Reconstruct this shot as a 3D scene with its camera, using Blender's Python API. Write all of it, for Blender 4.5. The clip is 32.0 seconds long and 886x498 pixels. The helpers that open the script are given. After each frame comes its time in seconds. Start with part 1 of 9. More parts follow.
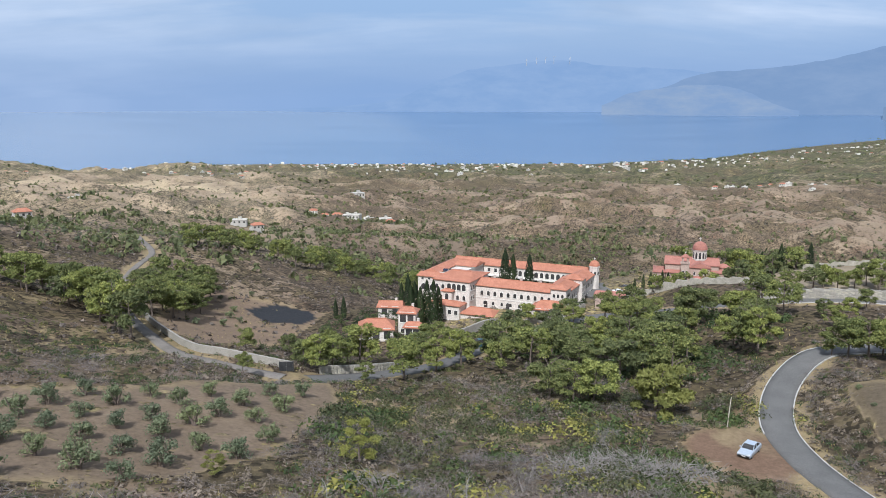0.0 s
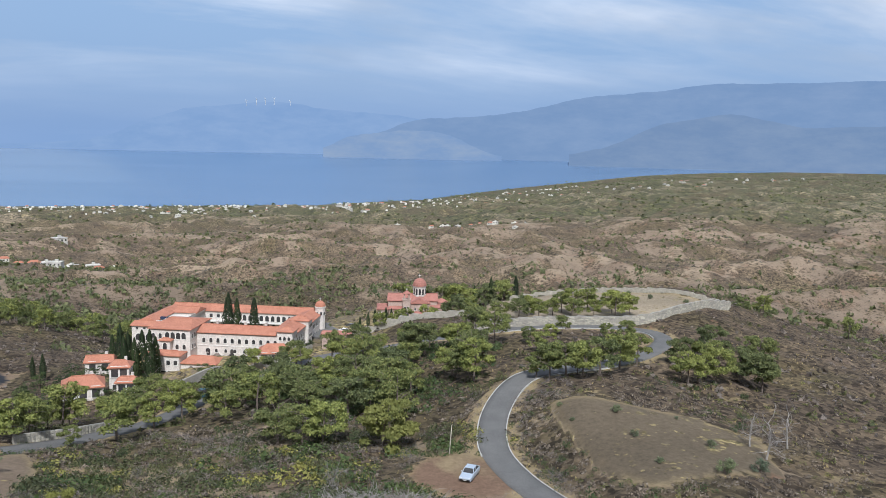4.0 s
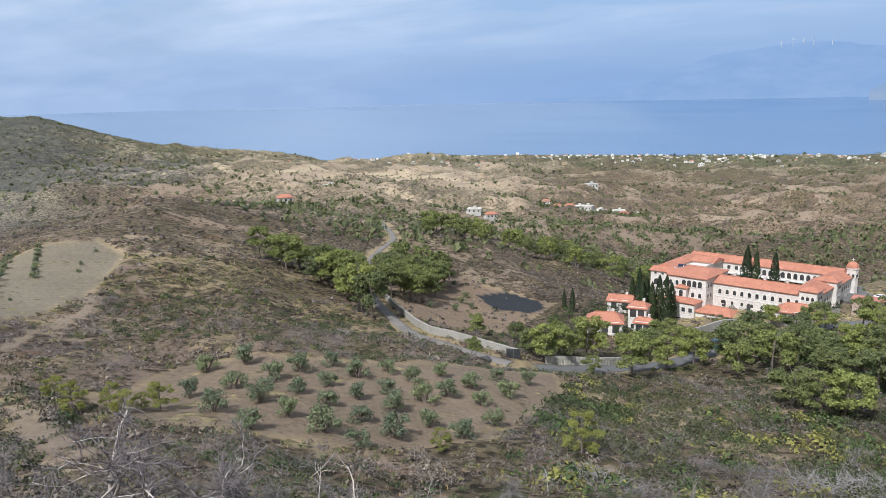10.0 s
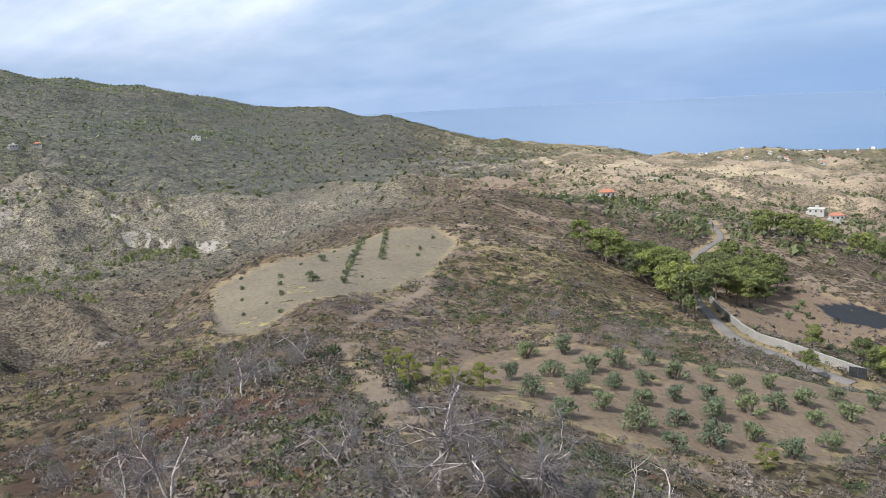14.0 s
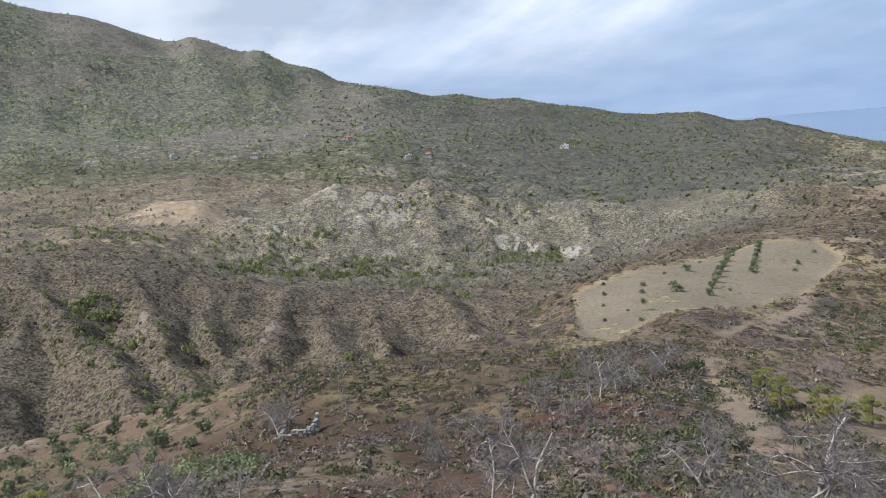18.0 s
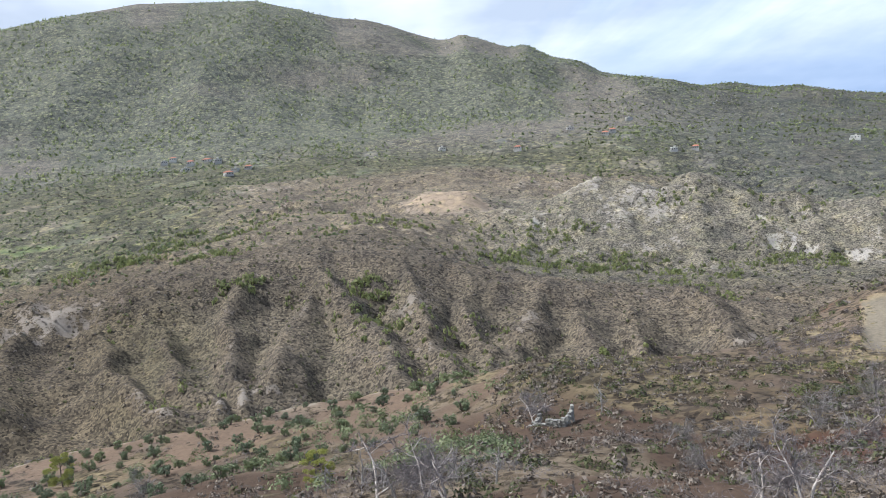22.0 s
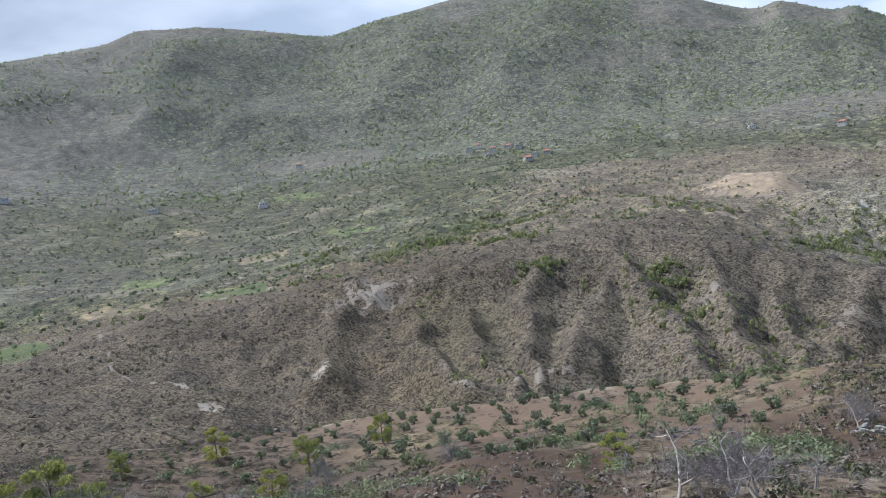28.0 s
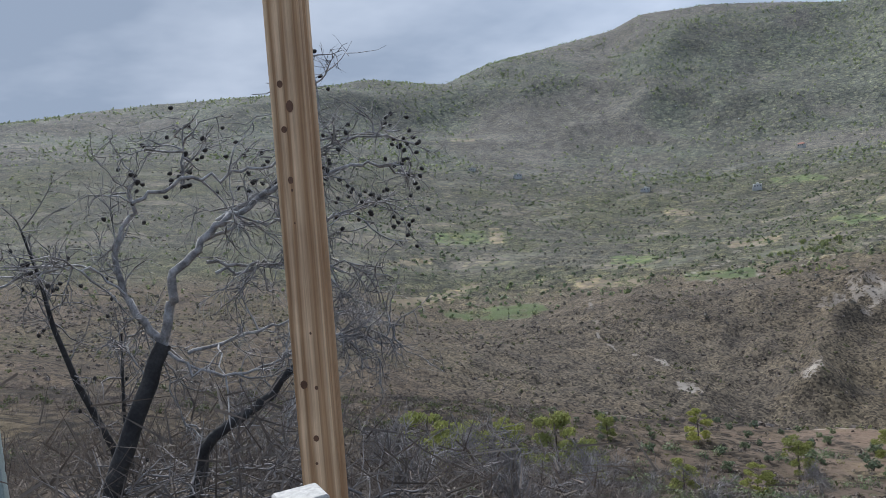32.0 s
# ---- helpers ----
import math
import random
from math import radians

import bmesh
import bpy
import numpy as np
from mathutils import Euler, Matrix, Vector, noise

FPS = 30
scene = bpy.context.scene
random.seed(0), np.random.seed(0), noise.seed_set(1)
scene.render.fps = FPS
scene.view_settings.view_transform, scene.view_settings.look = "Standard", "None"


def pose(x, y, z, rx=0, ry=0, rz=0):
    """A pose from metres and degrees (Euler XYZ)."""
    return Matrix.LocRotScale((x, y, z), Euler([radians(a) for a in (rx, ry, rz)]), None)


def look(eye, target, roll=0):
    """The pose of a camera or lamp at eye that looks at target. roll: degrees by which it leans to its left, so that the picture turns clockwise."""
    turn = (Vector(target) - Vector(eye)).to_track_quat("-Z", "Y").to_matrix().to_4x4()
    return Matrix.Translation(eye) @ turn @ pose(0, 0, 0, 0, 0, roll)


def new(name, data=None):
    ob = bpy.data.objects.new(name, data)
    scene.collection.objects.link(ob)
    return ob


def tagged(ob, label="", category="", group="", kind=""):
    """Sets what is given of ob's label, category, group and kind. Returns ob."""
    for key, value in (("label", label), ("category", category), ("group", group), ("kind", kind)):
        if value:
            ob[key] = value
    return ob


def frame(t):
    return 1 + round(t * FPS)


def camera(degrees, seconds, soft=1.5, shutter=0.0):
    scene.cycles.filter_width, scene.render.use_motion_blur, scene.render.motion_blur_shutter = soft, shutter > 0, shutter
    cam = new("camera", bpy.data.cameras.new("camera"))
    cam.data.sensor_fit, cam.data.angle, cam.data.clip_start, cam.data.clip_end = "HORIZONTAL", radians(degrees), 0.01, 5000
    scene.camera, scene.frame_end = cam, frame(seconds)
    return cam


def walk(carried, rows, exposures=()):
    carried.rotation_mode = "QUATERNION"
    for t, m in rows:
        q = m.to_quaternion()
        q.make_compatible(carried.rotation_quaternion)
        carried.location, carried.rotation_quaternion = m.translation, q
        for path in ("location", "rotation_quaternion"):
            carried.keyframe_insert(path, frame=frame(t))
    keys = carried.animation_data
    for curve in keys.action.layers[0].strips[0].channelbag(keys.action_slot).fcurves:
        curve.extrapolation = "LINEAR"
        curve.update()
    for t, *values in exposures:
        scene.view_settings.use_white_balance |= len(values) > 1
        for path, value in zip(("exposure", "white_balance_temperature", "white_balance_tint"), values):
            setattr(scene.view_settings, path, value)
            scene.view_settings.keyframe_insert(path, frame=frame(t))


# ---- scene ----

cam = camera(58.64, 32.0, soft=0.65)
PATH = [
    (0, pose(0.000, 0.000, 190.000, 79.30, -0.00, -0.00)),
    (0.5, pose(0.044, 0.012, 190.000, 79.62, -0.05, -3.02)),
    (1, pose(0.088, 0.025, 190.000, 79.98, -0.35, -6.52)),
    (1.5, pose(0.132, 0.037, 190.000, 80.37, -0.87, -9.92)),
    (2, pose(0.176, 0.046, 190.000, 80.72, -1.34, -12.83)),
    (2.5, pose(0.220, 0.050, 190.000, 81.33, -1.73, -15.33)),
    (3, pose(0.273, 0.045, 190.000, 81.86, -1.86, -17.72)),
    (3.5, pose(0.332, 0.032, 190.000, 82.24, -1.63, -19.44)),
    (4, pose(0.380, 0.016, 190.000, 82.50, -1.32, -19.76)),
    (4.5, pose(0.400, 0.000, 190.000, 82.66, -1.19, -18.00)),
    (5, pose(0.395, -0.016, 190.000, 82.78, -1.23, -14.95)),
    (5.5, pose(0.383, -0.035, 190.000, 82.81, -1.01, -11.62)),
    (6, pose(0.366, -0.053, 190.000, 82.73, -0.84, -8.46)),
    (6.5, pose(0.348, -0.069, 190.000, 82.59, -0.75, -5.38)),
    (7, pose(0.330, -0.080, 190.000, 82.41, -0.57, -2.50)),
    (7.5, pose(0.310, -0.086, 190.000, 82.10, -0.39, 0.15)),
    (8, pose(0.287, -0.090, 190.000, 81.68, -0.05, 2.62)),
    (8.5, pose(0.265, -0.094, 190.000, 81.07, 0.36, 5.26)),
    (9, pose(0.250, -0.100, 190.000, 80.19, 0.85, 8.61)),
    (9.5, pose(0.241, -0.108, 190.000, 79.29, 1.20, 12.67)),
    (10, pose(0.235, -0.118, 190.000, 78.82, 1.29, 16.74)),
    (10.5, pose(0.230, -0.129, 190.000, 78.65, 1.28, 20.36)),
    (11, pose(0.225, -0.143, 190.000, 78.64, 1.29, 23.48)),
    (11.5, pose(0.219, -0.159, 190.000, 78.60, 1.36, 26.07)),
    (12, pose(0.211, -0.178, 190.000, 78.45, 1.29, 28.50)),
    (12.5, pose(0.200, -0.200, 190.000, 78.25, 1.36, 31.03)),
    (13, pose(0.150, -0.249, 190.000, 78.19, 1.74, 33.59)),
    (13.5, pose(0.054, -0.332, 190.000, 78.50, 2.36, 36.32)),
    (14, pose(-0.044, -0.424, 190.000, 79.28, 2.92, 39.75)),
    (14.5, pose(-0.100, -0.500, 190.000, 80.21, 3.38, 43.42)),
    (15, pose(-0.119, -0.556, 190.000, 81.10, 3.90, 46.89)),
    (15.5, pose(-0.132, -0.607, 190.000, 81.85, 4.44, 50.12)),
    (16, pose(-0.142, -0.654, 190.000, 82.37, 4.83, 53.40)),
    (16.5, pose(-0.150, -0.700, 190.000, 82.55, 4.93, 56.99)),
    (17, pose(-0.157, -0.744, 190.000, 82.52, 4.83, 60.82)),
    (17.5, pose(-0.164, -0.785, 190.000, 82.04, 4.79, 63.51)),
    (18, pose(-0.170, -0.825, 190.000, 81.59, 4.83, 65.65)),
    (18.5, pose(-0.175, -0.865, 190.000, 81.61, 4.95, 67.64)),
    (19, pose(-0.179, -0.906, 190.000, 82.21, 5.28, 69.49)),
    (19.5, pose(-0.180, -0.950, 190.000, 82.63, 5.75, 71.48)),
    (20, pose(-0.179, -0.997, 190.000, 82.30, 6.22, 73.90)),
    (20.5, pose(-0.177, -1.047, 190.000, 81.71, 5.93, 76.93)),
    (21, pose(-0.174, -1.098, 190.000, 81.33, 5.60, 79.48)),
    (21.5, pose(-0.169, -1.150, 190.000, 81.50, 5.42, 81.54)),
    (22, pose(-0.164, -1.202, 190.000, 82.71, 5.23, 84.39)),
    (22.5, pose(-0.157, -1.252, 190.000, 84.15, 5.05, 87.10)),
    (23, pose(-0.150, -1.300, 190.000, 84.65, 5.33, 88.83)),
    (23.5, pose(-0.138, -1.345, 190.000, 84.89, 5.75, 90.65)),
    (24, pose(-0.118, -1.389, 190.000, 85.75, 5.94, 92.92)),
    (24.5, pose(-0.091, -1.431, 190.000, 86.60, 5.82, 94.64)),
    (25, pose(-0.059, -1.473, 190.000, 86.69, 6.11, 95.73)),
    (25.5, pose(-0.024, -1.515, 190.000, 86.71, 6.54, 97.19)),
    (26, pose(0.013, -1.557, 190.000, 86.77, 6.62, 99.65)),
    (26.5, pose(0.050, -1.600, 190.000, 86.09, 6.91, 101.99)),
    (27, pose(0.090, -1.642, 190.000, 85.27, 7.06, 103.69)),
    (27.5, pose(0.137, -1.684, 190.000, 84.40, 7.00, 104.65)),
    (28, pose(0.190, -1.729, 190.000, 83.77, 6.83, 105.73)),
    (28.5, pose(0.250, -1.780, 190.000, 83.71, 6.66, 107.77)),
    (29, pose(0.326, -1.840, 190.000, 84.03, 6.53, 110.57)),
    (29.5, pose(0.417, -1.912, 190.000, 84.21, 6.39, 114.36)),
    (30, pose(0.500, -2.000, 190.000, 83.91, 6.44, 118.88)),
    (30.5, pose(0.583, -2.120, 190.000, 83.95, 6.74, 123.95)),
    (31, pose(0.630, -2.300, 190.000, 85.16, 6.72, 129.89)),
    (31.5, pose(0.578, -2.675, 189.980, 86.28, 6.19, 135.44)),
    (32, pose(0.550, -3.260, 189.950, 86.23, 5.75, 140.38)),
]
walk(cam, PATH, exposures=((0, 0.22, 5760, 10), (6, 0.08, 5750, 10), (9, 0.2, 5760, 10), (12, 0.40, 5850, 10), (15, 0.36, 5820, 10), (17, 0.10, 5800, 10), (19, 0.45, 5760, 10), (20, 0.25, 5740, 10), (21, 0.52, 5650, 10), (22, 0.55, 5640, 10), (23, 0.14, 5620, 10), (24, 0.34, 5480, 10), (25, 0.18, 5540, 10), (27, 0.25, 5500, 10), (29, 0.55, 5280, 10), (30, 0.58, 5400, 10), (31, 0.68, 5500, 10), (31.5, 0.16, 5450, 10), (32, 0.17, 5450, 10)))

# ---- world, sun, exposure ----
EYE_Z = 190.0          # the lookout's eye height above the sea
SUN_BEARING, SUN_HEIGHT = 165.0, 48.0

world = bpy.data.worlds.new("sky")
scene.world = world
world.use_nodes = True
wn, wl = world.node_tree.nodes, world.node_tree.links
wn.clear()
sky = wn.new("ShaderNodeTexSky")
sky.sky_type = "NISHITA"
sky.sun_disc = False
sky.sun_elevation = radians(SUN_HEIGHT)
sky.sun_rotation = radians(-SUN_BEARING)
sky.air_density, sky.dust_density, sky.ozone_density = 1.2, 2.0, 2.0
haze_f = wn.new("ShaderNodeMapRange")
haze_f.inputs["From Min"].default_value, haze_f.inputs["From Max"].default_value = 0.0, 0.5
haze_f.inputs["To Min"].default_value, haze_f.inputs["To Max"].default_value = 0.92, 0.35
air = wn.new("ShaderNodeBackground")
air.inputs["Strength"].default_value = 0.085
wl.new(sky.outputs["Color"], air.inputs["Color"])
coord = wn.new("ShaderNodeTexCoord")
# clouds: stretched noise on a plane high over the place
sep = wn.new("ShaderNodeSeparateXYZ")
wl.new(coord.outputs["Generated"], sep.inputs[0])
lift = wn.new("ShaderNodeMath"); lift.operation = "MAXIMUM"; lift.inputs[1].default_value = 0.0
wl.new(sep.outputs["Z"], lift.inputs[0])
lift2 = wn.new("ShaderNodeMath"); lift2.operation = "ADD"; lift2.inputs[1].default_value = 0.22
wl.new(lift.outputs[0], lift2.inputs[0])
proj = []
for axis in ("X", "Y"):
    d = wn.new("ShaderNodeMath"); d.operation = "DIVIDE"
    wl.new(sep.outputs[axis], d.inputs[0]); wl.new(lift2.outputs[0], d.inputs[1])
    proj.append(d)
comb = wn.new("ShaderNodeCombineXYZ")
wl.new(proj[0].outputs[0], comb.inputs[0]); wl.new(proj[1].outputs[0], comb.inputs[1])
cloud = wn.new("ShaderNodeTexNoise")
cloud.inputs["Scale"].default_value = 1.15
cloud.inputs["Detail"].default_value = 7
cloud.inputs["Roughness"].default_value = 0.56
cloud.inputs["Distortion"].default_value = 0.35
drawn = wn.new("ShaderNodeMapping")
drawn.inputs["Scale"].default_value = (0.55, 1.7, 1.0)
wl.new(comb.outputs[0], drawn.inputs["Vector"])
wl.new(drawn.outputs[0], cloud.inputs["Vector"])
ramp = wn.new("ShaderNodeValToRGB")
ramp.color_ramp.elements[0].position, ramp.color_ramp.elements[1].position = 0.39, 0.66
ramp.color_ramp.elements[0].color = (0.0, 0.0, 0.0, 1)
ramp.color_ramp.elements[1].color = (0.9, 0.9, 0.9, 1)
wl.new(cloud.outputs["Fac"], ramp.inputs[0])
# more cloud on the land side, clearer air over the gulf
side = wn.new("ShaderNodeMapRange")
side.inputs["From Min"].default_value, side.inputs["From Max"].default_value = -0.9, 0.6
side.inputs["To Min"].default_value, side.inputs["To Max"].default_value = 0.85, 0.0
wl.new(sep.outputs["Y"], side.inputs["Value"])
side2 = wn.new("ShaderNodeMapRange")
side2.inputs["From Min"].default_value, side2.inputs["From Max"].default_value = -1.0, -0.1
side2.inputs["To Min"].default_value, side2.inputs["To Max"].default_value = 0.40, 0.0
wl.new(sep.outputs["X"], side2.inputs["Value"])
more = wn.new("ShaderNodeMath"); more.operation = "ADD"; more.use_clamp = True
wl.new(side.outputs[0], more.inputs[0]); wl.new(side2.outputs[0], more.inputs[1])
cover_w = wn.new("ShaderNodeMath"); cover_w.operation = "ADD"; cover_w.use_clamp = True
# the streaks thin out towards the horizon
thin = wn.new("ShaderNodeMapRange")
thin.inputs["From Min"].default_value, thin.inputs["From Max"].default_value = 0.05, 0.16
thin.inputs["To Min"].default_value, thin.inputs["To Max"].default_value = 0.08, 1.0
wl.new(sep.outputs["Z"], thin.inputs["Value"])
streaks = wn.new("ShaderNodeMath"); streaks.operation = "MULTIPLY"
wl.new(ramp.outputs[0], streaks.inputs[0]); wl.new(thin.outputs[0], streaks.inputs[1])
wl.new(streaks.outputs[0], cover_w.inputs[0]); wl.new(more.outputs[0], cover_w.inputs[1])
# thick and thin parts of the cloud
tone = wn.new("ShaderNodeTexNoise")
tone.inputs["Scale"].default_value = 1.1
tone.inputs["Detail"].default_value = 5
wl.new(comb.outputs[0], tone.inputs["Vector"])
tramp = wn.new("ShaderNodeValToRGB")
tramp.color_ramp.elements[0].position, tramp.color_ramp.elements[1].position = 0.40, 0.64
tramp.color_ramp.elements[0].color = (0.545, 0.595, 0.665, 1)
tramp.color_ramp.elements[1].color = (0.97, 0.98, 1.0, 1)
wl.new(tone.outputs["Fac"], tramp.inputs[0])
vapour = wn.new("ShaderNodeBackground")
# heavier cloud to the south
heavy = wn.new("ShaderNodeMapRange")
heavy.inputs["From Min"].default_value, heavy.inputs["From Max"].default_value = -0.85, -0.2
heavy.inputs["To Min"].default_value, heavy.inputs["To Max"].default_value = 0.58, 0.86
wl.new(sep.outputs["Y"], heavy.inputs["Value"])
wl.new(heavy.outputs[0], vapour.inputs["Strength"])
wl.new(tramp.outputs[0], vapour.inputs["Color"])
haze = wn.new("ShaderNodeBackground")
low_air = wn.new("ShaderNodeValToRGB")
low_air.color_ramp.elements[0].position, low_air.color_ramp.elements[1].position = 0.02, 0.22
low_air.color_ramp.elements[0].color = (0.290, 0.425, 0.660, 1)
low_air.color_ramp.elements[1].color = (0.425, 0.575, 0.790, 1)
wl.new(sep.outputs["Z"], low_air.inputs[0])
wl.new(low_air.outputs[0], haze.inputs["Color"])
haze.inputs["Strength"].default_value = 0.88
wl.new(sep.outputs["Z"], haze_f.inputs["Value"])
hazy = wn.new("ShaderNodeMixShader")
wl.new(haze_f.outputs[0], hazy.inputs[0])
wl.new(air.outputs[0], hazy.inputs[1]); wl.new(haze.outputs[0], hazy.inputs[2])
blend = wn.new("ShaderNodeMixShader")
wl.new(cover_w.outputs[0], blend.inputs[0])
wl.new(hazy.outputs[0], blend.inputs[1]); wl.new(vapour.outputs[0], blend.inputs[2])
wout = wn.new("ShaderNodeOutputWorld")
wl.new(blend.outputs[0], wout.inputs["Surface"])

sun = new("sun", bpy.data.lights.new("sun", "SUN"))
sun.data.energy, sun.data.angle, sun.data.color = 4.9, radians(3), (1.0, 0.95, 0.87)
sb, sh = radians(SUN_BEARING), radians(SUN_HEIGHT)
sun_way = Vector((-math.sin(sb) * math.cos(sh), math.cos(sb) * math.cos(sh), math.sin(sh)))
sun.matrix_world = look(sun_way * 1000 + Vector((0, 0, EYE_Z)), (0, 0, EYE_Z))

# ---- materials ----
def material(name, rough=0.8, metal=0.0, spec=0.3):
    m = bpy.data.materials.new(name)
    m.use_nodes = True
    b = m.node_tree.nodes["Principled BSDF"]
    b.inputs["Roughness"].default_value = rough
    b.inputs["Metallic"].default_value = metal
    b.inputs["Specular IOR Level"].default_value = spec
    return m, m.node_tree.nodes, m.node_tree.links, b


def mixed(nodes, links, fac, a, b, mode="MIX"):
    n = nodes.new("ShaderNodeMix")
    n.data_type, n.blend_type = "RGBA", mode
    for sock, v in ((n.inputs[0], fac), (n.inputs[6], a), (n.inputs[7], b)):
        if isinstance(v, bpy.types.NodeSocket):
            links.new(v, sock)
        else:
            sock.default_value = v if not isinstance(v, tuple) else (*v, 1)[:4]
    return n.outputs[2]


def noise_tex(nodes, links, scale, detail=4, rough=0.55, vector=None):
    n = nodes.new("ShaderNodeTexNoise")
    n.inputs["Scale"].default_value, n.inputs["Detail"].default_value, n.inputs["Roughness"].default_value = scale, detail, rough
    if vector is not None:
        links.new(vector, n.inputs["Vector"])
    return n.outputs["Fac"]


def ramped(nodes, links, value, lo, hi):
    n = nodes.new("ShaderNodeMapRange")
    n.inputs["From Min"].default_value, n.inputs["From Max"].default_value = lo, hi
    links.new(value, n.inputs["Value"])
    return n.outputs[0]


def where(nodes):
    return nodes.new("ShaderNodeNewGeometry").outputs["Position"]


def bumped(nodes, links, bsdf, height, strength, distance):
    n = nodes.new("ShaderNodeBump")
    n.inputs["Strength"].default_value, n.inputs["Distance"].default_value = strength, distance
    links.new(height, n.inputs["Height"])
    links.new(n.outputs[0], bsdf.inputs["Normal"])


def surface(name, a, b, scale=2.0, rough=0.8, bump=0.0, distance=0.02, metal=0.0, spec=0.3, fine=None, island=0.0, per_object=0.0):
    """A material that varies between the colours a and b at two scales."""
    m, n, l, p = material(name, rough, metal, spec)
    pos = where(n)
    big = ramped(n, l, noise_tex(n, l, scale, 5, 0.6, pos), 0.3, 0.7)
    col = mixed(n, l, big, a, b)
    small = noise_tex(n, l, fine or scale * 9, 3, 0.6, pos)
    tint = mixed(n, l, ramped(n, l, small, 0.25, 0.75), (0.72, 0.72, 0.72), (1.25, 1.25, 1.25))
    col = mixed(n, l, 1.0, col, tint, "MULTIPLY")
    for amount, node, out in ((island, "ShaderNodeNewGeometry", "Random Per Island"), (per_object, "ShaderNodeObjectInfo", "Random")):
        if amount:
            r = ramped(n, l, n.new(node).outputs[out], 0, 1)
            v = mixed(n, l, r, (1 - amount,) * 3, (1 + amount, 1 + amount, 1 + amount * 0.6))
            col = mixed(n, l, 1.0, col, v, "MULTIPLY")
    l.new(col, p.inputs["Base Color"])
    if bump:
        bumped(n, l, p, small, bump, distance)
    return m


def ground_material():
    m, n, l, p = material("hillside", 0.95, spec=0.1)
    pos = where(n)
    att = n.new("ShaderNodeAttribute")
    att.attribute_name = "cover"
    soil, bush = att.outputs["Color"], att.outputs["Alpha"]
    att2 = n.new("ShaderNodeAttribute")
    att2.attribute_name = "growth"
    # soil: stains, stones
    stain = ramped(n, l, noise_tex(n, l, 0.035, 6, 0.65, pos), 0.3, 0.7)
    col = mixed(n, l, 1.0, soil, mixed(n, l, stain, (0.78, 0.77, 0.76), (1.2, 1.18, 1.15)), "MULTIPLY")
    grit = noise_tex(n, l, 1.3, 6, 0.7, pos)
    col = mixed(n, l, 1.0, col, mixed(n, l, ramped(n, l, grit, 0.3, 0.7), (0.76, 0.75, 0.74), (1.25, 1.25, 1.25)), "MULTIPLY")
    # low growth in tufts of two sizes, with dark gaps
    edges = []
    for scale, weight, big in ((0.30, 0.30, 0.06), (1.05, 0.24, 0.22)):
        vor = n.new("ShaderNodeTexVoronoi")
        vor.inputs["Scale"].default_value = scale
        l.new(pos, vor.inputs["Vector"])
        clump = noise_tex(n, l, big, 6, 0.75, pos)
        part_ = n.new("ShaderNodeMath"); part_.operation = "MULTIPLY"; part_.inputs[1].default_value = weight
        l.new(vor.outputs["Distance"], part_.inputs[0])
        tuft = n.new("ShaderNodeMath"); tuft.operation = "SUBTRACT"
        l.new(clump, tuft.inputs[0]); l.new(part_.outputs[0], tuft.inputs[1])
        add = n.new("ShaderNodeMath"); add.operation = "MULTIPLY_ADD"
        l.new(bush, add.inputs[0]); add.inputs[1].default_value = 0.62; l.new(tuft.outputs[0], add.inputs[2])
        edges.append((add.outputs[0], vor.outputs["Color"]))
    mask = ramped(n, l, edges[0][0], 0.54, 0.63)
    mask2 = ramped(n, l, edges[1][0], 0.55, 0.63)
    kind = ramped(n, l, noise_tex(n, l, 0.05, 4, 0.7, pos), 0.35, 0.65)
    tone = mixed(n, l, kind, (0.70, 0.70, 0.72), (1.25, 1.22, 1.12))
    bw = n.new("ShaderNodeRGBToBW")
    l.new(edges[1][1], bw.inputs[0])
    leaf = mixed(n, l, 1.0, att2.outputs["Color"], tone, "MULTIPLY")
    leaf = mixed(n, l, 1.0, leaf, mixed(n, l, ramped(n, l, bw.outputs[0], 0.2, 0.8), (0.45, 0.45, 0.46), (1.62, 1.58, 1.48)), "MULTIPLY")
    twig = ramped(n, l, noise_tex(n, l, 0.9, 5, 0.7, pos), 0.32, 0.68)
    leaf = mixed(n, l, 1.0, leaf, mixed(n, l, twig, (0.66, 0.66, 0.67), (1.36, 1.34, 1.30)), "MULTIPLY")
    col = mixed(n, l, mask2, col, mixed(n, l, 1.0, leaf, (0.9, 0.88, 0.85), "MULTIPLY"))
    col = mixed(n, l, mask, col, leaf)
    # crowns of trees where woods cover the land: each its own tone, shade between them painted dark
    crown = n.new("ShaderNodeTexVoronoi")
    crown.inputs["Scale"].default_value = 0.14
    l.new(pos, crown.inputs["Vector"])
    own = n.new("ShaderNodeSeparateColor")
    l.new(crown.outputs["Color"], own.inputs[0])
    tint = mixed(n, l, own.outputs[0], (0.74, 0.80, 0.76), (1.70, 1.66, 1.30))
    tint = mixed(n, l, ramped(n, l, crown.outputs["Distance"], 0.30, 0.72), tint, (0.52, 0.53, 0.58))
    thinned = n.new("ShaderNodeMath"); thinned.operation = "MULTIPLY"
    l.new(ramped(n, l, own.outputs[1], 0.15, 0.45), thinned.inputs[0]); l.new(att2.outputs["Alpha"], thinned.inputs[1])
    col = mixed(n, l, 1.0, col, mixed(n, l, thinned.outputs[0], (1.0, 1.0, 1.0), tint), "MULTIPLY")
    l.new(col, p.inputs["Base Color"])
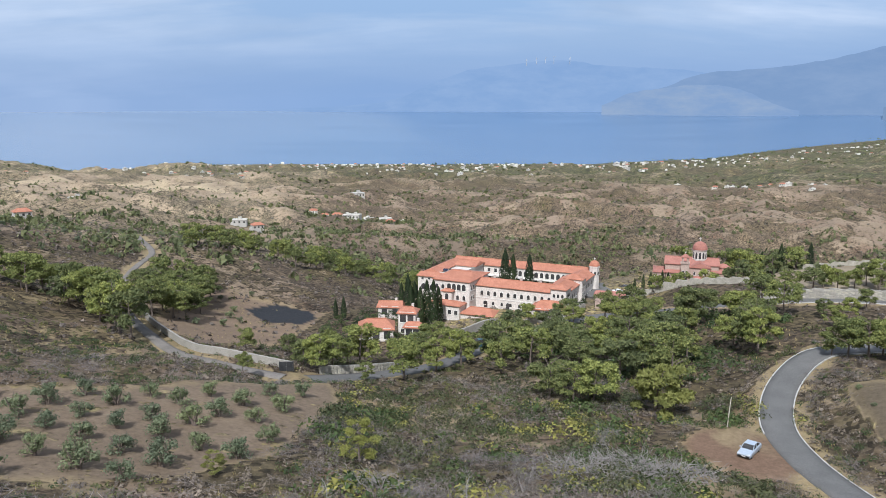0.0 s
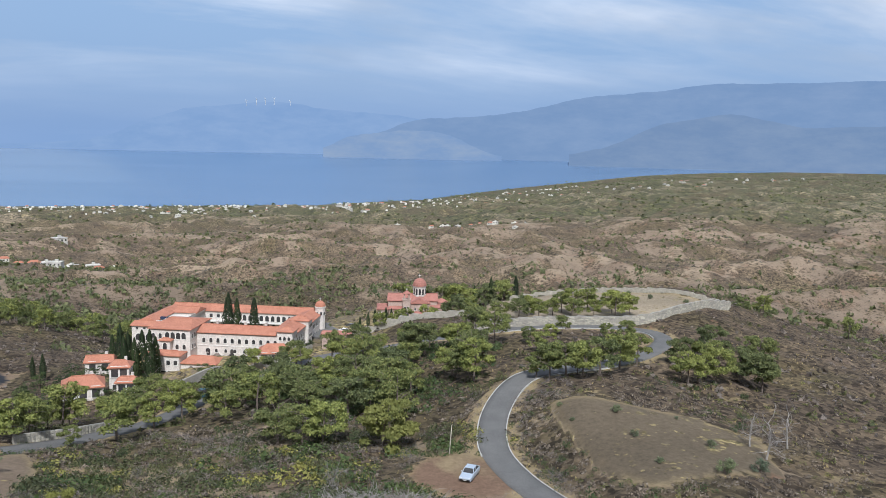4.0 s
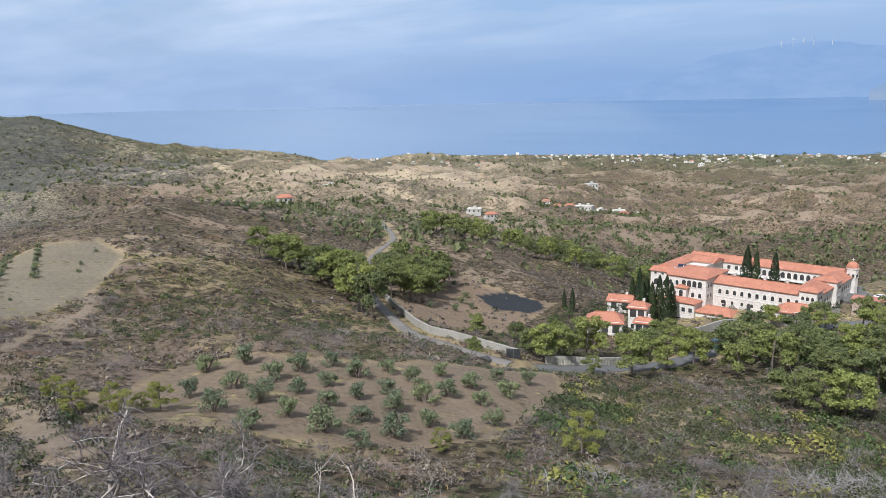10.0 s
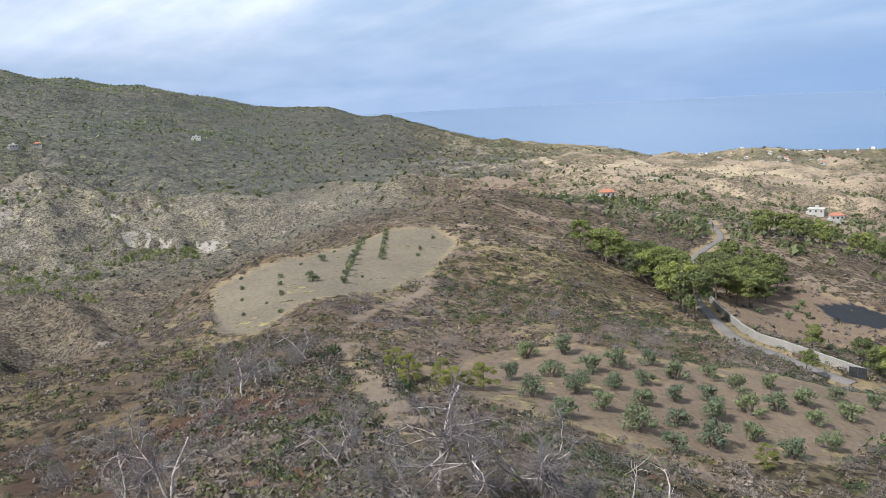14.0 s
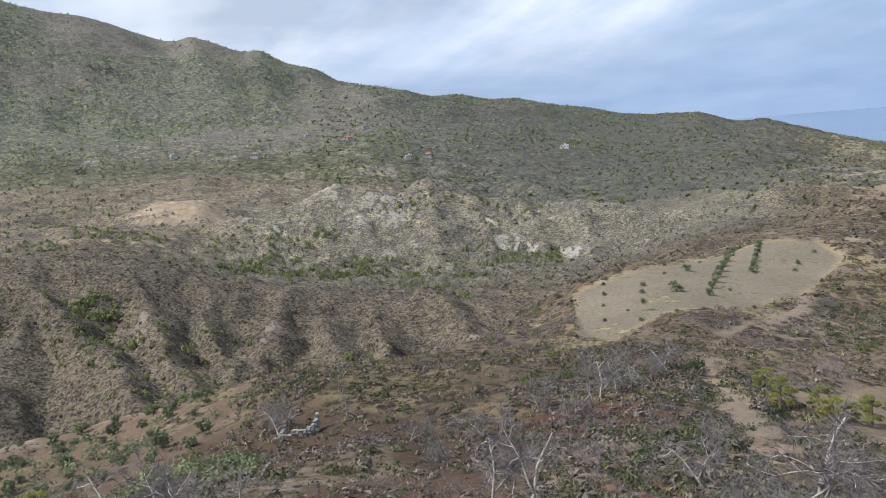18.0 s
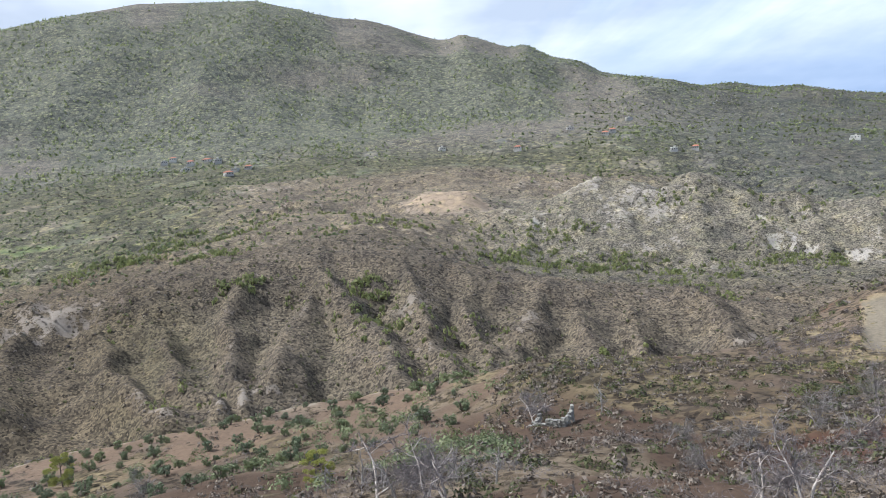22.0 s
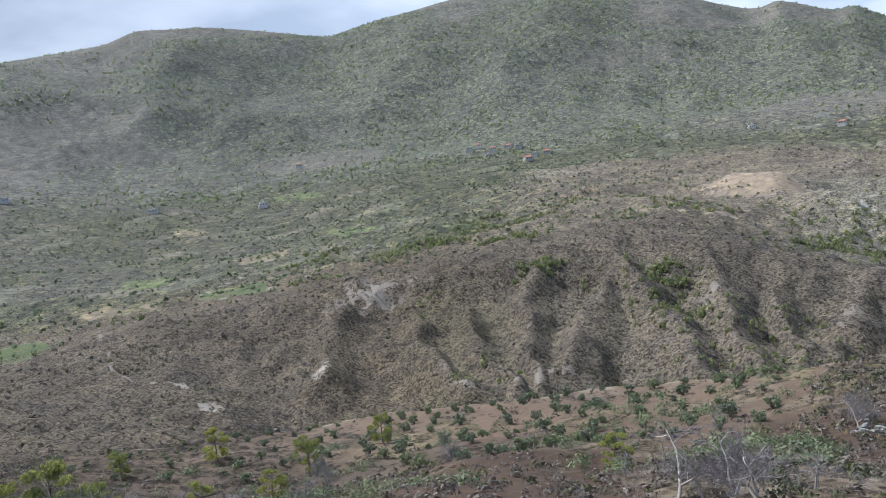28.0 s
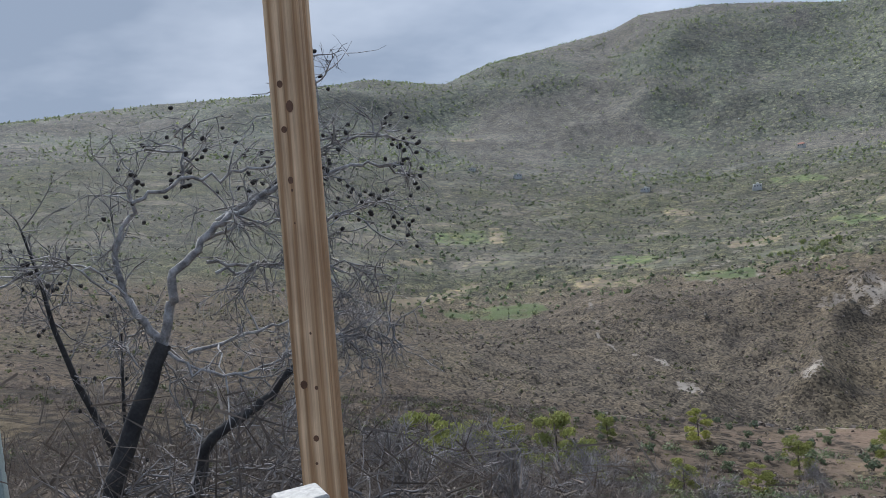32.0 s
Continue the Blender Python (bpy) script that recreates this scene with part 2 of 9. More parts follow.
    fine = n.new("ShaderNodeMath"); fine.operation = "ADD"
    rough_ = n.new("ShaderNodeMath"); rough_.operation = "MULTIPLY"
    l.new(twig, rough_.inputs[0]); l.new(mask2, rough_.inputs[1])
    low = n.new("ShaderNodeMath"); low.operation = "MULTIPLY"; low.inputs[1].default_value = 0.3
    l.new(grit, low.inputs[0])
    both = n.new("ShaderNodeMath"); both.operation = "ADD"
    l.new(rough_.outputs[0], both.inputs[0]); l.new(mask, both.inputs[1])
    l.new(low.outputs[0], fine.inputs[0]); l.new(both.outputs[0], fine.inputs[1])
    bumped(n, l, p, fine.outputs[0], 0.45, 0.4)
    return m


def sea_material():
    m, n, l, p = material("sea", 0.2, spec=0.5)
    pos = where(n)
    mp = n.new("ShaderNodeMapping")
    mp.inputs["Scale"].default_value = (0.0012, 0.006, 0.001)
    l.new(pos, mp.inputs["Vector"])
    streak = ramped(n, l, noise_tex(n, l, 1.0, 5, 0.6, mp.outputs[0]), 0.35, 0.65)
    col = mixed(n, l, streak, (0.082, 0.142, 0.245), (0.108, 0.174, 0.285))
    l.new(col, p.inputs["Base Color"])
    bumped(n, l, p, noise_tex(n, l, 0.25, 4, 0.6, pos), 0.15, 0.3)
    return m


GROUND = ground_material()
SEA = sea_material()
WHITE_WALL = surface("cream_render", (0.51, 0.465, 0.425), (0.60, 0.555, 0.51), 0.25, 0.85, 0.1)
RED_TILE = surface("red_roof_tiles", (0.31, 0.128, 0.080), (0.42, 0.185, 0.120), 0.5, 0.8, 0.3, 0.05, fine=3.5)
ASPHALT = surface("worn_asphalt", (0.105, 0.102, 0.098), (0.140, 0.135, 0.129), 0.25, 0.9, 0.2, 0.01, fine=6)
KERB = surface("pale_concrete", (0.42, 0.41, 0.38), (0.52, 0.50, 0.47), 0.6, 0.9, 0.2)

# ---- the land ----
def spot(bearing, distance):
    """Plan place at a bearing (degrees, to the left of north) and distance from the lookout."""
    a = np.radians(bearing)
    return -np.sin(a) * distance, np.cos(a) * distance


# Crests, terraces, gullies and shores of the land: bearing, distance, height.
LINES = {}
LINES["brow"] = [
    (-60, 7, 184.1), (-48, 7, 184.1), (-38, 7, 184.1), (-30, 7, 184.1), (-24, 7, 184.1), (-18, 7, 184.1), (-10, 7, 184.1),
    (0, 7, 184.1), (8, 7, 184.1), (15, 7, 184.1), (22, 7, 184.1), (30, 7, 184.1), (38, 7, 184.1), (45, 7, 184.1),
    (52, 7, 184.3), (60, 7, 184.5), (70, 7, 184.7), (80, 7, 184.9), (90, 7, 185.1), (100, 7, 185.5), (110, 7, 185.8),
    (120, 7, 186.1), (130, 7, 186.6), (140, 7, 186.9), (150, 6, 187.6), (165, 6, 187.7), (180, 6, 187.7),
]
LINES["near_slope"] = [
    (-60, 20, 175.5), (-48, 20, 175.5), (-38, 20, 175.5), (-30, 20, 175.5), (-24, 20, 175.5), (-18, 20, 175.5), (-10, 20, 175.5),
    (0, 20, 175.5), (8, 20, 175.5), (15, 20, 175.5), (22, 20, 176), (30, 20, 176.5), (38, 20, 177), (45, 20, 177.5),
    (52, 20, 177.5), (60, 20, 177.5), (70, 20, 177.5), (80, 20, 177.5), (90, 20, 178), (100, 20, 178), (110, 20, 178.5),
    (120, 18, 180), (130, 15, 182.4), (140, 12, 184.4), (150, 9, 186.5), (165, 9, 187.1), (180, 9, 187.2),
]
LINES["lower_slope"] = [
    (-60, 50, 161.1), (-48, 50, 161.1), (-38, 50, 161.1), (-30, 50, 161.1), (-24, 50, 161.1), (-18, 50, 161.1), (-10, 50, 161.1),
    (0, 50, 161.1), (8, 50, 161.1), (15, 50, 161.1), (22, 48, 162.8), (30, 45, 165.1), (38, 36, 170), (45, 38, 169.8),
    (52, 40, 169.6), (60, 48, 167.6), (70, 55, 165.5), (80, 60, 164.5), (90, 70, 161), (100, 80, 157.7), (110, 80, 157.7),
    (120, 70, 160.3), (130, 50, 169.3), (140, 30, 178.8), (150, 20, 183.3), (165, 16, 185.9), (180, 20, 185.7),
]
LINES["foot_of_hill"] = [
    (-60, 80, 152.7), (-48, 85, 150.4), (-38, 90, 149.4), (-30, 100, 144.6), (-24, 107, 143.7), (-18, 100, 144.8), (-10, 90, 147.5),
    (0, 85, 148.5), (8, 80, 151.8), (15, 75, 154.1), (22, 72, 155.5), (30, 70, 158.1), (38, 72, 160.6), (45, 70, 162.4),
    (52, 70, 163.8), (60, 75, 162), (70, 80, 160.1), (80, 86, 158.7), (90, 105, 151.8), (100, 120, 147.5), (110, 120, 146.3),
    (120, 110, 148.9), (130, 95, 154.5), (140, 70, 164.5), (150, 50, 172.8), (165, 40, 177.8), (180, 50, 179.4),
]
LINES["field_edges"] = [
    (-60, 150, 141.3), (-48, 140, 143.2), (-38, 130, 147.8), (-30, 128, 150.4), (-24, 150, 144.1), (-18, 150, 139.8), (-10, 165, 135.4),
    (0, 170, 132.8), (8, 130, 142.7), (15, 118, 148.7), (22, 112, 152.3), (30, 108, 155.3), (38, 108, 154.9), (45, 112, 157.9),
    (52, 118, 157.9), (60, 118, 155.5), (70, 110, 157.4), (80, 115, 156.8), (90, 150, 143.9), (100, 160, 140.5), (110, 160, 140.2),
    (120, 165, 139.6), (130, 150, 145.9), (140, 130, 156.1), (150, 110, 163), (165, 100, 170.6), (180, 100, 175.9),
]
LINES["terraces"] = [
    (-60, 230, 132.7), (-48, 215, 138.4), (-38, 205, 144.2), (-30, 205, 143), (-24, 210, 140.4), (-18, 225, 133.9), (-10, 215, 128.3),
    (0, 215, 125.9), (8, 165, 133.8), (15, 165, 137.7), (22, 160, 144.1), (30, 150, 151.2), (38, 150, 155.4), (45, 160, 156),
    (52, 165, 158.8), (60, 165, 153.1), (70, 180, 129.8), (80, 180, 128), (90, 210, 115.6), (100, 220, 112.1), (110, 220, 112.1),
    (120, 225, 110.3), (130, 220, 116.4), (140, 200, 128.9), (150, 180, 141.8), (165, 160, 157.4), (180, 150, 171.6),
]
LINES["upper_terraces"] = [
    (-60, 330, 113.8), (-48, 300, 126.2), (-38, 262, 144.7), (-30, 280, 139.6), (-24, 290, 133.6), (-18, 295, 128.9), (-10, 285, 123.2),
    (0, 275, 120.4), (8, 240, 124.8), (15, 240, 127.9), (22, 235, 137.5), (30, 225, 148.3), (38, 225, 156.4), (45, 205, 159),
    (52, 215, 145.9), (60, 220, 122.7), (70, 260, 112), (80, 262, 108), (90, 282, 100), (100, 290, 98), (110, 290, 98),
    (120, 290, 97), (130, 290, 106.8), (140, 270, 117.7), (150, 250, 130), (165, 220, 151.2), (180, 200, 169),
]
LINES["ravine"] = [
    (-60, 480, 79.18), (-48, 450, 86.11), (-38, 400, 93.97), (-30, 400, 90.27), (-24, 400, 90.27), (-18, 400, 90.27), (-10, 380, 91.73),
    (0, 360, 96.23), (8, 300, 119.6), (15, 300, 130.1), (22, 300, 136), (30, 300, 146.8), (38, 270, 158.3), (45, 300, 142.5),
    (52, 330, 119.9), (60, 330, 98), (70, 340, 99), (80, 345, 104), (90, 345, 109), (100, 350, 108), (110, 355, 108),
    (120, 360, 104), (130, 370, 111.4), (140, 370, 121.4), (150, 360, 133), (165, 350, 147), (180, 350, 165.5),
]
LINES["first_hills"] = [
    (-60, 700, 85.38), (-48, 650, 89.37), (-38, 600, 91.75), (-30, 560, 95.28), (-24, 540, 92.84), (-18, 540, 89.92), (-10, 540, 86.99),
    (0, 540, 85.03), (8, 480, 98.44), (15, 480, 110.5), (22, 480, 117.4), (30, 480, 129.4), (38, 480, 126), (45, 520, 120.6),
    (52, 540, 111.2), (60, 400, 95.4), (70, 415, 106.3), (80, 432, 119.3), (90, 442, 139.6), (100, 455, 139.8), (110, 470, 129.8),
    (120, 475, 122.4), (130, 480, 116.5), (140, 470, 105.4), (150, 520, 135.3), (165, 520, 153.6), (180, 500, 172.5),
]
LINES["back_valley"] = [
    (-60, 900, 85.2), (-48, 870, 85.9), (-38, 800, 86.4), (-30, 736, 85.5), (-24, 704, 83), (-18, 684, 80.6), (-10, 684, 78.9),
    (0, 676, 77.5), (8, 628, 88.5), (15, 628, 99.3), (22, 616, 107.9), (30, 608, 120), (38, 628, 117.1), (45, 664, 116.3),
    (52, 500, 97.3), (60, 505, 101), (70, 500, 98.2), (80, 495, 109.8), (90, 540, 145), (100, 573, 144.2), (110, 602, 135.4),
    (120, 625, 125.7), (130, 628, 125.1), (140, 622, 124.4), (150, 632, 151.6), (165, 632, 173.8), (180, 620, 185.1),
]
LINES["middle_hills"] = [
    (-60, 1200, 85.01), (-48, 1200, 80.79), (-38, 1100, 78.27), (-30, 1000, 70.76), (-24, 950, 68.3), (-18, 900, 66.72), (-10, 900, 66.72),
    (0, 880, 66.32), (8, 850, 73.56), (15, 850, 82.62), (22, 820, 93.67), (30, 800, 105.9), (38, 850, 103.7), (45, 880, 109.9),
    (52, 900, 111.3), (60, 900, 111.3), (70, 850, 123.1), (80, 750, 131), (90, 700, 143.5), (100, 750, 150.7), (110, 800, 143.9),
    (120, 850, 130.6), (130, 850, 138), (140, 850, 152.9), (150, 800, 176), (165, 800, 204), (180, 800, 204),
]
LINES["outer_hills"] = [
    (-60, 2400, 81.02), (-48, 2300, 73.49), (-38, 2100, 65.24), (-30, 1900, 43.8), (-24, 1700, 35.29), (-18, 1500, 37.64), (-10, 1450, 40.16),
    (0, 1400, 42.85), (8, 1400, 45.32), (15, 1400, 55.2), (22, 1400, 62.59), (30, 1500, 64.04), (38, 1500, 87.74), (45, 1400, 124),
    (52, 1400, 141.1), (60, 1300, 167.3), (70, 1300, 196.8), (80, 1200, 183.7), (90, 1200, 196.3), (100, 1250, 203.1), (110, 1300, 208.2),
    (120, 1350, 213.6), (130, 1350, 225.4), (140, 1350, 260.8), (150, 1300, 292.3), (165, 1200, 295), (180, 1200, 295),
]
LINES["skyline"] = [
    (-60, 4300, 99.93), (-48, 4190, 87.6), (-38, 4000, 64.29), (-34.6, 3840, 55.9), (-30, 3600, 32.82), (-26.8, 3330, 21.31), (-18.7, 2650, 4.694),
    (-10.6, 2400, 1.116), (0, 2350, 0.9235), (11, 2400, 1.116), (19, 2420, 3.791), (23.3, 2420, -4.709), (25.5, 2450, -2.819), (27, 2500, 10.8),
    (34.4, 2400, 52), (36.8, 2400, 65), (39.9, 2400, 100.7), (42.2, 2400, 133), (43.7, 2400, 154), (45.7, 2400, 152), (46.9, 2400, 173.7),
    (48, 2400, 187.5), (50.8, 2400, 190.4), (53.2, 2400, 201.7), (55.4, 2400, 227), (57.3, 2400, 238.6),
]
LINES["skyline"] += [
    (60.2, 2350, 267.5), (62.2, 2350, 272), (64.6, 2350, 294.7), (66.2, 2350, 292.6), (68.6, 2350, 318), (72.9, 2350, 359), (74, 2350, 390.6),
    (76.4, 2350, 419.6), (78, 2350, 458.6), (79, 2350, 452), (80.9, 2350, 481.5), (82.4, 2370, 508), (83.2, 2390, 497), (84.2, 2420, 503),
    (88.9, 2500, 583.7), (91, 2500, 597.2), (93.7, 2500, 633.1), (96.4, 2500, 664.6), (104, 2500, 669.2), (109, 2450, 628.6), (112.8, 2450, 593.4),
    (116.9, 2450, 626.4), (120.7, 2450, 650.7), (125.5, 2400, 645.7), (127.6, 2400, 611), (136.1, 2250, 540.3), (139.5, 2200, 489.4), (145, 2050, 500),
    (151.9, 2000, 472.9), (160, 2000, 465.7), (169, 2000, 440.9), (180, 2000, 430.3),
]

def lattice(ix, iy, seed):
    h = (ix * 374761393 + iy * 668265263 + seed * 974711) & 0x7FFFFFFF
    h = ((h ^ (h >> 13)) * 1274126177) & 0x7FFFFFFF
    return ((h ^ (h >> 16)) & 0xFFFF) / 65535.0


def value_noise(x, y, seed=0):
    ix, iy = np.floor(x).astype(np.int64), np.floor(y).astype(np.int64)
    fx, fy = x - ix, y - iy
    fx, fy = fx * fx * (3 - 2 * fx), fy * fy * (3 - 2 * fy)
    a, b = lattice(ix, iy, seed), lattice(ix + 1, iy, seed)
    c, d = lattice(ix, iy + 1, seed), lattice(ix + 1, iy + 1, seed)
    return (a * (1 - fx) + b * fx) * (1 - fy) + (c * (1 - fx) + d * fx) * fy


def fbm(x, y, octaves=4, seed=0):
    total, amp, norm = 0.0, 1.0, 0.0
    for k in range(octaves):
        total = total + amp * value_noise(x * 2**k + 17.3 * k, y * 2**k - 9.1 * k, seed + k)
        norm += amp
        amp *= 0.5
    return total / norm


def ridged(x, y, octaves=3, seed=0):
    total, amp, norm = 0.0, 1.0, 0.0
    for k in range(octaves):
        total = total + amp * (1 - np.abs(2 * value_noise(x * 2**k, y * 2**k, seed + k) - 1))
        norm += amp
        amp *= 0.5
    return total / norm


def smooth(lo, hi, v):
    t = np.clip((v - lo) / (hi - lo), 0, 1)
    return t * t * (3 - 2 * t)


def sea_height(r):
    """The gulf: level out to 2600 m, then bent up so its horizon fits the camera's view."""
    e = np.radians(np.interp(r, (2600, 4750), (-4.18, -0.75)))
    return np.where(r < 2600, 0.0, EYE_Z + r * np.tan(e))


def inside(x, y, ring):
    """Whether places lie in a closed ring of plan places."""
    hit = np.zeros(np.shape(x), bool)
    for (x0, y0), (x1, y1) in zip(ring, ring[1:] + ring[:1]):
        if y0 == y1:
            continue
        hit ^= ((y0 > y) != (y1 > y)) & (x < (x1 - x0) * (y - y0) / (y1 - y0) + x0)
    return hit


BEARINGS = np.concatenate([np.arange(-54, 174.01, 0.26), np.arange(177, 305.9, 3.0)])
REACH = np.concatenate([np.geomspace(a, b, n, endpoint=False) for a, b, n in ((2.5, 30, 60), (30, 150, 96), (150, 750, 165), (750, 2700, 96), (2700, 5000, 25))])

# heights of every line at every bearing, wrapped round behind the lookout
def line_values(rows, bearings):
    rows = np.array(rows)
    a = np.concatenate([rows[:, 0], [rows[0, 0] + 360]])
    v = [np.interp(bearings, a, np.concatenate([rows[:, k], [rows[0, k]]])) for k in (1, 2)]
    return v


def settle(v, width):
    k = np.exp(-0.5 * (np.arange(-3 * width, 3 * width + 1) / width) ** 2)
    return np.convolve(np.pad(v, 3 * width, mode="edge"), k / k.sum(), "valid")


stations = [(np.full(len(BEARINGS), 2.0), np.full(len(BEARINGS), EYE_Z - 1.65)), (np.full(len(BEARINGS), 3.4), np.where((BEARINGS > 120) & (BEARINGS < 290), EYE_Z - 1.85, EYE_Z - 2.7))]
for name, rows in LINES.items():
    r, z = line_values(rows, BEARINGS)
    w = 1 if name == "skyline" else 7
    stations.append((settle(r, w), settle(z, w)))
r_sky, z_sky = stations[-1]
shore = smooth(36, 25, BEARINGS) * (BEARINGS < 60) + (BEARINGS > 300)
stations.append((r_sky * 1.12, np.where(shore > 0.5, sea_height(r_sky * 1.12) - 12, z_sky - 60)))
stations.append((np.full(len(BEARINGS), 5000.0), np.where(shore > 0.5, 0.0, z_sky - 300)))
SR = np.array([s[0] for s in stations]).T
SZ = np.array([s[1] for s in stations]).T

# a smooth profile without overshoot along every bearing
def profiles():
    out = np.zeros((len(BEARINGS), len(REACH)))
    for i, (x, y) in enumerate(zip(SR, SZ)):
        h, d = np.diff(x), np.diff(y) / np.diff(x)
        m = np.zeros(len(x))
        m[0], m[-1] = d[0], d[-1]
        same = d[:-1] * d[1:] > 0
        mid = np.where(same, 2 * d[:-1] * d[1:] / np.where(same, d[:-1] + d[1:], 1), 0)
        m[1:-1] = mid
        k = np.clip(np.searchsorted(x, REACH) - 1, 0, len(h) - 1)
        s = (REACH - x[k]) / h[k]
        out[i] = (2 * s**3 - 3 * s**2 + 1) * y[k] + (s**3 - 2 * s**2 + s) * h[k] * m[k] + (3 * s**2 - 2 * s**3) * y[k + 1] + (s**3 - s**2) * h[k] * m[k + 1]
    return out


GA, GR = np.meshgrid(BEARINGS, REACH, indexing="ij")
GX, GY = spot(GA, GR)
GZ = profiles()


def ring(*places):
    return [tuple(float(v) for v in spot(b, d)) for b, d in places]


# farmland and yards, as rings of (bearing, distance)
OLIVE_FIELD = ring((43.2, 87), (36.7, 105), (31.7, 107), (23.2, 107), (14.7, 117), (8.5, 127), (8.0, 112), (10.5, 92), (13, 80), (19, 73), (27.8, 72), (33.7, 74), (39.5, 76))
PALE_FIELD = ring((57.3, 160), (53.4, 166), (50.9, 168), (49.1, 190), (44.1, 203), (40.8, 203), (39.2, 186), (41, 157), (45.3, 137), (51.2, 127), (54.7, 115), (57.3, 122))
ROAD_FIELD = ring((-27.8, 131), (-31.5, 130), (-37.8, 130), (-43.1, 127), (-44.8, 113), (-36.5, 97), (-33, 103), (-30.3, 114))
PATCH_FIELD = ring((19.8, 222), (16.4, 262), (8.6, 238), (11.2, 200), (14.6, 164), (18.5, 170), (20.7, 189))
DARK_PATCH = ring((14.5, 238), (12.4, 247), (9.9, 240), (9.4, 228), (10.5, 219), (13.2, 221))
MONASTERY_YARD = ring((4, 215), (-3, 212), (-9, 228), (-13, 250), (-22, 270), (-22, 305), (-12, 320), (0, 310), (4, 270))
PLATFORM = ring((-24, 222), (-29, 214), (-35.5, 219), (-40.4, 258), (-36, 266), (-30, 280), (-23, 282))
NEAR_GROVE = ring((81, 128), (85, 142), (90, 153), (98, 158), (106, 162), (114, 166), (124, 164), (131, 158), (136, 146), (135, 112), (126, 96), (114, 92), (104, 76), (92, 74), (84, 92))
STUBBLE = ring((31, 820), (27, 900), (20, 960), (14, 1000), (14, 1150), (22, 1180), (30, 1080), (33, 950))
SCARS = [(61.9, 576, 15), (60.3, 570, 12), (57.8, 560, 11), (56.9, 549, 13), (63.1, 609, 9), (78.0, 616, 10), (75.3, 560, 7), (113.9, 446, 24), (110.9, 444, 22), (88.4, 384, 13), (79.4, 380, 9), (96, 400, 8)]
GREEN_PLOTS = [ring((124.3, 565), (119.7, 554), (119.4, 508), (124.2, 528)), ring((129.2, 667), (125.8, 642), (126.1, 611), (129.2, 629)), ring((141.7, 528), (134.6, 533), (133.9, 508), (135.6, 493), (141.4, 513)), ring((141.4, 813), (137.7, 846), (137.6, 770), (141.3, 770)), ring((118.2, 1144), (115.3, 1116), (114.6, 1069), (117.5, 1079)), ring((114.9, 769), (111.9, 744), (110.8, 700), (113.7, 704))]
TAN_PLOTS = [ring((137.6, 846), (136.3, 857), (136.5, 770), (137.5, 770)), ring((139.6, 1500), (137.7, 1500), (137.7, 1430), (139.6, 1430)), ring((145.6, 533), (139.4, 599), (137.6, 605), (139.1, 582), (144.9, 518)), ring((131.9, 576), (127.2, 565), (126.9, 528), (131.6, 549)), ring((145.2, 667), (141.6, 694), (141.9, 674), (144.9, 648)), ring((125.3, 993), (123.0, 979), (123.0, 941), (125.3, 941)), ring((121, 690), (117.5, 700), (118, 650), (121, 640))]

in_grove, in_pale, in_right = inside(GX, GY, OLIVE_FIELD), inside(GX, GY, PALE_FIELD), inside(GX, GY, ROAD_FIELD)
in_yard, in_platform = inside(GX, GY, MONASTERY_YARD), inside(GX, GY, PLATFORM)
in_patch_field = inside(GX, GY, PATCH_FIELD)
tame = (in_grove | in_pale | in_right | in_yard | in_platform | in_patch_field).astype(float)
for _ in range(3):   # soften the edges of the tilled land
    tame[1:-1, 1:-1] = (tame[1:-1, 1:-1] + tame[:-2, 1:-1] + tame[2:, 1:-1] + tame[1:-1, :-2] + tame[1:-1, 2:]) / 5

# roughness of the wild ground
wild = 1 - tame
near_off = smooth(5, 25, GR)
GZ += wild * near_off * (fbm(GX / 9, GY / 9, 4, 3) - 0.5) * 2.2 * (1 - 0.6 * smooth(300, 900, GR))
GZ += wild * smooth(40, 140, GR) * (fbm(GX / 38, GY / 38, 4, 9) - 0.5) * 5.0 * smooth(3000, 1500, GR)

# eroded spurs and gullies on the far side of the valley
def dip(bearing, distance, angle):
    """A node of a crest: bearing, distance, and how far it lies below the lookout's level, in degrees."""
    x, y = spot(bearing, distance)
    return float(x), float(y), EYE_Z - distance * math.tan(radians(angle))


def heap(crest, side, blunt=2.0, blend=2.5):
    """Raise the land to a crest line with even flanks on both sides."""
    global GZ
    pts = np.array(crest)
    reach = 140
    box = (GX > pts[:, 0].min() - reach) & (GX < pts[:, 0].max() + reach) & (GY > pts[:, 1].min() - reach) & (GY < pts[:, 1].max() + reach)
    px = GX[box] + WANDER[box]
    py = GY[box] + WANDER2[box]
    top = np.full(px.shape, -1e3)
    for p, q in zip(pts[:-1], pts[1:]):
        run = q[:2] - p[:2]
        t = np.clip(((px - p[0]) * run[0] + (py - p[1]) * run[1]) / (run @ run), 0, 1)
        d = np.hypot(px - p[0] - t * run[0], py - p[1] - t * run[1])
        top = np.maximum(top, p[2] + t * (q[2] - p[2]) - side * (np.sqrt(d * d + blunt * blunt) - blunt))
    low = GZ[box]
    GZ[box] = 0.5 * (low + top + np.sqrt((low - top) ** 2 + blend**2)) - 0.1 * blend


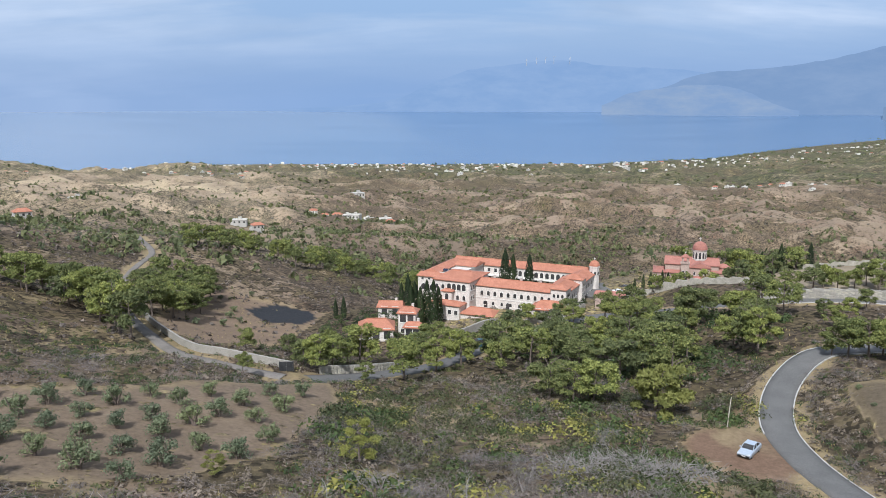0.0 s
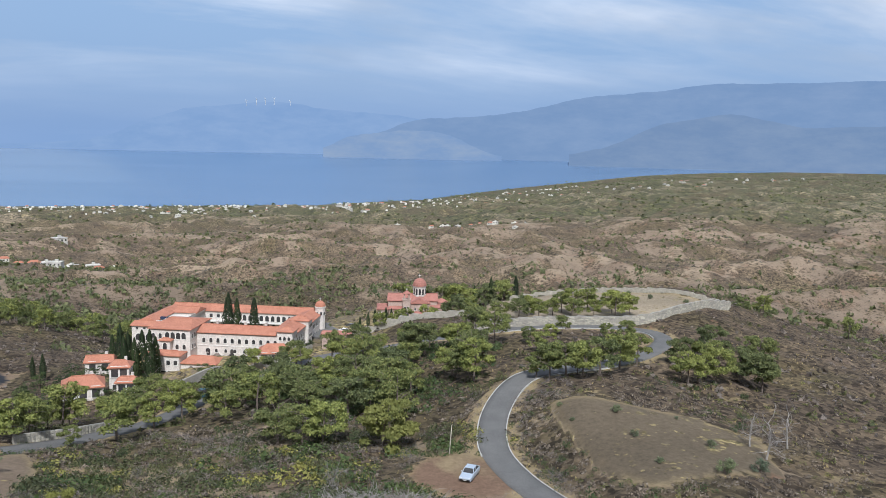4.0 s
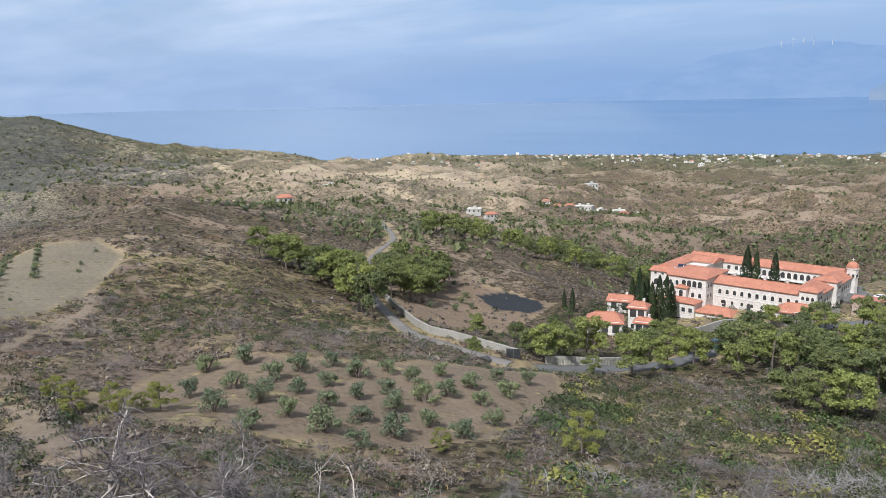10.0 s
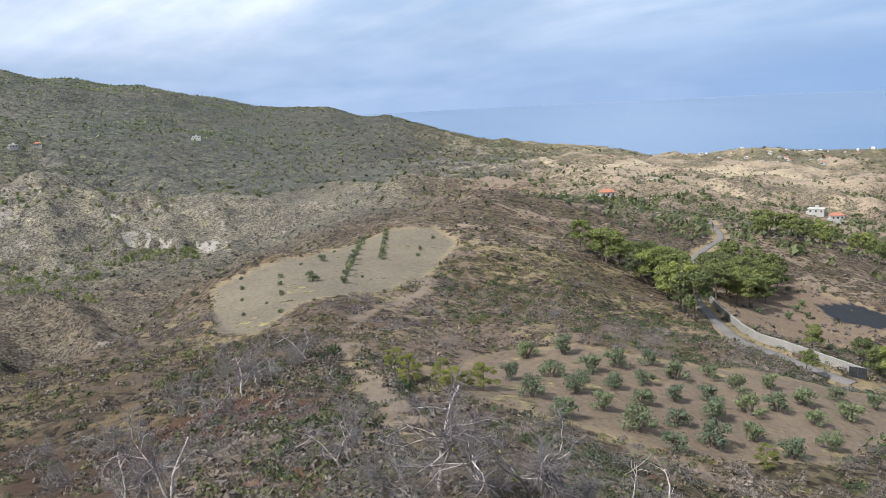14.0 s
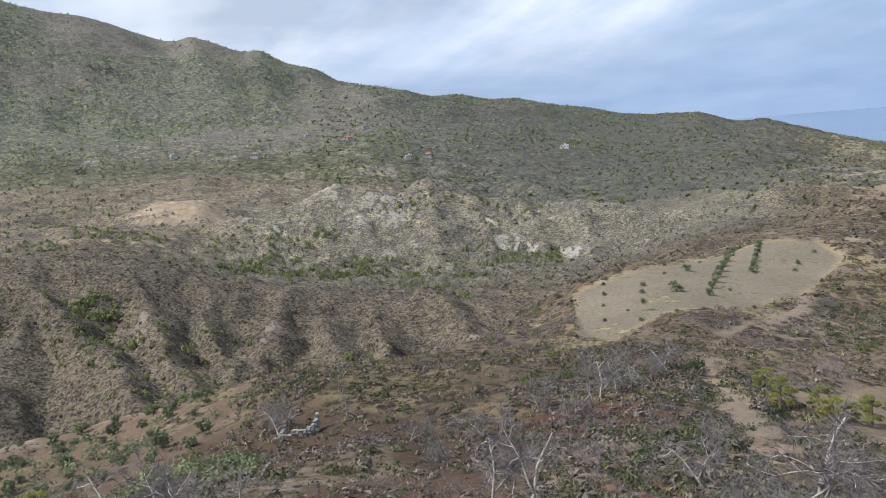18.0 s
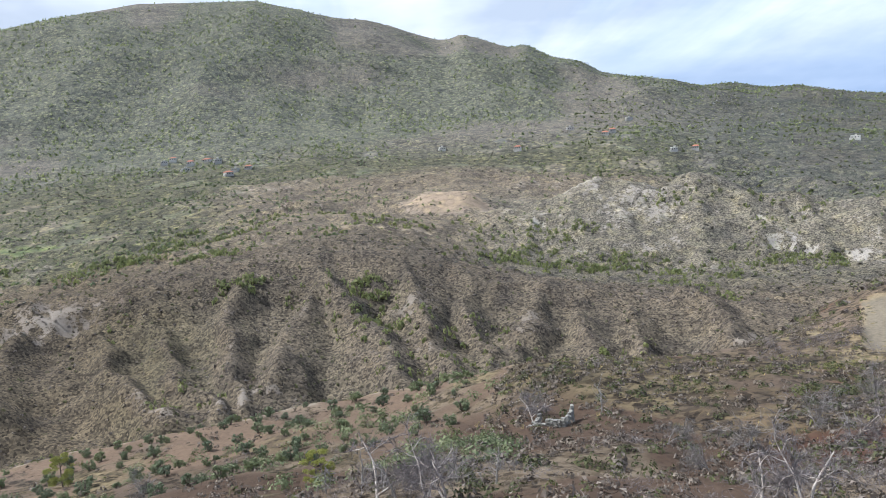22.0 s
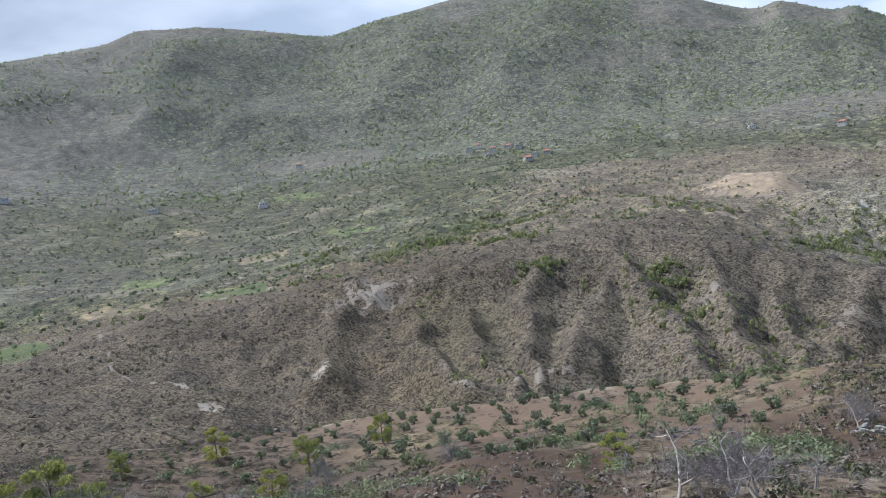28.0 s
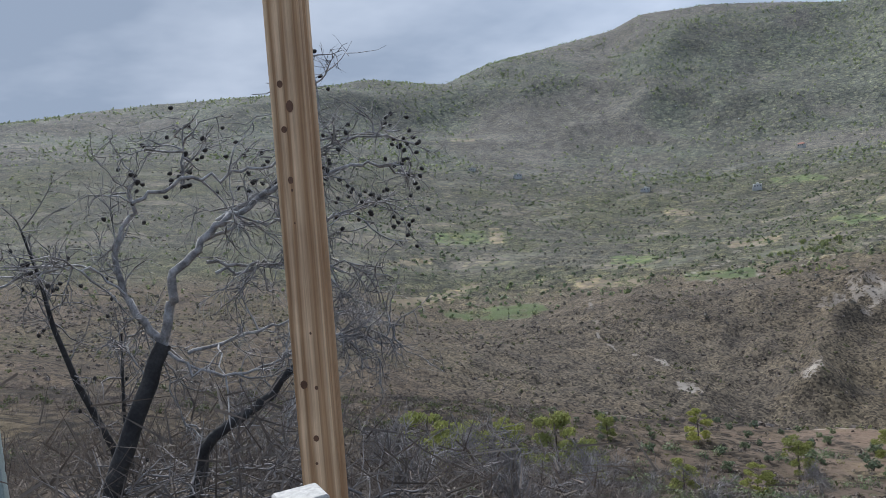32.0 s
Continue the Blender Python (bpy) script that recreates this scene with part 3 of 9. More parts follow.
WANDER, WANDER2 = (fbm(GX / 24, GY / 24, 3, 21) - 0.5) * 16, (fbm(GX / 24, GY / 24, 3, 22) - 0.5) * 16
bad = smooth(54, 62, GA) * smooth(148, 136, GA)
crest_r = np.interp(BEARINGS, [60, 70, 80, 90, 100, 110, 120, 130, 140], [400, 415, 432, 442, 455, 470, 475, 480, 470])[:, None]
band = smooth(0.56, 0.70, GR / crest_r) * smooth(0.98, 0.86, GR / crest_r)
GZ -= bad * band * 12 * (1 - 0.65 * smooth(118, 128, GA))
flank = GZ.copy()
SPURS = (
    [(113, 462, 7.1), (114.4, 425, 9.4), (115.4, 385, 11.7), (116.0, 355, 13.4)],
    [(110.7, 460, 7.5), (109.9, 415, 10.1), (108, 362, 13.1), (106.6, 328, 14.9), (105.6, 308, 16.4)],
    [(106.1, 458, 7.0), (105.5, 402, 10.7), (104.5, 345, 14.0), (103.1, 308, 16.2)],
    [(99.4, 446, 6.1), (101, 405, 9.4), (101.4, 360, 12.6), (100.6, 312, 16.0)],
    [(93.5, 444, 6.4), (95.3, 404, 9.6), (97.6, 345, 13.3), (98.5, 318, 15.3)],
    [(94.2, 436, 6.6), (92.1, 378, 11.0), (89.9, 332, 14.0), (88.9, 310, 15.8)],
    [(88.8, 442, 6.8), (87.9, 384, 10.6), (87, 350, 13.0), (85.2, 312, 15.6)],
    [(84.2, 436, 8.2), (83.9, 392, 11.2), (83.0, 350, 13.9), (82.4, 320, 15.8)],
    [(78, 428, 9.6), (79.6, 372, 12.8), (80.9, 334, 15.2)],
    [(75.6, 400, 11.6), (75.4, 372, 13.2), (75.2, 338, 15.4)],
    [(72.6, 418, 11.0), (71.6, 380, 13.0), (71.4, 345, 15.2)],
    [(68.1, 412, 11.0), (65.8, 372, 13.0), (64.3, 335, 15.0)],
    [(122.4, 474, 8.1), (119.6, 412, 11.4), (117.2, 356, 14.8), (116.0, 330, 16.8)],
    [(127.1, 478, 8.1), (126.8, 420, 11.1), (125.2, 362, 14.1), (123.4, 330, 15.8)],
    [(132.5, 476, 9.4), (131.0, 420, 12.0), (129.0, 360, 15.0)],
)
for rows in SPURS:
    heap([dip(*n) for n in rows], 0.78 if rows[0][0] < 120 else 0.5, 1.5)
# the second row of grey hills, its spurs and the knolls behind
for rows in (
    [(80.5, 640, 4.9), (77, 650, 4.4), (75.2, 655, 4.3), (73.7, 660, 3.4), (71.6, 662, 3.7), (69.3, 640, 4.8), (67.1, 655, 3.6), (65, 640, 4.6), (61, 640, 5.0), (55.2, 625, 5.7), (49.7, 615, 6.8), (44, 620, 7.5)],
    [(73.7, 658, 3.5), (74.4, 600, 6.2), (75, 545, 8.8)], [(71.4, 655, 4.0), (71.4, 600, 6.4), (71.0, 540, 9.2)],
    [(69.3, 636, 5.0), (69.2, 590, 7.0), (68.8, 545, 9.2)], [(67.1, 650, 3.8), (66.6, 600, 6.0), (66.2, 545, 9.0)],
    [(63.6, 632, 5.2), (63.0, 590, 6.9), (62.8, 548, 9.0)], [(60.4, 634, 5.2), (59.6, 590, 7.0), (59.0, 548, 9.2)],
    [(56.4, 622, 5.7), (55.8, 580, 7.8), (55.4, 540, 9.8)], [(52.4, 616, 6.5), (51.8, 575, 8.4), (51.2, 530, 10.4)],
    [(47.6, 612, 7.1), (46.8, 570, 9.0), (46.2, 530, 10.8)], [(78.6, 644, 4.8), (78.6, 600, 6.4), (79.6, 556, 8.2)],
    [(99, 560, 4.7), (93, 610, 4.1), (89.5, 650, 3.9)], [(107, 620, 4.9), (101, 640, 3.9), (95, 660, 3.2)],
):
    heap([dip(*n) for n in rows], 0.42 if len(rows) > 3 else 0.6, 2.5)
proud = GZ - flank
spur = smooth(2, 13, proud)
# rills that run down the flanks
rill = ridged((GX + 1.5 * WANDER) / 15, (GY + 1.5 * WANDER2) / 15, 3, 33)
worn_land = np.clip(bad * smooth(0.55, 0.68, GR / crest_r) + smooth(40, 50, GA) * smooth(480, 530, GR), 0, 1) * smooth(760, 660, GR) * (1 - 0.7 * smooth(112, 122, GA) * smooth(450, 500, GR))
GZ += worn_land * (rill - 0.62) * 5.5
beyond = smooth(1.0, 1.25, GR / crest_r) * smooth(1500, 900, GR) * smooth(50, 60, GA) * smooth(160, 145, GA)
GZ += beyond * smooth(560, 700, GR) * (ridged(GX / 130, GY / 130, 4, 41) - 0.55) * (30 - 18 * smooth(90, 104, GA))
# folds of the coast hills and of the mountain
coasthills = smooth(420, 600, GR) * smooth(0.97, 0.8, GR / r_sky[:, None]) * smooth(52, 42, GA) 
GZ += coasthills * (ridged(GX / 150, GY / 150, 5, 51) - 0.58) * 52
mount = smooth(50, 62, GA) * smooth(1200, 1700, GR) * smooth(0.97, 0.80, GR / r_sky[:, None])
GZ += mount * (ridged(GX / 420, GY / 420, 4, 61) - 0.72) * 90
# jagged, wooded skyline
GZ += (GA > 33) * smooth(0.93, 1.0, GR / r_sky[:, None]) * (fbm(GX / 14, GY / 14, 3, 71) - 0.5) * 9


# a bare dome beyond the spurs
domex, domey = spot(84.8, 690)
GZ += 13 * np.exp(-(((GX - domex) ** 2 + (GY - domey) ** 2) / 42**2))
# raw scarps on the ravine sides: bearing, distance, reach, drop
for sb, sd, sw, sdrop in ((61.9, 572, 14, 11), (60.3, 566, 12, 10), (57.8, 556, 10, 9), (56.9, 545, 12, 10), (63.1, 606, 9, 7), (78.0, 612, 9, 6), (110.9, 440, 15, 7), (114.2, 442, 15, 7), (88.5, 380, 11, 7)):
    cx, cy = spot(sb, sd)
    GZ -= sdrop * smooth(sw, 0.25 * sw, np.hypot(GX - cx, GY - cy) + 8 * (fbm(GX / 9, GY / 9, 3, 75) - 0.5)) * smooth(sd + 0.35 * sw, sd - 0.35 * sw, GR)


def column(bearing):
    b = (np.asarray(bearing, float) + 54) % 360 - 54
    return np.interp(b, np.append(BEARINGS, BEARINGS[0] + 360), np.arange(len(BEARINGS) + 1))


def ground(x, y):
    """Height of the land at plan places."""
    x, y = np.asarray(x, float), np.asarray(y, float)
    r = np.maximum(np.hypot(x, y), REACH[0])
    c = column(np.degrees(np.arctan2(-x, y)))
    q = np.clip(np.interp(r, REACH, np.arange(len(REACH))), 0, len(REACH) - 1.001)
    i, j = np.floor(c).astype(int), np.floor(q).astype(int)
    u, v = c - i, q - j
    i0, i1 = i % len(BEARINGS), (i + 1) % len(BEARINGS)
    return (GZ[i0, j] * (1 - u) + GZ[i1, j] * u) * (1 - v) + (GZ[i0, j + 1] * (1 - u) + GZ[i1, j + 1] * u) * v


def level(bearing, distance, inner, outer, height):
    """Cut or fill a round pad."""
    global GZ
    cx, cy = spot(bearing, distance)
    d = np.hypot(GX - cx, GY - cy)
    k = smooth(outer, inner, d)
    GZ = GZ * (1 - k) + height * k


level(-1.0, 242, 16, 36, 121.2)
level(-8.2, 256, 22, 42, 124.6)
level(-5.0, 276, 20, 34, 123.6)
level(-17.8, 290, 16, 34, 126.8)
level(5.0, 196, 8, 16, 130.0)
level(2.4, 203, 6, 12, 129.2)
level(3.8, 228, 6, 11, 126.6)
level(-22.6, 104.5, 7, 13, 145.0)

# carriageways and tracks: (bearing, distance) along the middle
MAIN_ROAD = [(-36, 80), (-32.15, 88), (-29.15, 95), (-26.75, 102), (-25.15, 109), (-24.35, 115), (-24.1, 122), (-24.25, 130), (-24.8, 138), (-25.65, 145.5), (-26.8, 151), (-29, 155), (-31.6, 160), (-34, 169), (-35.7, 183), (-36.1, 197), (-34.9, 208), (-32, 213.5), (-28, 216), (-23.5, 217.5), (-19, 221), (-15, 226), (-11.5, 229), (-8.5, 219), (-5.5, 201), (-3.1, 183.5), (0, 163), (3.9, 145), (8.2, 134), (12, 130)]
WEST_ROAD = [(12, 130), (14.8, 134), (17.0, 139), (19.4, 148), (21.2, 170), (22.3, 190), (22.8, 212), (22.6, 240), (21.6, 275), (20.6, 300), (21.1, 330), (21.6, 360)]
RIDGE_TRACK = [(41.6, 150), (42.5, 136), (44.1, 130), (45.5, 124), (47.4, 115), (48.1, 103), (47.6, 91), (46.6, 79), (45.5, 69), (44.8, 62)]


def curve_through(places, step=1.2):
    pts = np.array([spot(b, d) for b, d in places])
    ext = np.vstack([2 * pts[0] - pts[1], pts, 2 * pts[-1] - pts[-2]])
    out = []
    for a, b, c, d in zip(ext, ext[1:], ext[2:], ext[3:]):
        n = max(2, int(np.linalg.norm(c - b) / step))
        for t in np.linspace(0, 1, n, endpoint=False):
            out.append(0.5 * (2 * b + (c - a) * t + (2 * a - 5 * b + 4 * c - d) * t**2 + (3 * b - a - 3 * c + d) * t**3))
    return np.array(out + [pts[-1]])


def carve(line, half, soft, width):
    """Bed a way into the land; returns its heights."""
    global GZ
    z = settle(ground(line[:, 0], line[:, 1]), width)
    box = (GX > line[:, 0].min() - 30) & (GX < line[:, 0].max() + 30) & (GY > line[:, 1].min() - 30) & (GY < line[:, 1].max() + 30)
    px, py = GX[box], GY[box]
    best, near = np.full(len(px), 1e9), np.zeros(len(px), int)
    for k in range(0, len(line)):
        d = (px - line[k, 0]) ** 2 + (py - line[k, 1]) ** 2
        m = d < best
        best[m], near[m] = d[m], k
    k = smooth(half + soft, half, np.sqrt(best))
    GZ[box] = GZ[box] * (1 - k) + (z[near] - 0.12) * k
    return z


main_line, west_line, track_line = curve_through(MAIN_ROAD), curve_through(WEST_ROAD), curve_through(RIDGE_TRACK)
main_z = carve(main_line, 2.6, 4.0, 9)
west_z = carve(west_line, 2.2, 3.5, 9)
track_z = carve(track_line, 1.6, 2.0, 4)
# even out the ground close round the lookout, across the bearings
close = smooth(16, 9, REACH)[None, :]
turns = np.concatenate([BEARINGS[-40:] - 360, BEARINGS, BEARINGS[:40] + 360])
rounds = np.concatenate([GZ[-40:], GZ, GZ[:40]])
evened = np.empty_like(GZ)
for k, here_b in enumerate(BEARINGS):
    w = np.exp(-((turns - here_b) / 5.0) ** 2) * np.gradient(turns)
    evened[k] = w @ rounds / w.sum()
GZ = GZ * (1 - close) + evened * close
# ==== end of land shape ====

# land cover: bare soil colour, share and colour of low growth
def mix3(col, mask, value):
    return col * (1 - mask[..., None]) + np.array(value) * mask[..., None]


patch = fbm(GX / 30, GY / 30, 4, 81)
patch2 = fbm(GX / 11, GY / 11, 4, 85)
soil = mix3(np.zeros(GX.shape + (3,)) + (0.205, 0.155, 0.116), smooth(0.48, 0.60, patch), (0.300, 0.235, 0.165))
soil = mix3(soil, smooth(0.60, 0.68, patch2), (0.21, 0.120, 0.078))
share = 0.50 + 0.30 * (patch2 - 0.5) - (0.05 + 0.11 * smooth(8, 20, GA)) * smooth(300, 200, GR)
growth = mix3(np.zeros(GX.shape + (3,)) + (0.105, 0.088, 0.072), smooth(0.45, 0.6, fbm(GX / 22, GY / 22, 4, 88)), (0.096, 0.084, 0.060))
# dry grass along the road and the field edges
dry = smooth(0.5, 0.62, fbm(GX / 16, GY / 16, 3, 92)) * smooth(40, 70, GR) * smooth(260, 180, GR)
soil = mix3(soil, 0.8 * dry, (0.30, 0.24, 0.135))
# grey badlands with pale crests
soil = mix3(soil, bad * smooth(170, 230, GR), (0.235, 0.192, 0.155))
pale = 0.9 * worn_land * smooth(0.45, 0.95, spur) * smooth(0.40, 0.62, fbm(GX / 26, GY / 26, 4, 95)) * smooth(0.5, 0.72, rill)
pale = pale * (1 - 0.62 * smooth(480, 540, GR))
soil = mix3(soil, pale, (0.50, 0.445, 0.375))
growth = mix3(growth, bad * smooth(170, 230, GR), (0.124, 0.108, 0.086))
share = share - 0.35 * pale
gully = bad * band * smooth(0.30, 0.05, spur)
growth = mix3(growth, 0.35 * gully * smooth(112, 104, GA), (0.070, 0.082, 0.042))
share = share + 0.10 * gully
leeward = bad * smooth(114, 120, GA) * smooth(540, 480, GR)
growth = mix3(growth, 0.8 * leeward, (0.104, 0.092, 0.078))
ridge_pale = beyond * smooth(0.70, 0.85, ridged(GX / 130, GY / 130, 4, 41)) * smooth(0.45, 0.6, fbm(GX / 90, GY / 90, 3, 97))
soil = mix3(soil, 0.5 * ridge_pale, (0.36, 0.32, 0.26))
share = share - 0.12 * ridge_pale
mid = smooth(35, 60, GA + 16 * (fbm(GX / 70, GY / 70, 3, 161) - 0.5)) * smooth(180, 260, GR) * smooth(1350, 1000, GR) * smooth(110, 98, GA)
growth = mix3(growth, 0.75 * mid, (0.142, 0.128, 0.112))
soil = mix3(soil, 0.6 * mid, (0.29, 0.25, 0.21))
grove = smooth(8, 12, GA) * smooth(42, 36, GA) * smooth(225, 260, GR) * smooth(560, 470, GR) * smooth(0.38, 0.55, patch2)
soil = mix3(soil, 0.8 * grove, (0.32, 0.25, 0.18))
share = share - 0.2 * grove
grey = smooth(38, 46, GA) * smooth(86, 78, GA) * smooth(440, 500, GR) * smooth(820, 700, GR)
growth = mix3(growth, 0.8 * grey, (0.132, 0.130, 0.118))
soil = mix3(soil, 0.7 * grey, (0.270, 0.250, 0.220))
# farmed valley: small plots between hedges
farm = smooth(96, 106, GA) * smooth(520, 600, GR) * smooth(1250, 1050, GR) + smooth(60, 70, GA) * smooth(900, 1000, GR) * smooth(1350, 1200, GR)
farm = np.clip(farm, 0, 1)
cellx, celly = np.floor((GX + 12 * fbm(GX / 50, GY / 50, 2, 101)) / 46), np.floor((GY + 0.3 * GX) / 24)
plot = lattice(cellx.astype(np.int64), celly.astype(np.int64), 7)
soil = mix3(soil, farm * (plot > 0.945), (0.115, 0.132, 0.070))
soil = mix3(soil, farm * (plot < 0.07), (0.215, 0.175, 0.122))
share = share * (1 - 0.7 * farm * ((plot > 0.945) | (plot < 0.07)))
growth = mix3(growth, 0.8 * farm, (0.080, 0.088, 0.066))
soil = mix3(soil, 0.6 * farm, (0.150, 0.140, 0.110))
# pine woods on the mountain, the haze put into their greyer, paler colours
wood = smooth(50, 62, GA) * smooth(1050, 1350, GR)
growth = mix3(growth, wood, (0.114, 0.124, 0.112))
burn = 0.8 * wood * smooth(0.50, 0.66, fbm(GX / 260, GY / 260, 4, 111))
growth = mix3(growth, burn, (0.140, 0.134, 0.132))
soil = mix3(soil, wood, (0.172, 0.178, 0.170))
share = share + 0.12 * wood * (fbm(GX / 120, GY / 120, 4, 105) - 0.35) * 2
# scrub of the hill that runs out to the cape, haze and shade put into its blue-grey
cape = smooth(30, 36, GA) * smooth(74, 62, GA) * smooth(700, 860, GR)
growth = mix3(growth, 0.9 * cape, (0.076, 0.084, 0.084))
soil = mix3(soil, 0.85 * cape, (0.150, 0.146, 0.140))
# coast hills and plain
plain = smooth(45, 36, GA) * smooth(1100, 1700, GR)
growth = mix3(growth, plain, (0.088, 0.094, 0.066))
soil = mix3(soil, plain, (0.30, 0.25, 0.175))
share = share + 0.1 * plain
# clearings and bare ridges of the coast hills
bare = smooth(46, 38, GA) * smooth(420, 520, GR) * smooth(0.57, 0.70, 0.5 * ridged(GX / 150, GY / 150, 5, 51) + 0.5 * fbm(GX / 45, GY / 45, 5, 115))
soil = mix3(soil, 0.55 * bare, (0.225, 0.180, 0.135))
share = share - 0.28 * bare
dim = smooth(46, 38, GA) * smooth(360, 480, GR) * (1 - bare)
growth = mix3(growth, 0.7 * dim * smooth(0.4, 0.6, fbm(GX / 50, GY / 50, 4, 117)), (0.118, 0.100, 0.080))
# sunlit brightness of this sector put into the soil and growth colours
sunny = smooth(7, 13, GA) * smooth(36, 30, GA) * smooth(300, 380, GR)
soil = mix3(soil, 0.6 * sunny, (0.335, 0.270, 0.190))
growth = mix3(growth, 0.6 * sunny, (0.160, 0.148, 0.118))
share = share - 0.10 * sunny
# pale stubble plateau, some sunlit tone put into its soil colour
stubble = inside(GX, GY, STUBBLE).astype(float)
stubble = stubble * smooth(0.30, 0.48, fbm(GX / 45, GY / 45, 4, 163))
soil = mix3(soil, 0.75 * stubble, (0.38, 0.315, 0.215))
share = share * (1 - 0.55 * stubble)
# raw pale scarps; those at 110.9 and 113.9 also paint in sunlit spur faces
for sb, sd, sw in SCARS:
    cx, cy = spot(sb, sd)
    k = smooth(sw, 0.4 * sw, np.hypot(GX - cx, GY - cy) + 14 * (fbm(GX / 7, GY / 7, 4, 119) - 0.5) * sw / 14)
    k = 0.62 * k * smooth(0.30, 0.58, fbm(GX / 4, GY / 4, 4, 123))
    soil = mix3(soil, k, (0.35, 0.33, 0.295) if sd > 480 else (0.37, 0.325, 0.272))
    share = share * (1 - 0.9 * k)
k = smooth(52, 30, np.hypot(GX - domex, GY - domey) + 20 * (patch2 - 0.5)) * smooth(720, 690, GR)
soil = mix3(soil, k, (0.28, 0.218, 0.158))
share = share * (1 - 0.75 * k)
plotted = np.zeros(GX.shape, bool)
for plots, tone in ((GREEN_PLOTS, (0.118, 0.140, 0.066)), (TAN_PLOTS, (0.215, 0.172, 0.120))):
    for pl in plots:
        k = inside(GX, GY, pl) * (0.35 + 0.65 * smooth(0.34, 0.52, fbm(GX / 9, GY / 9, 3, 167)))
        plotted |= k > 0
        soil = mix3(soil, k, tone)
        growth = mix3(growth, k, (0.10, 0.13, 0.05))
        share = share * (1 - 0.75 * k)
# tilled land
for mask, tone in ((in_grove, (0.190, 0.146, 0.106)), (in_pale, (0.185, 0.158, 0.117)), (in_right, (0.128, 0.104, 0.074)), (in_patch_field, (0.215, 0.158, 0.112)), (in_platform, (0.30, 0.25, 0.18)), (in_yard, (0.19, 0.155, 0.115))):
    soil = mix3(soil, mask.astype(float), tone)
    growth = mix3(growth, mask.astype(float), (0.20, 0.18, 0.11))
    share = np.where(mask, 0.12, share)
share = np.where(in_yard, 0.35, share)
edge = smooth(0.05, 0.4, tame) * smooth(0.98, 0.7, tame) * smooth(0.3, 0.5, fbm(GX / 6, GY / 6, 3, 151))
soil = mix3(soil, 0.5 * edge, (0.36, 0.28, 0.16))


def beside(line, half):
    near = np.full(GX.shape, 1e9)
    box = (GX > line[:, 0].min() - 20) & (GX < line[:, 0].max() + 20) & (GY > line[:, 1].min() - 20) & (GY < line[:, 1].max() + 20)
    d = np.full(box.sum(), 1e9)
    for x, y in line[::2]:
        d = np.minimum(d, np.hypot(GX[box] - x, GY[box] - y))
    near[box] = d
    return smooth(half + 1.5, half, near)


verge = np.maximum(beside(main_line, 3.6), beside(west_line, 2.8)) * smooth(0.25, 0.6, fbm(GX / 4, GY / 4, 3, 131) + 0.1)
soil = mix3(soil, verge, (0.34, 0.27, 0.155))
share = share * (1 - 0.8 * verge)
worn = 0.9 * beside(track_line, 0.9) * smooth(0.36, 0.55, fbm(GX / 5, GY / 5, 4, 133))
soil = mix3(soil, worn, (0.27, 0.215, 0.16))
share = share * (1 - worn)
cx, cy = spot(-22.4, 104)
lot = smooth(9, 6.5, np.hypot(GX - cx, (GY - cy)))
soil = mix3(soil, lot, (0.195, 0.130, 0.092))
share = share * (1 - lot)
cx, cy = spot(59.2, 67)
scar = smooth(12, 7, np.hypot(GX - cx, GY - cy) + 5 * (patch2 - 0.5))
soil = mix3(soil, scar, (0.135, 0.075, 0.052))
share = share * (1 - 0.8 * scar)
slope_soil = inside(GX, GY, NEAR_GROVE).astype(float) * smooth(0.36, 0.5, patch2) * (1 - 0.45 * smooth(112, 120, GA))
soil = mix3(soil, slope_soil, (0.225, 0.160, 0.112))
share = share * (1 - 0.8 * slope_soil)
near_soil = smooth(60, 66, GA) * smooth(122, 114, GA) * smooth(16, 24, GR) * smooth(105, 88, GR) * smooth(0.40, 0.52, fbm(GX / 15, GY / 15, 4, 141))
soil = mix3(soil, near_soil, (0.150, 0.102, 0.072))
share = share * (1 - 0.55 * near_soil)
# dark brown brush, with the cloud shadow on this slope put into the colour
scorched = smooth(114, 122, GA) * smooth(176, 168, GA) * smooth(8, 14, GR) * smooth(330, 260, GR)
soil = mix3(soil, 0.75 * scorched, (0.155, 0.115, 0.085))
growth = mix3(growth, 0.75 * scorched, (0.078, 0.064, 0.052))
share = share + 0.1 * scorched
# bare banks and foot tracks: along the brink of the terraces, and up the spur across the ravine
for places, half, tone in (
    ([(120, 164), (114, 166), (108, 163), (104, 158), (98, 156), (93, 154), (89, 151), (85, 140), (81, 126)], 0.7, (0.36, 0.305, 0.235)),
    ([(131, 503), (130.7, 465), (130.6, 418), (129.6, 394), (126.7, 379), (125.6, 361), (124.9, 346), (121.8, 338), (118.6, 316), (116.4, 318)], 0.5, (0.30, 0.27, 0.23)),
    ([(123.1, 518), (121.5, 515), (119.5, 518), (118.2, 522), (116.4, 530)], 1.0, (0.33, 0.29, 0.235)),
    ([(127, 560), (125.2, 552), (123.9, 556), (122.8, 570), (121, 590)], 0.9, (0.33, 0.29, 0.235)),
    ([(138, 158), (134, 156), (130, 158), (126.5, 160)], 1.8, (0.34, 0.285, 0.215)),
    ([(93, 548), (90.8, 552), (88.2, 566), (86, 580)], 3.0, (0.29, 0.235, 0.165)),
):
    k = beside(curve_through(places, 2.0), half) * smooth(0.30, 0.46, fbm(GX / 6, GY / 6, 3, 165))
    soil = mix3(soil, k, tone)
    share = share * (1 - 0.9 * k)
cx, cy = spot(124.9, 346)
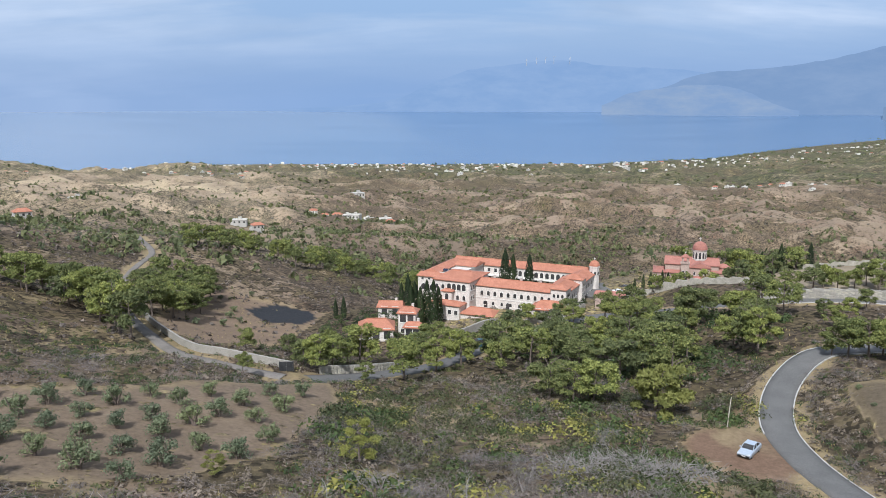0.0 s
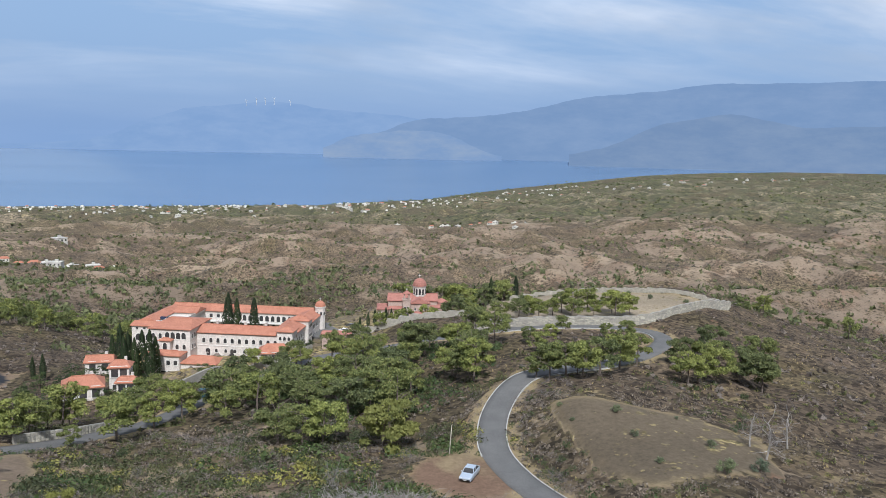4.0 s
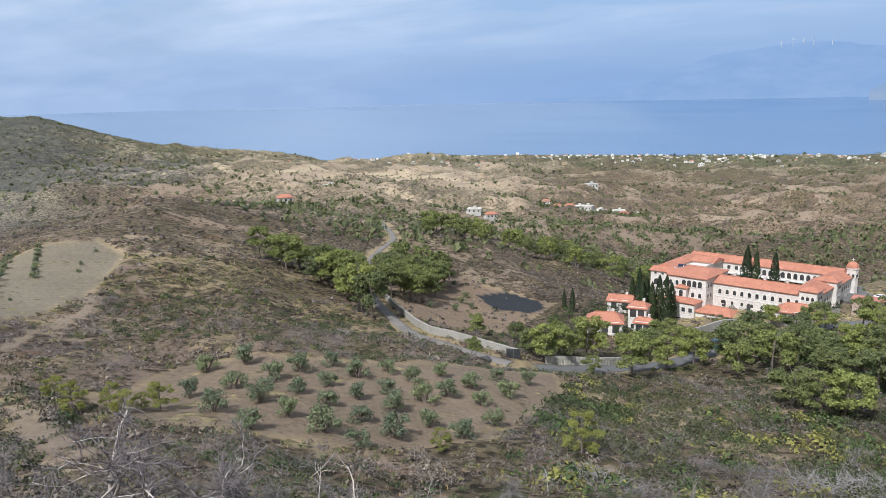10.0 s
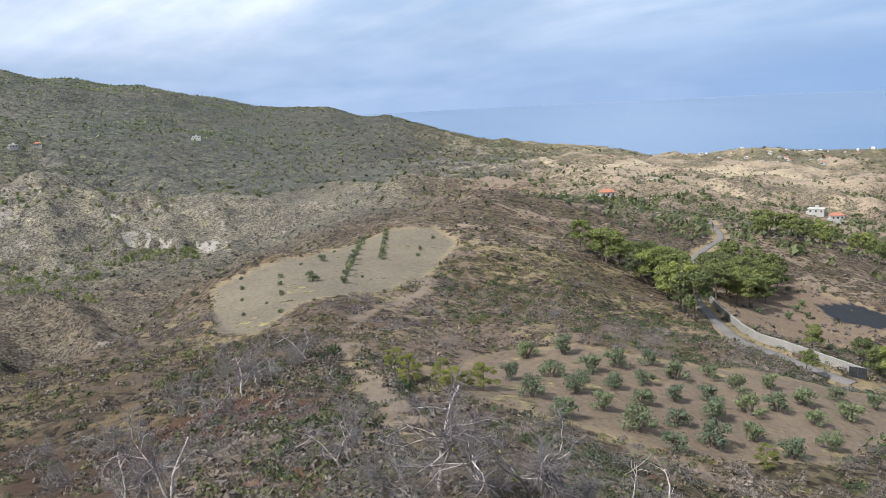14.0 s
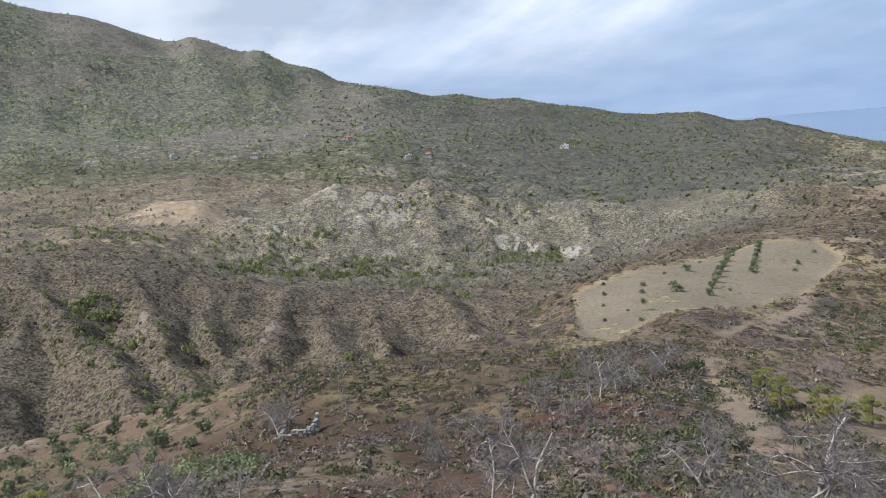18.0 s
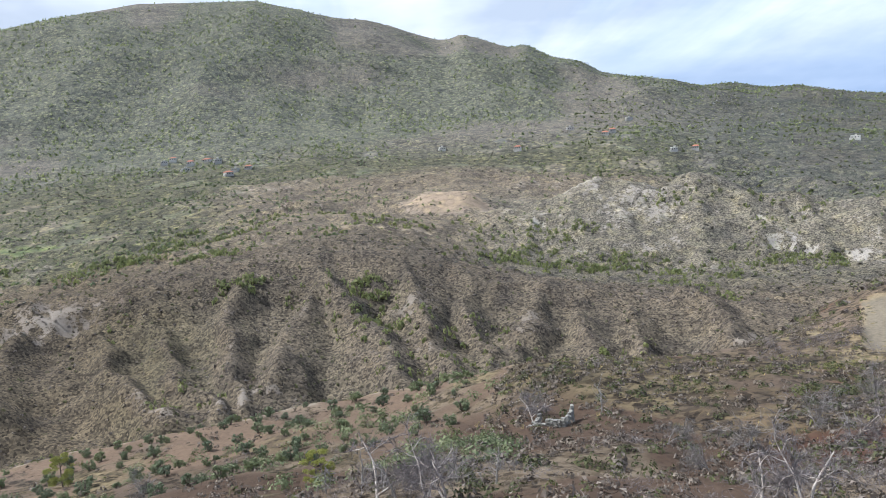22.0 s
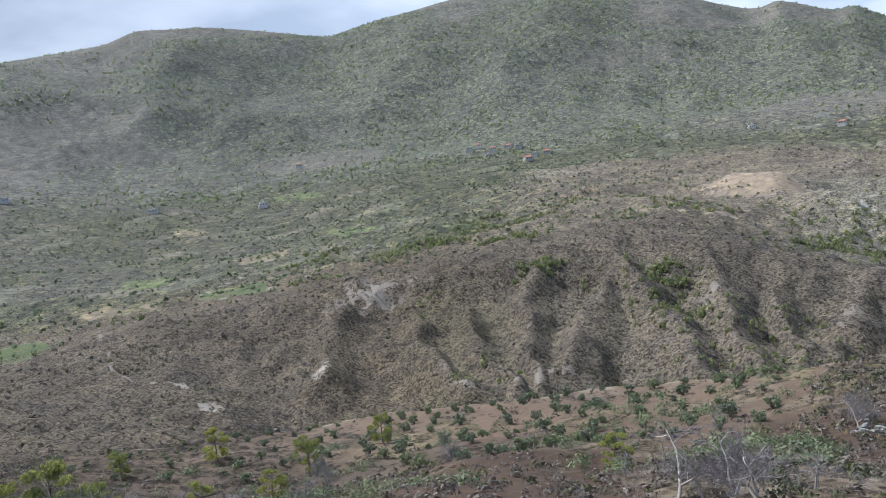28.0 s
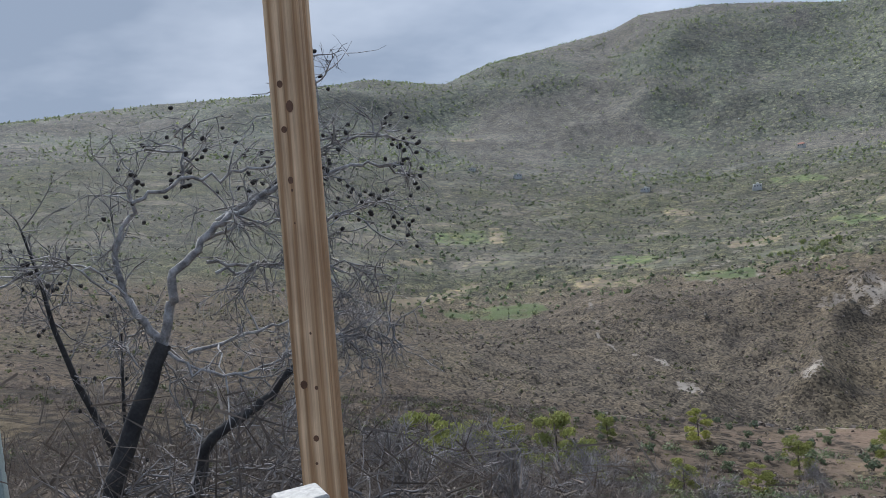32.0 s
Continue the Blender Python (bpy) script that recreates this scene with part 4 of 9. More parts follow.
k = smooth(7, 2.5, np.hypot(GX - cx, GY - cy) + 6 * (patch2 - 0.5))
soil = mix3(soil, 0.8 * k, (0.34, 0.305, 0.255))
share = share * (1 - 0.9 * k)
# near-black patch in the field
patch_mask = inside(GX, GY, DARK_PATCH).astype(float)
soil = mix3(soil, patch_mask, (0.035, 0.037, 0.042))
share = share * (1 - patch_mask)
clearing = smooth(12, 6, GA) * smooth(-26, -20, GA) * smooth(58, 66, GR) * smooth(140, 120, GR) * smooth(0.52, 0.62, fbm(GX / 10, GY / 10, 4, 169)) * (1 - tame)
soil = mix3(soil, 0.8 * clearing, (0.33, 0.262, 0.160))
share = share * (1 - 0.7 * clearing)
here = smooth(12, 6, GR)
soil = mix3(soil, here, (0.26, 0.20, 0.14))
share = share * (1 - 0.9 * here)
# burnt near slopes and ravine, darkened overall by bearing and distance
near_dark = (0.30 + 0.10 * smooth(55, 66, GA) + 0.14 * smooth(44, 54, GA) * smooth(130, 100, GR) - 0.10 * smooth(112, 120, GA) * smooth(180, 240, GR)) * smooth(620, 470, GR) * (1 - 0.45 * tame)
soil = soil * (1 - near_dark[..., None])
growth = growth * (1 - 0.85 * near_dark[..., None]) * np.array((1.05, 1.0, 0.94))
# greyer woods to the south and on the hill towards the cape
greyed = 0.62 * smooth(106, 124, GA) * smooth(520, 640, GR) + 0.6 * smooth(38, 46, GA) * smooth(68, 58, GA) * smooth(640, 900, GR)
tuft_tone = fbm(GX / 60, GY / 60, 4, 171)
growth = mix3(growth, greyed * smooth(0.62, 0.40, tuft_tone), (0.098, 0.092, 0.084))
soil = mix3(soil, greyed * (GA < 90), (0.118, 0.104, 0.090))
soil = mix3(soil, 0.8 * greyed * (GA > 100) * ~plotted, (0.128, 0.112, 0.092))
share = np.clip(share, 0, 1)
canopy = np.clip(wood * (1 - 0.7 * burn) + 0.75 * cape + 0.7 * farm + 0.7 * plain + 0.5 * beyond, 0, 1) * (1 - 0.4 * greyed)


def grid_mesh(name, x, y, z, wrap):
    nb, nr = x.shape
    co = np.stack([x, y, z], -1).reshape(-1, 3)
    i = np.arange(nb if wrap else nb - 1)[:, None]
    j = np.arange(nr - 1)[None]
    k = (i + 1) % nb
    q = np.stack([i * nr + j, i * nr + j + 1, k * nr + j + 1, k * nr + j], -1).reshape(-1, 4)
    me = bpy.data.meshes.new(name)
    me.vertices.add(len(co)); me.vertices.foreach_set("co", co.astype(np.float32).ravel())
    me.loops.add(q.size); me.loops.foreach_set("vertex_index", q.astype(np.int32).ravel())
    me.polygons.add(len(q)); me.polygons.foreach_set("loop_start", np.arange(0, q.size, 4, dtype=np.int32))
    me.update(calc_edges=True)
    me.polygons.foreach_set("use_smooth", np.ones(len(q), bool))
    return me


land = grid_mesh("ground", GX, GY, GZ, True)
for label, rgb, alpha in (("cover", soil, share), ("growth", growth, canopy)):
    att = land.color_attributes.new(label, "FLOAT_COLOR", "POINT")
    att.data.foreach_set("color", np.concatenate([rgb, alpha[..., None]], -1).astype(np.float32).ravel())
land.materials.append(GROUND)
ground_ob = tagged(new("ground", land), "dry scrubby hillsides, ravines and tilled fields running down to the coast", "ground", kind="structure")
# close the disc under the lookout
cap = bmesh.new()
ringv = [cap.verts.new((GX[i, 0], GY[i, 0], GZ[i, 0])) for i in range(0, len(BEARINGS))]
cap.faces.new(ringv)
capm = bpy.data.meshes.new("lookout_floor"); cap.to_mesh(capm); cap.free()
capm.materials.append(surface("trodden_earth", (0.26, 0.20, 0.14), (0.33, 0.26, 0.18), 0.8, 0.95, 0.3))
tagged(new("lookout_floor", capm), "trodden earth of the lookout above the slope", "ground", kind="structure")

# ---- the gulf ----
sa, sr = np.meshgrid(np.arange(-75, 62, 1.0), np.linspace(2000, 4880, 60), indexing="ij")
sx, sy = spot(sa, sr)
water = grid_mesh("water", sx, sy, sea_height(sr), False)
water.materials.append(SEA)
tagged(new("water", water), "calm blue gulf beneath a hazy sky", "sea", kind="structure")

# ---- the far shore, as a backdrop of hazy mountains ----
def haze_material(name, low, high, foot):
    """Distant land as a plain glow, the haze painted into its two colours."""
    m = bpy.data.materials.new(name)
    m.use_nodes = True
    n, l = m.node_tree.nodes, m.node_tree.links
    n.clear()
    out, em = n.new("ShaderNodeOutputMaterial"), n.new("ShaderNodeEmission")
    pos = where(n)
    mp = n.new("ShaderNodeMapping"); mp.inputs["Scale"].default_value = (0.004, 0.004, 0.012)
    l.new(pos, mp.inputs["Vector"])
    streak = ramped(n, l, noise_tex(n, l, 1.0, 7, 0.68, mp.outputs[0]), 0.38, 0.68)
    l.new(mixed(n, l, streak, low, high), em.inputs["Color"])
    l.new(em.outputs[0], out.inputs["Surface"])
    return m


def far_range(name, label, distance, crest, low, high):
    """A range of mountains: crest as (bearing, height over the shore)."""
    b = np.arange(crest[0][0], crest[-1][0] + 0.01, 0.1)
    h = np.interp(b, [c[0] for c in crest], [c[1] for c in crest])
    h = settle(h, 4) + (fbm(b * 1.7, b * 0 + 3, 4, 201) - 0.5) * 10 * np.minimum(1, h / 40)
    rows = np.linspace(0, 1, 14)
    A, S = np.meshgrid(b, rows, indexing="ij")
    foot = sea_height(np.array(distance)) - 2
    fold = (ridged(A * 0.9, S * 2.0, 3, 211) - 0.5) * 14 * np.sin(S * 3.14)
    x, y = spot(A, distance + 130 * S + fold)
    me = grid_mesh(name, x, y, foot + (h[:, None] + 2) * S ** 0.8, False)
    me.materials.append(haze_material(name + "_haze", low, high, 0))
    return tagged(new(name, me), label, "mountains", kind="structure")


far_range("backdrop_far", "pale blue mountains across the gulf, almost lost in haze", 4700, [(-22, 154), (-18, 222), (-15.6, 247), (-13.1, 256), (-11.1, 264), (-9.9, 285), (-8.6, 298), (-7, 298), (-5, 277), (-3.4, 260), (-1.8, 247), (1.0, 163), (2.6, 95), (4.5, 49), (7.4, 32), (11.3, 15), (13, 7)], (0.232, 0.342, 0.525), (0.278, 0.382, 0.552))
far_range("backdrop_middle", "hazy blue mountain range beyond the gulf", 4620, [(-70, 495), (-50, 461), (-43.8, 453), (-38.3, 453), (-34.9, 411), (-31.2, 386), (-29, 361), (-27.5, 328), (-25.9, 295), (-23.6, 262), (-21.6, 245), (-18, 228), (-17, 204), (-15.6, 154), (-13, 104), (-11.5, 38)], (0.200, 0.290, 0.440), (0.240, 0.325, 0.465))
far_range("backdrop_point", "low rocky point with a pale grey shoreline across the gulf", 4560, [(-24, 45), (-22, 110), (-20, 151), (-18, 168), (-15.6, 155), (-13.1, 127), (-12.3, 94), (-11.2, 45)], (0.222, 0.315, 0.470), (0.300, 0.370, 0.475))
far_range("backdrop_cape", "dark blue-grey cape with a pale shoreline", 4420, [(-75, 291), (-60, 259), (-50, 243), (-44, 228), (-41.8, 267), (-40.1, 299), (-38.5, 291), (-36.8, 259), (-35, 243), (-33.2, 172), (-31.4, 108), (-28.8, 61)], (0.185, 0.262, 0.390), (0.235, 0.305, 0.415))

# ---- building kit ----
def part(name, bm, mat, parent=None, label="", at=None):
    """Link a bmesh as one mesh object under a thing or a part."""
    me = bpy.data.meshes.new(name)
    bm.to_mesh(me)
    bm.free()
    return mesh_part(name, me, mat, parent, label, at)


def mesh_part(name, me, mat, parent=None, label="", at=None):
    if mat is not None and not me.materials:
        me.materials.append(mat)
    ob = new(name, me)
    ob.parent = parent
    if at is not None:
        ob.matrix_local = at
    if label:
        ob["label"] = label
    return ob


def thing(name, m, label, category, group=""):
    ob = new(name)
    ob.empty_display_size = 0.3
    ob.matrix_world = m
    return tagged(ob, label, category, group)


def box(bm, x0, x1, y0, y1, z0, z1, bevel=0.0):
    v = [bm.verts.new(p) for p in ((x0, y0, z0), (x1, y0, z0), (x1, y1, z0), (x0, y1, z0), (x0, y0, z1), (x1, y0, z1), (x1, y1, z1), (x0, y1, z1))]
    f = [bm.faces.new([v[i] for i in q]) for q in ((3, 2, 1, 0), (4, 5, 6, 7), (0, 1, 5, 4), (1, 2, 6, 5), (2, 3, 7, 6), (3, 0, 4, 7))]
    if bevel:
        e = list({e for q in f for e in q.edges})
        bmesh.ops.bevel(bm, geom=e, offset=bevel, segments=1, affect="EDGES")
    return bm


def boxes(*dims, bevel=0.0):
    bm = bmesh.new()
    for d in dims:
        box(bm, *d, bevel=bevel)
    return bm


def tube(bm, path, radii, sides=6):
    """A tapered tube along a path."""
    rings = []
    for k, p in enumerate(path):
        p = Vector(p)
        way = (Vector(path[min(k + 1, len(path) - 1)]) - Vector(path[max(k - 1, 0)])).normalized()
        a = way.orthogonal().normalized()
        b = way.cross(a)
        rings.append([bm.verts.new(p + (a * math.cos(t) + b * math.sin(t)) * radii[k]) for t in (2 * math.pi * i / sides for i in range(sides))])
    for r, s in zip(rings, rings[1:]):
        for i in range(sides):
            bm.faces.new((r[i], r[(i + 1) % sides], s[(i + 1) % sides], s[i]))
    bm.faces.new(rings[0][::-1])
    bm.faces.new(rings[-1])
    return bm


def lathe(bm, profile, sides=16, cx=0.0, cy=0.0):
    rings = [[bm.verts.new((cx + r * math.cos(2 * math.pi * i / sides), cy + r * math.sin(2 * math.pi * i / sides), z)) for i in range(sides)] for r, z in profile]
    for r, s in zip(rings, rings[1:]):
        for i in range(sides):
            bm.faces.new((r[i], r[(i + 1) % sides], s[(i + 1) % sides], s[i]))
    bm.faces.new(rings[0][::-1])
    bm.faces.new(rings[-1])
    return bm


def gable(bm, x0, x1, y0, y1, z, rise, over=0.45, hip=0.0, thick=0.18):
    """A tiled roof with its ridge along x; hip: how far the ridge stops short of the ends."""
    x0, x1, y0, y1 = x0 - over, x1 + over, y0 - over, y1 + over
    ym = (y0 + y1) / 2
    low = [bm.verts.new(p) for p in ((x0, y0, z), (x1, y0, z), (x1, y1, z), (x0, y1, z))]
    up = [bm.verts.new((p.co.x, p.co.y, z + thick)) for p in low]
    r0, r1 = bm.verts.new((x0 + hip, ym, z + thick + rise)), bm.verts.new((x1 - hip, ym, z + thick + rise))
    bm.faces.new(low[::-1])
    for i in range(4):
        j = (i + 1) % 4
        bm.faces.new((low[i], low[j], up[j], up[i]))
    bm.faces.new((up[0], up[1], r1, r0))
    bm.faces.new((up[2], up[3], r0, r1))
    bm.faces.new((up[1], up[2], r1))
    bm.faces.new((up[3], up[0], r0))
    return bm


def tri_mesh(name, verts, tris, mat, smooth_faces=False):
    me = bpy.data.meshes.new(name)
    me.vertices.add(len(verts)); me.vertices.foreach_set("co", np.asarray(verts, np.float32).ravel())
    me.loops.add(tris.size); me.loops.foreach_set("vertex_index", np.asarray(tris, np.int32).ravel())
    me.polygons.add(len(tris)); me.polygons.foreach_set("loop_start", np.arange(0, tris.size, 3, dtype=np.int32))
    me.update(calc_edges=True)
    if smooth_faces:
        me.polygons.foreach_set("use_smooth", np.ones(len(tris), bool))
    me.materials.append(mat)
    return me


def strewn(name, templates, x, y, z, size, mat, label, rng, category="shrub", flatten=1.0):
    """Many small plants as one mesh: a copy of a random template at every place."""
    pick = rng.integers(0, len(templates), len(x))
    vs, ts, base = [], [], 0
    for k, (tv, tt) in enumerate(templates):
        w = np.nonzero(pick == k)[0]
        if not len(w):
            continue
        a = rng.uniform(0, 6.283, len(w))
        s = size[w] * rng.uniform(0.75, 1.3, len(w))
        c, n = np.cos(a)[:, None], np.sin(a)[:, None]
        X = (tv[None, :, 0] * c - tv[None, :, 1] * n) * s[:, None] + x[w][:, None]
        Y = (tv[None, :, 0] * n + tv[None, :, 1] * c) * s[:, None] + y[w][:, None]
        Z = tv[None, :, 2] * s[:, None] * flatten * rng.uniform(0.8, 1.25, len(w))[:, None] + z[w][:, None]
        vs.append(np.stack([X, Y, Z], -1).reshape(-1, 3))
        ts.append((tt[None] + (base + np.arange(len(w)) * len(tv))[:, None, None]).reshape(-1, 3))
        base += len(w) * len(tv)
    me = tri_mesh(name, np.concatenate(vs), np.concatenate(ts), mat)
    return tagged(new(name, me), label, category, kind="stuff")


def leafy(rng, n, radius, height, leaf, hollow=0.55, lift=0.0, lobes=0):
    """A crown of n small three-cornered leaf sprays round an uneven body, on the unit scale."""
    if lobes:
        la, lh = rng.uniform(0, 6.283, lobes), rng.uniform(0.15, 0.95, lobes)
        lr = radius * rng.uniform(0.25, 0.75, lobes) * np.sqrt(np.maximum(0.1, 1 - (lh - 0.4) ** 2 * 1.8))
        centre = np.stack([np.cos(la) * lr, np.sin(la) * lr, lift + lh * height], -1)
        own = rng.integers(0, lobes, n)
        d = rng.normal(size=(n, 3)); d /= np.linalg.norm(d, axis=1)[:, None]
        p = centre[own] + d * (radius * rng.uniform(0.28, 0.46, lobes)[own] * rng.uniform(hollow, 1, n))[:, None] * (1, 1, 0.75)
    else:
        d = rng.normal(size=(n, 3)); d /= np.linalg.norm(d, axis=1)[:, None]
        d[:, 2] = np.abs(d[:, 2])
        p = d * rng.uniform(hollow, 1, n)[:, None] * (radius, radius, height)
        p[:, 2] += lift
    t1 = rng.normal(size=(n, 3)); t1 -= 0.8 * d * (t1 * d).sum(1)[:, None]; t1 /= np.linalg.norm(t1, axis=1)[:, None]
    t2 = np.cross(d, t1); t2 /= np.maximum(np.linalg.norm(t2, axis=1), 1e-6)[:, None]
    t2 = t2 + 0.3 * rng.normal(size=(n, 3))
    s = leaf * rng.uniform(0.6, 1.3, n)[:, None]
    v = np.stack([p + t1 * s, p - t1 * s * 0.6 + t2 * s * 0.8, p - t1 * s * 0.6 - t2 * s * 0.8], 1).reshape(-1, 3)
    return v, np.arange(3 * n).reshape(-1, 3)


def fuzzy(rng, n, long, width):
    """A rounded bush of n short sprigs all through a dome, on the unit scale."""
    d = rng.normal(size=(n, 3)); d /= np.linalg.norm(d, axis=1)[:, None]
    d[:, 2] = np.abs(d[:, 2])
    p = d * (rng.uniform(0.15, 1.0, n) ** 0.6)[:, None] * (1, 1, 0.8)
    way = d * 0.7 + rng.normal(size=(n, 3)) * 0.55
    way /= np.linalg.norm(way, axis=1)[:, None]
    side = np.cross(way, rng.normal(size=(n, 3)))
    side /= np.maximum(np.linalg.norm(side, axis=1), 1e-6)[:, None]
    l = long * rng.uniform(0.6, 1.3, n)[:, None]
    v = np.stack([p - side * width - way * l * 0.5, p + side * width - way * l * 0.5, p + way * l * 0.5], 1).reshape(-1, 3)
    v[:, 2] = np.maximum(v[:, 2], 0.0)
    return v, np.arange(3 * n).reshape(-1, 3)


def twiggy(rng, n, radius, height, width):
    """A bare bush of n thin sprigs, on the unit scale."""
    a, tilt = rng.uniform(0, 6.283, n), rng.uniform(0.1, 1.25, n)
    l = rng.uniform(0.5, 1.0, n)
    tip = np.stack([np.cos(a) * np.sin(tilt) * radius * l, np.sin(a) * np.sin(tilt) * radius * l, np.cos(tilt) * height * l + 0.02], -1)
    root = tip * rng.uniform(0.0, 0.55, n)[:, None] + rng.normal(size=(n, 3)) * 0.06 * radius
    root[:, 2] = np.abs(root[:, 2])
    side = np.stack([-np.sin(a), np.cos(a), rng.normal(size=n) * 0.3], -1) * width
    v = np.stack([root - side, root + side, tip], 1).reshape(-1, 3)
    return v, np.arange(3 * n).reshape(-1, 3)

# ---- carriageways, kerbs, stone walls ----
def strip(line, z, half, lift, crown=0.03):
    """A ribbon along a line, as a bmesh with thickness."""
    way = np.gradient(line, axis=0)
    way /= np.linalg.norm(way, axis=1)[:, None]
    side = np.stack([-way[:, 1], way[:, 0]], -1)
    bm = bmesh.new()
    rows = []
    for p, s, h in zip(line, side, z):
        rows.append([bm.verts.new((*(p + s * half * k), h + lift + crown * (1 - abs(k)) - (0.3 if abs(k) > 1 else 0))) for k in (-1.02, -1, -0.5, 0, 0.5, 1, 1.02)])
    for a, b in zip(rows, rows[1:]):
        for i in range(6):
            bm.faces.new((a[i], a[i + 1], b[i + 1], b[i]))
    for f in bm.faces:
        f.smooth = True
    return bm


def kerb_run(line, z, off, i0, i1, width=0.16, height=0.12, lift=0.0):
    way = np.gradient(line, axis=0)
    way /= np.linalg.norm(way, axis=1)[:, None]
    side = np.stack([-way[:, 1], way[:, 0]], -1)
    bm = bmesh.new()
    rows = []
    for p, s, h in zip(line[i0:i1], side[i0:i1], z[i0:i1]):
        q = [(off - width / 2, -0.25), (off - width / 2, height), (off + width / 2, height), (off + width / 2, -0.25)]
        rows.append([bm.verts.new((*(p + s * a), h + lift + b)) for a, b in q])
    for a, b in zip(rows, rows[1:]):
        for i in range(4):
            bm.faces.new((a[i], a[(i + 1) % 4], b[(i + 1) % 4], b[i]))
    bm.faces.new(rows[0]); bm.faces.new(rows[-1][::-1])
    return bm


WHITE_LINE = surface("worn_white_kerb", (0.34, 0.33, 0.31), (0.50, 0.49, 0.47), 0.8, 0.85)
road_main = tagged(part("road", strip(main_line, main_z, 2.25, 0.06), ASPHALT), "narrow worn grey asphalt road winding down the slope", "road", kind="structure")
road_west = tagged(part("road_west", strip(west_line, west_z, 1.15, 0.06), surface("pale_concrete_road", (0.14, 0.125, 0.11), (0.19, 0.17, 0.15), 0.2, 0.9, 0.2, fine=4)), "pale concrete lane between stone walls and scrub", "road", kind="structure")
for off, a, b in ((2.36, 30, 78), (-2.36, 2, 76), (2.36, 104, 150)):
    tagged(part("kerb", kerb_run(main_line, main_z, off, a, b), WHITE_LINE), "whitewashed kerb along the asphalt road", "kerb", kind="structure")

STONE = surface("pale_wall_stone", (0.27, 0.25, 0.215), (0.40, 0.375, 0.33), 0.9, 0.9, 0.5, 0.04, fine=5, per_object=0.22)
MORTAR = surface("wall_mortar", (0.25, 0.235, 0.205), (0.32, 0.30, 0.265), 0.7, 0.95, 0.3)


def wall_body(places, height, thick, step=False, drop=0.6):
    """A masonry wall along plan places, following the ground, with a stepped or sloping top."""
    line = curve_through(places, 0.8)
    z = settle(ground(line[:, 0], line[:, 1]), 4)
    way = np.gradient(line, axis=0)
    way /= np.linalg.norm(way, axis=1)[:, None]
    side = np.stack([-way[:, 1], way[:, 0]], -1)
    top = z + height
    if step:
        top = np.repeat([top[i : i + 5].max() for i in range(0, len(top), 5)], 5)[: len(top)]
    bm = bmesh.new()
    rows = []
    for p, s, h, t in zip(line, side, z, top):
        rows.append([bm.verts.new((*(p + s * a), b)) for a, b in ((-thick / 2, h - drop), (-thick / 2, t), (thick / 2, t), (thick / 2, h - drop))])
    for a, b in zip(rows, rows[1:]):
        for i in range(4):
            bm.faces.new((a[i], a[(i + 1) % 4], b[(i + 1) % 4], b[i]))
    bm.faces.new(rows[0]); bm.faces.new(rows[-1][::-1])
    return bm, line, side, z, top


stone_meshes = []
rng = np.random.default_rng(5)
for k in range(4):
    bm = bmesh.new()
    box(bm, -0.5, 0.5, -0.06, 0.06, -0.5, 0.5, bevel=0.07)
    for v in bm.verts:
        v.co.x += rng.uniform(-0.07, 0.07); v.co.z += rng.uniform(-0.07, 0.07)
    me = bpy.data.meshes.new("stone"); bm.to_mesh(me); bm.free()
    me.materials.append(STONE)
    stone_meshes.append(me)


def stone_wall(name, places, height, thick, label, stones=0, face=-1, step=False):
    """A rubble wall; its nearer stones are pieces of their own, the rest relief."""
    bm, line, side, z, top = wall_body(places, height, thick, step)
    wall = tagged(part(name, bm, MORTAR if stones else STONE), label, "wall", kind="structure")
    if stones:
        run = np.concatenate([[0], np.cumsum(np.linalg.norm(np.diff(line, axis=0), axis=1))])
        rows = max(2, int(height / 0.5))
        per = stones // rows
        for r in range(rows):
            for c in range(per):
                s = (c + 0.5 + 0.37 * (r % 3) + rng.uniform(-0.2, 0.2)) * run[-1] / per
                i = min(np.searchsorted(run, s), len(line) - 1)
                p = line[i] + side[i] * face * (thick / 2)
                ang = math.atan2(side[i][1], side[i][0]) + math.pi / 2
                m = Matrix.Translation((p[0], p[1], z[i] + height * (r + 0.5 + rng.uniform(-0.12, 0.12)) / rows)) @ Matrix.Rotation(ang, 4, "Z") @ Matrix.Diagonal((run[-1] / per * rng.uniform(0.6, 1.12), rng.uniform(0.6, 1.5), height / rows * rng.uniform(0.7, 1.05), 1))
                ob = new("stone", stone_meshes[rng.integers(4)])
                ob.parent = wall
                ob.matrix_local = m
    return wall


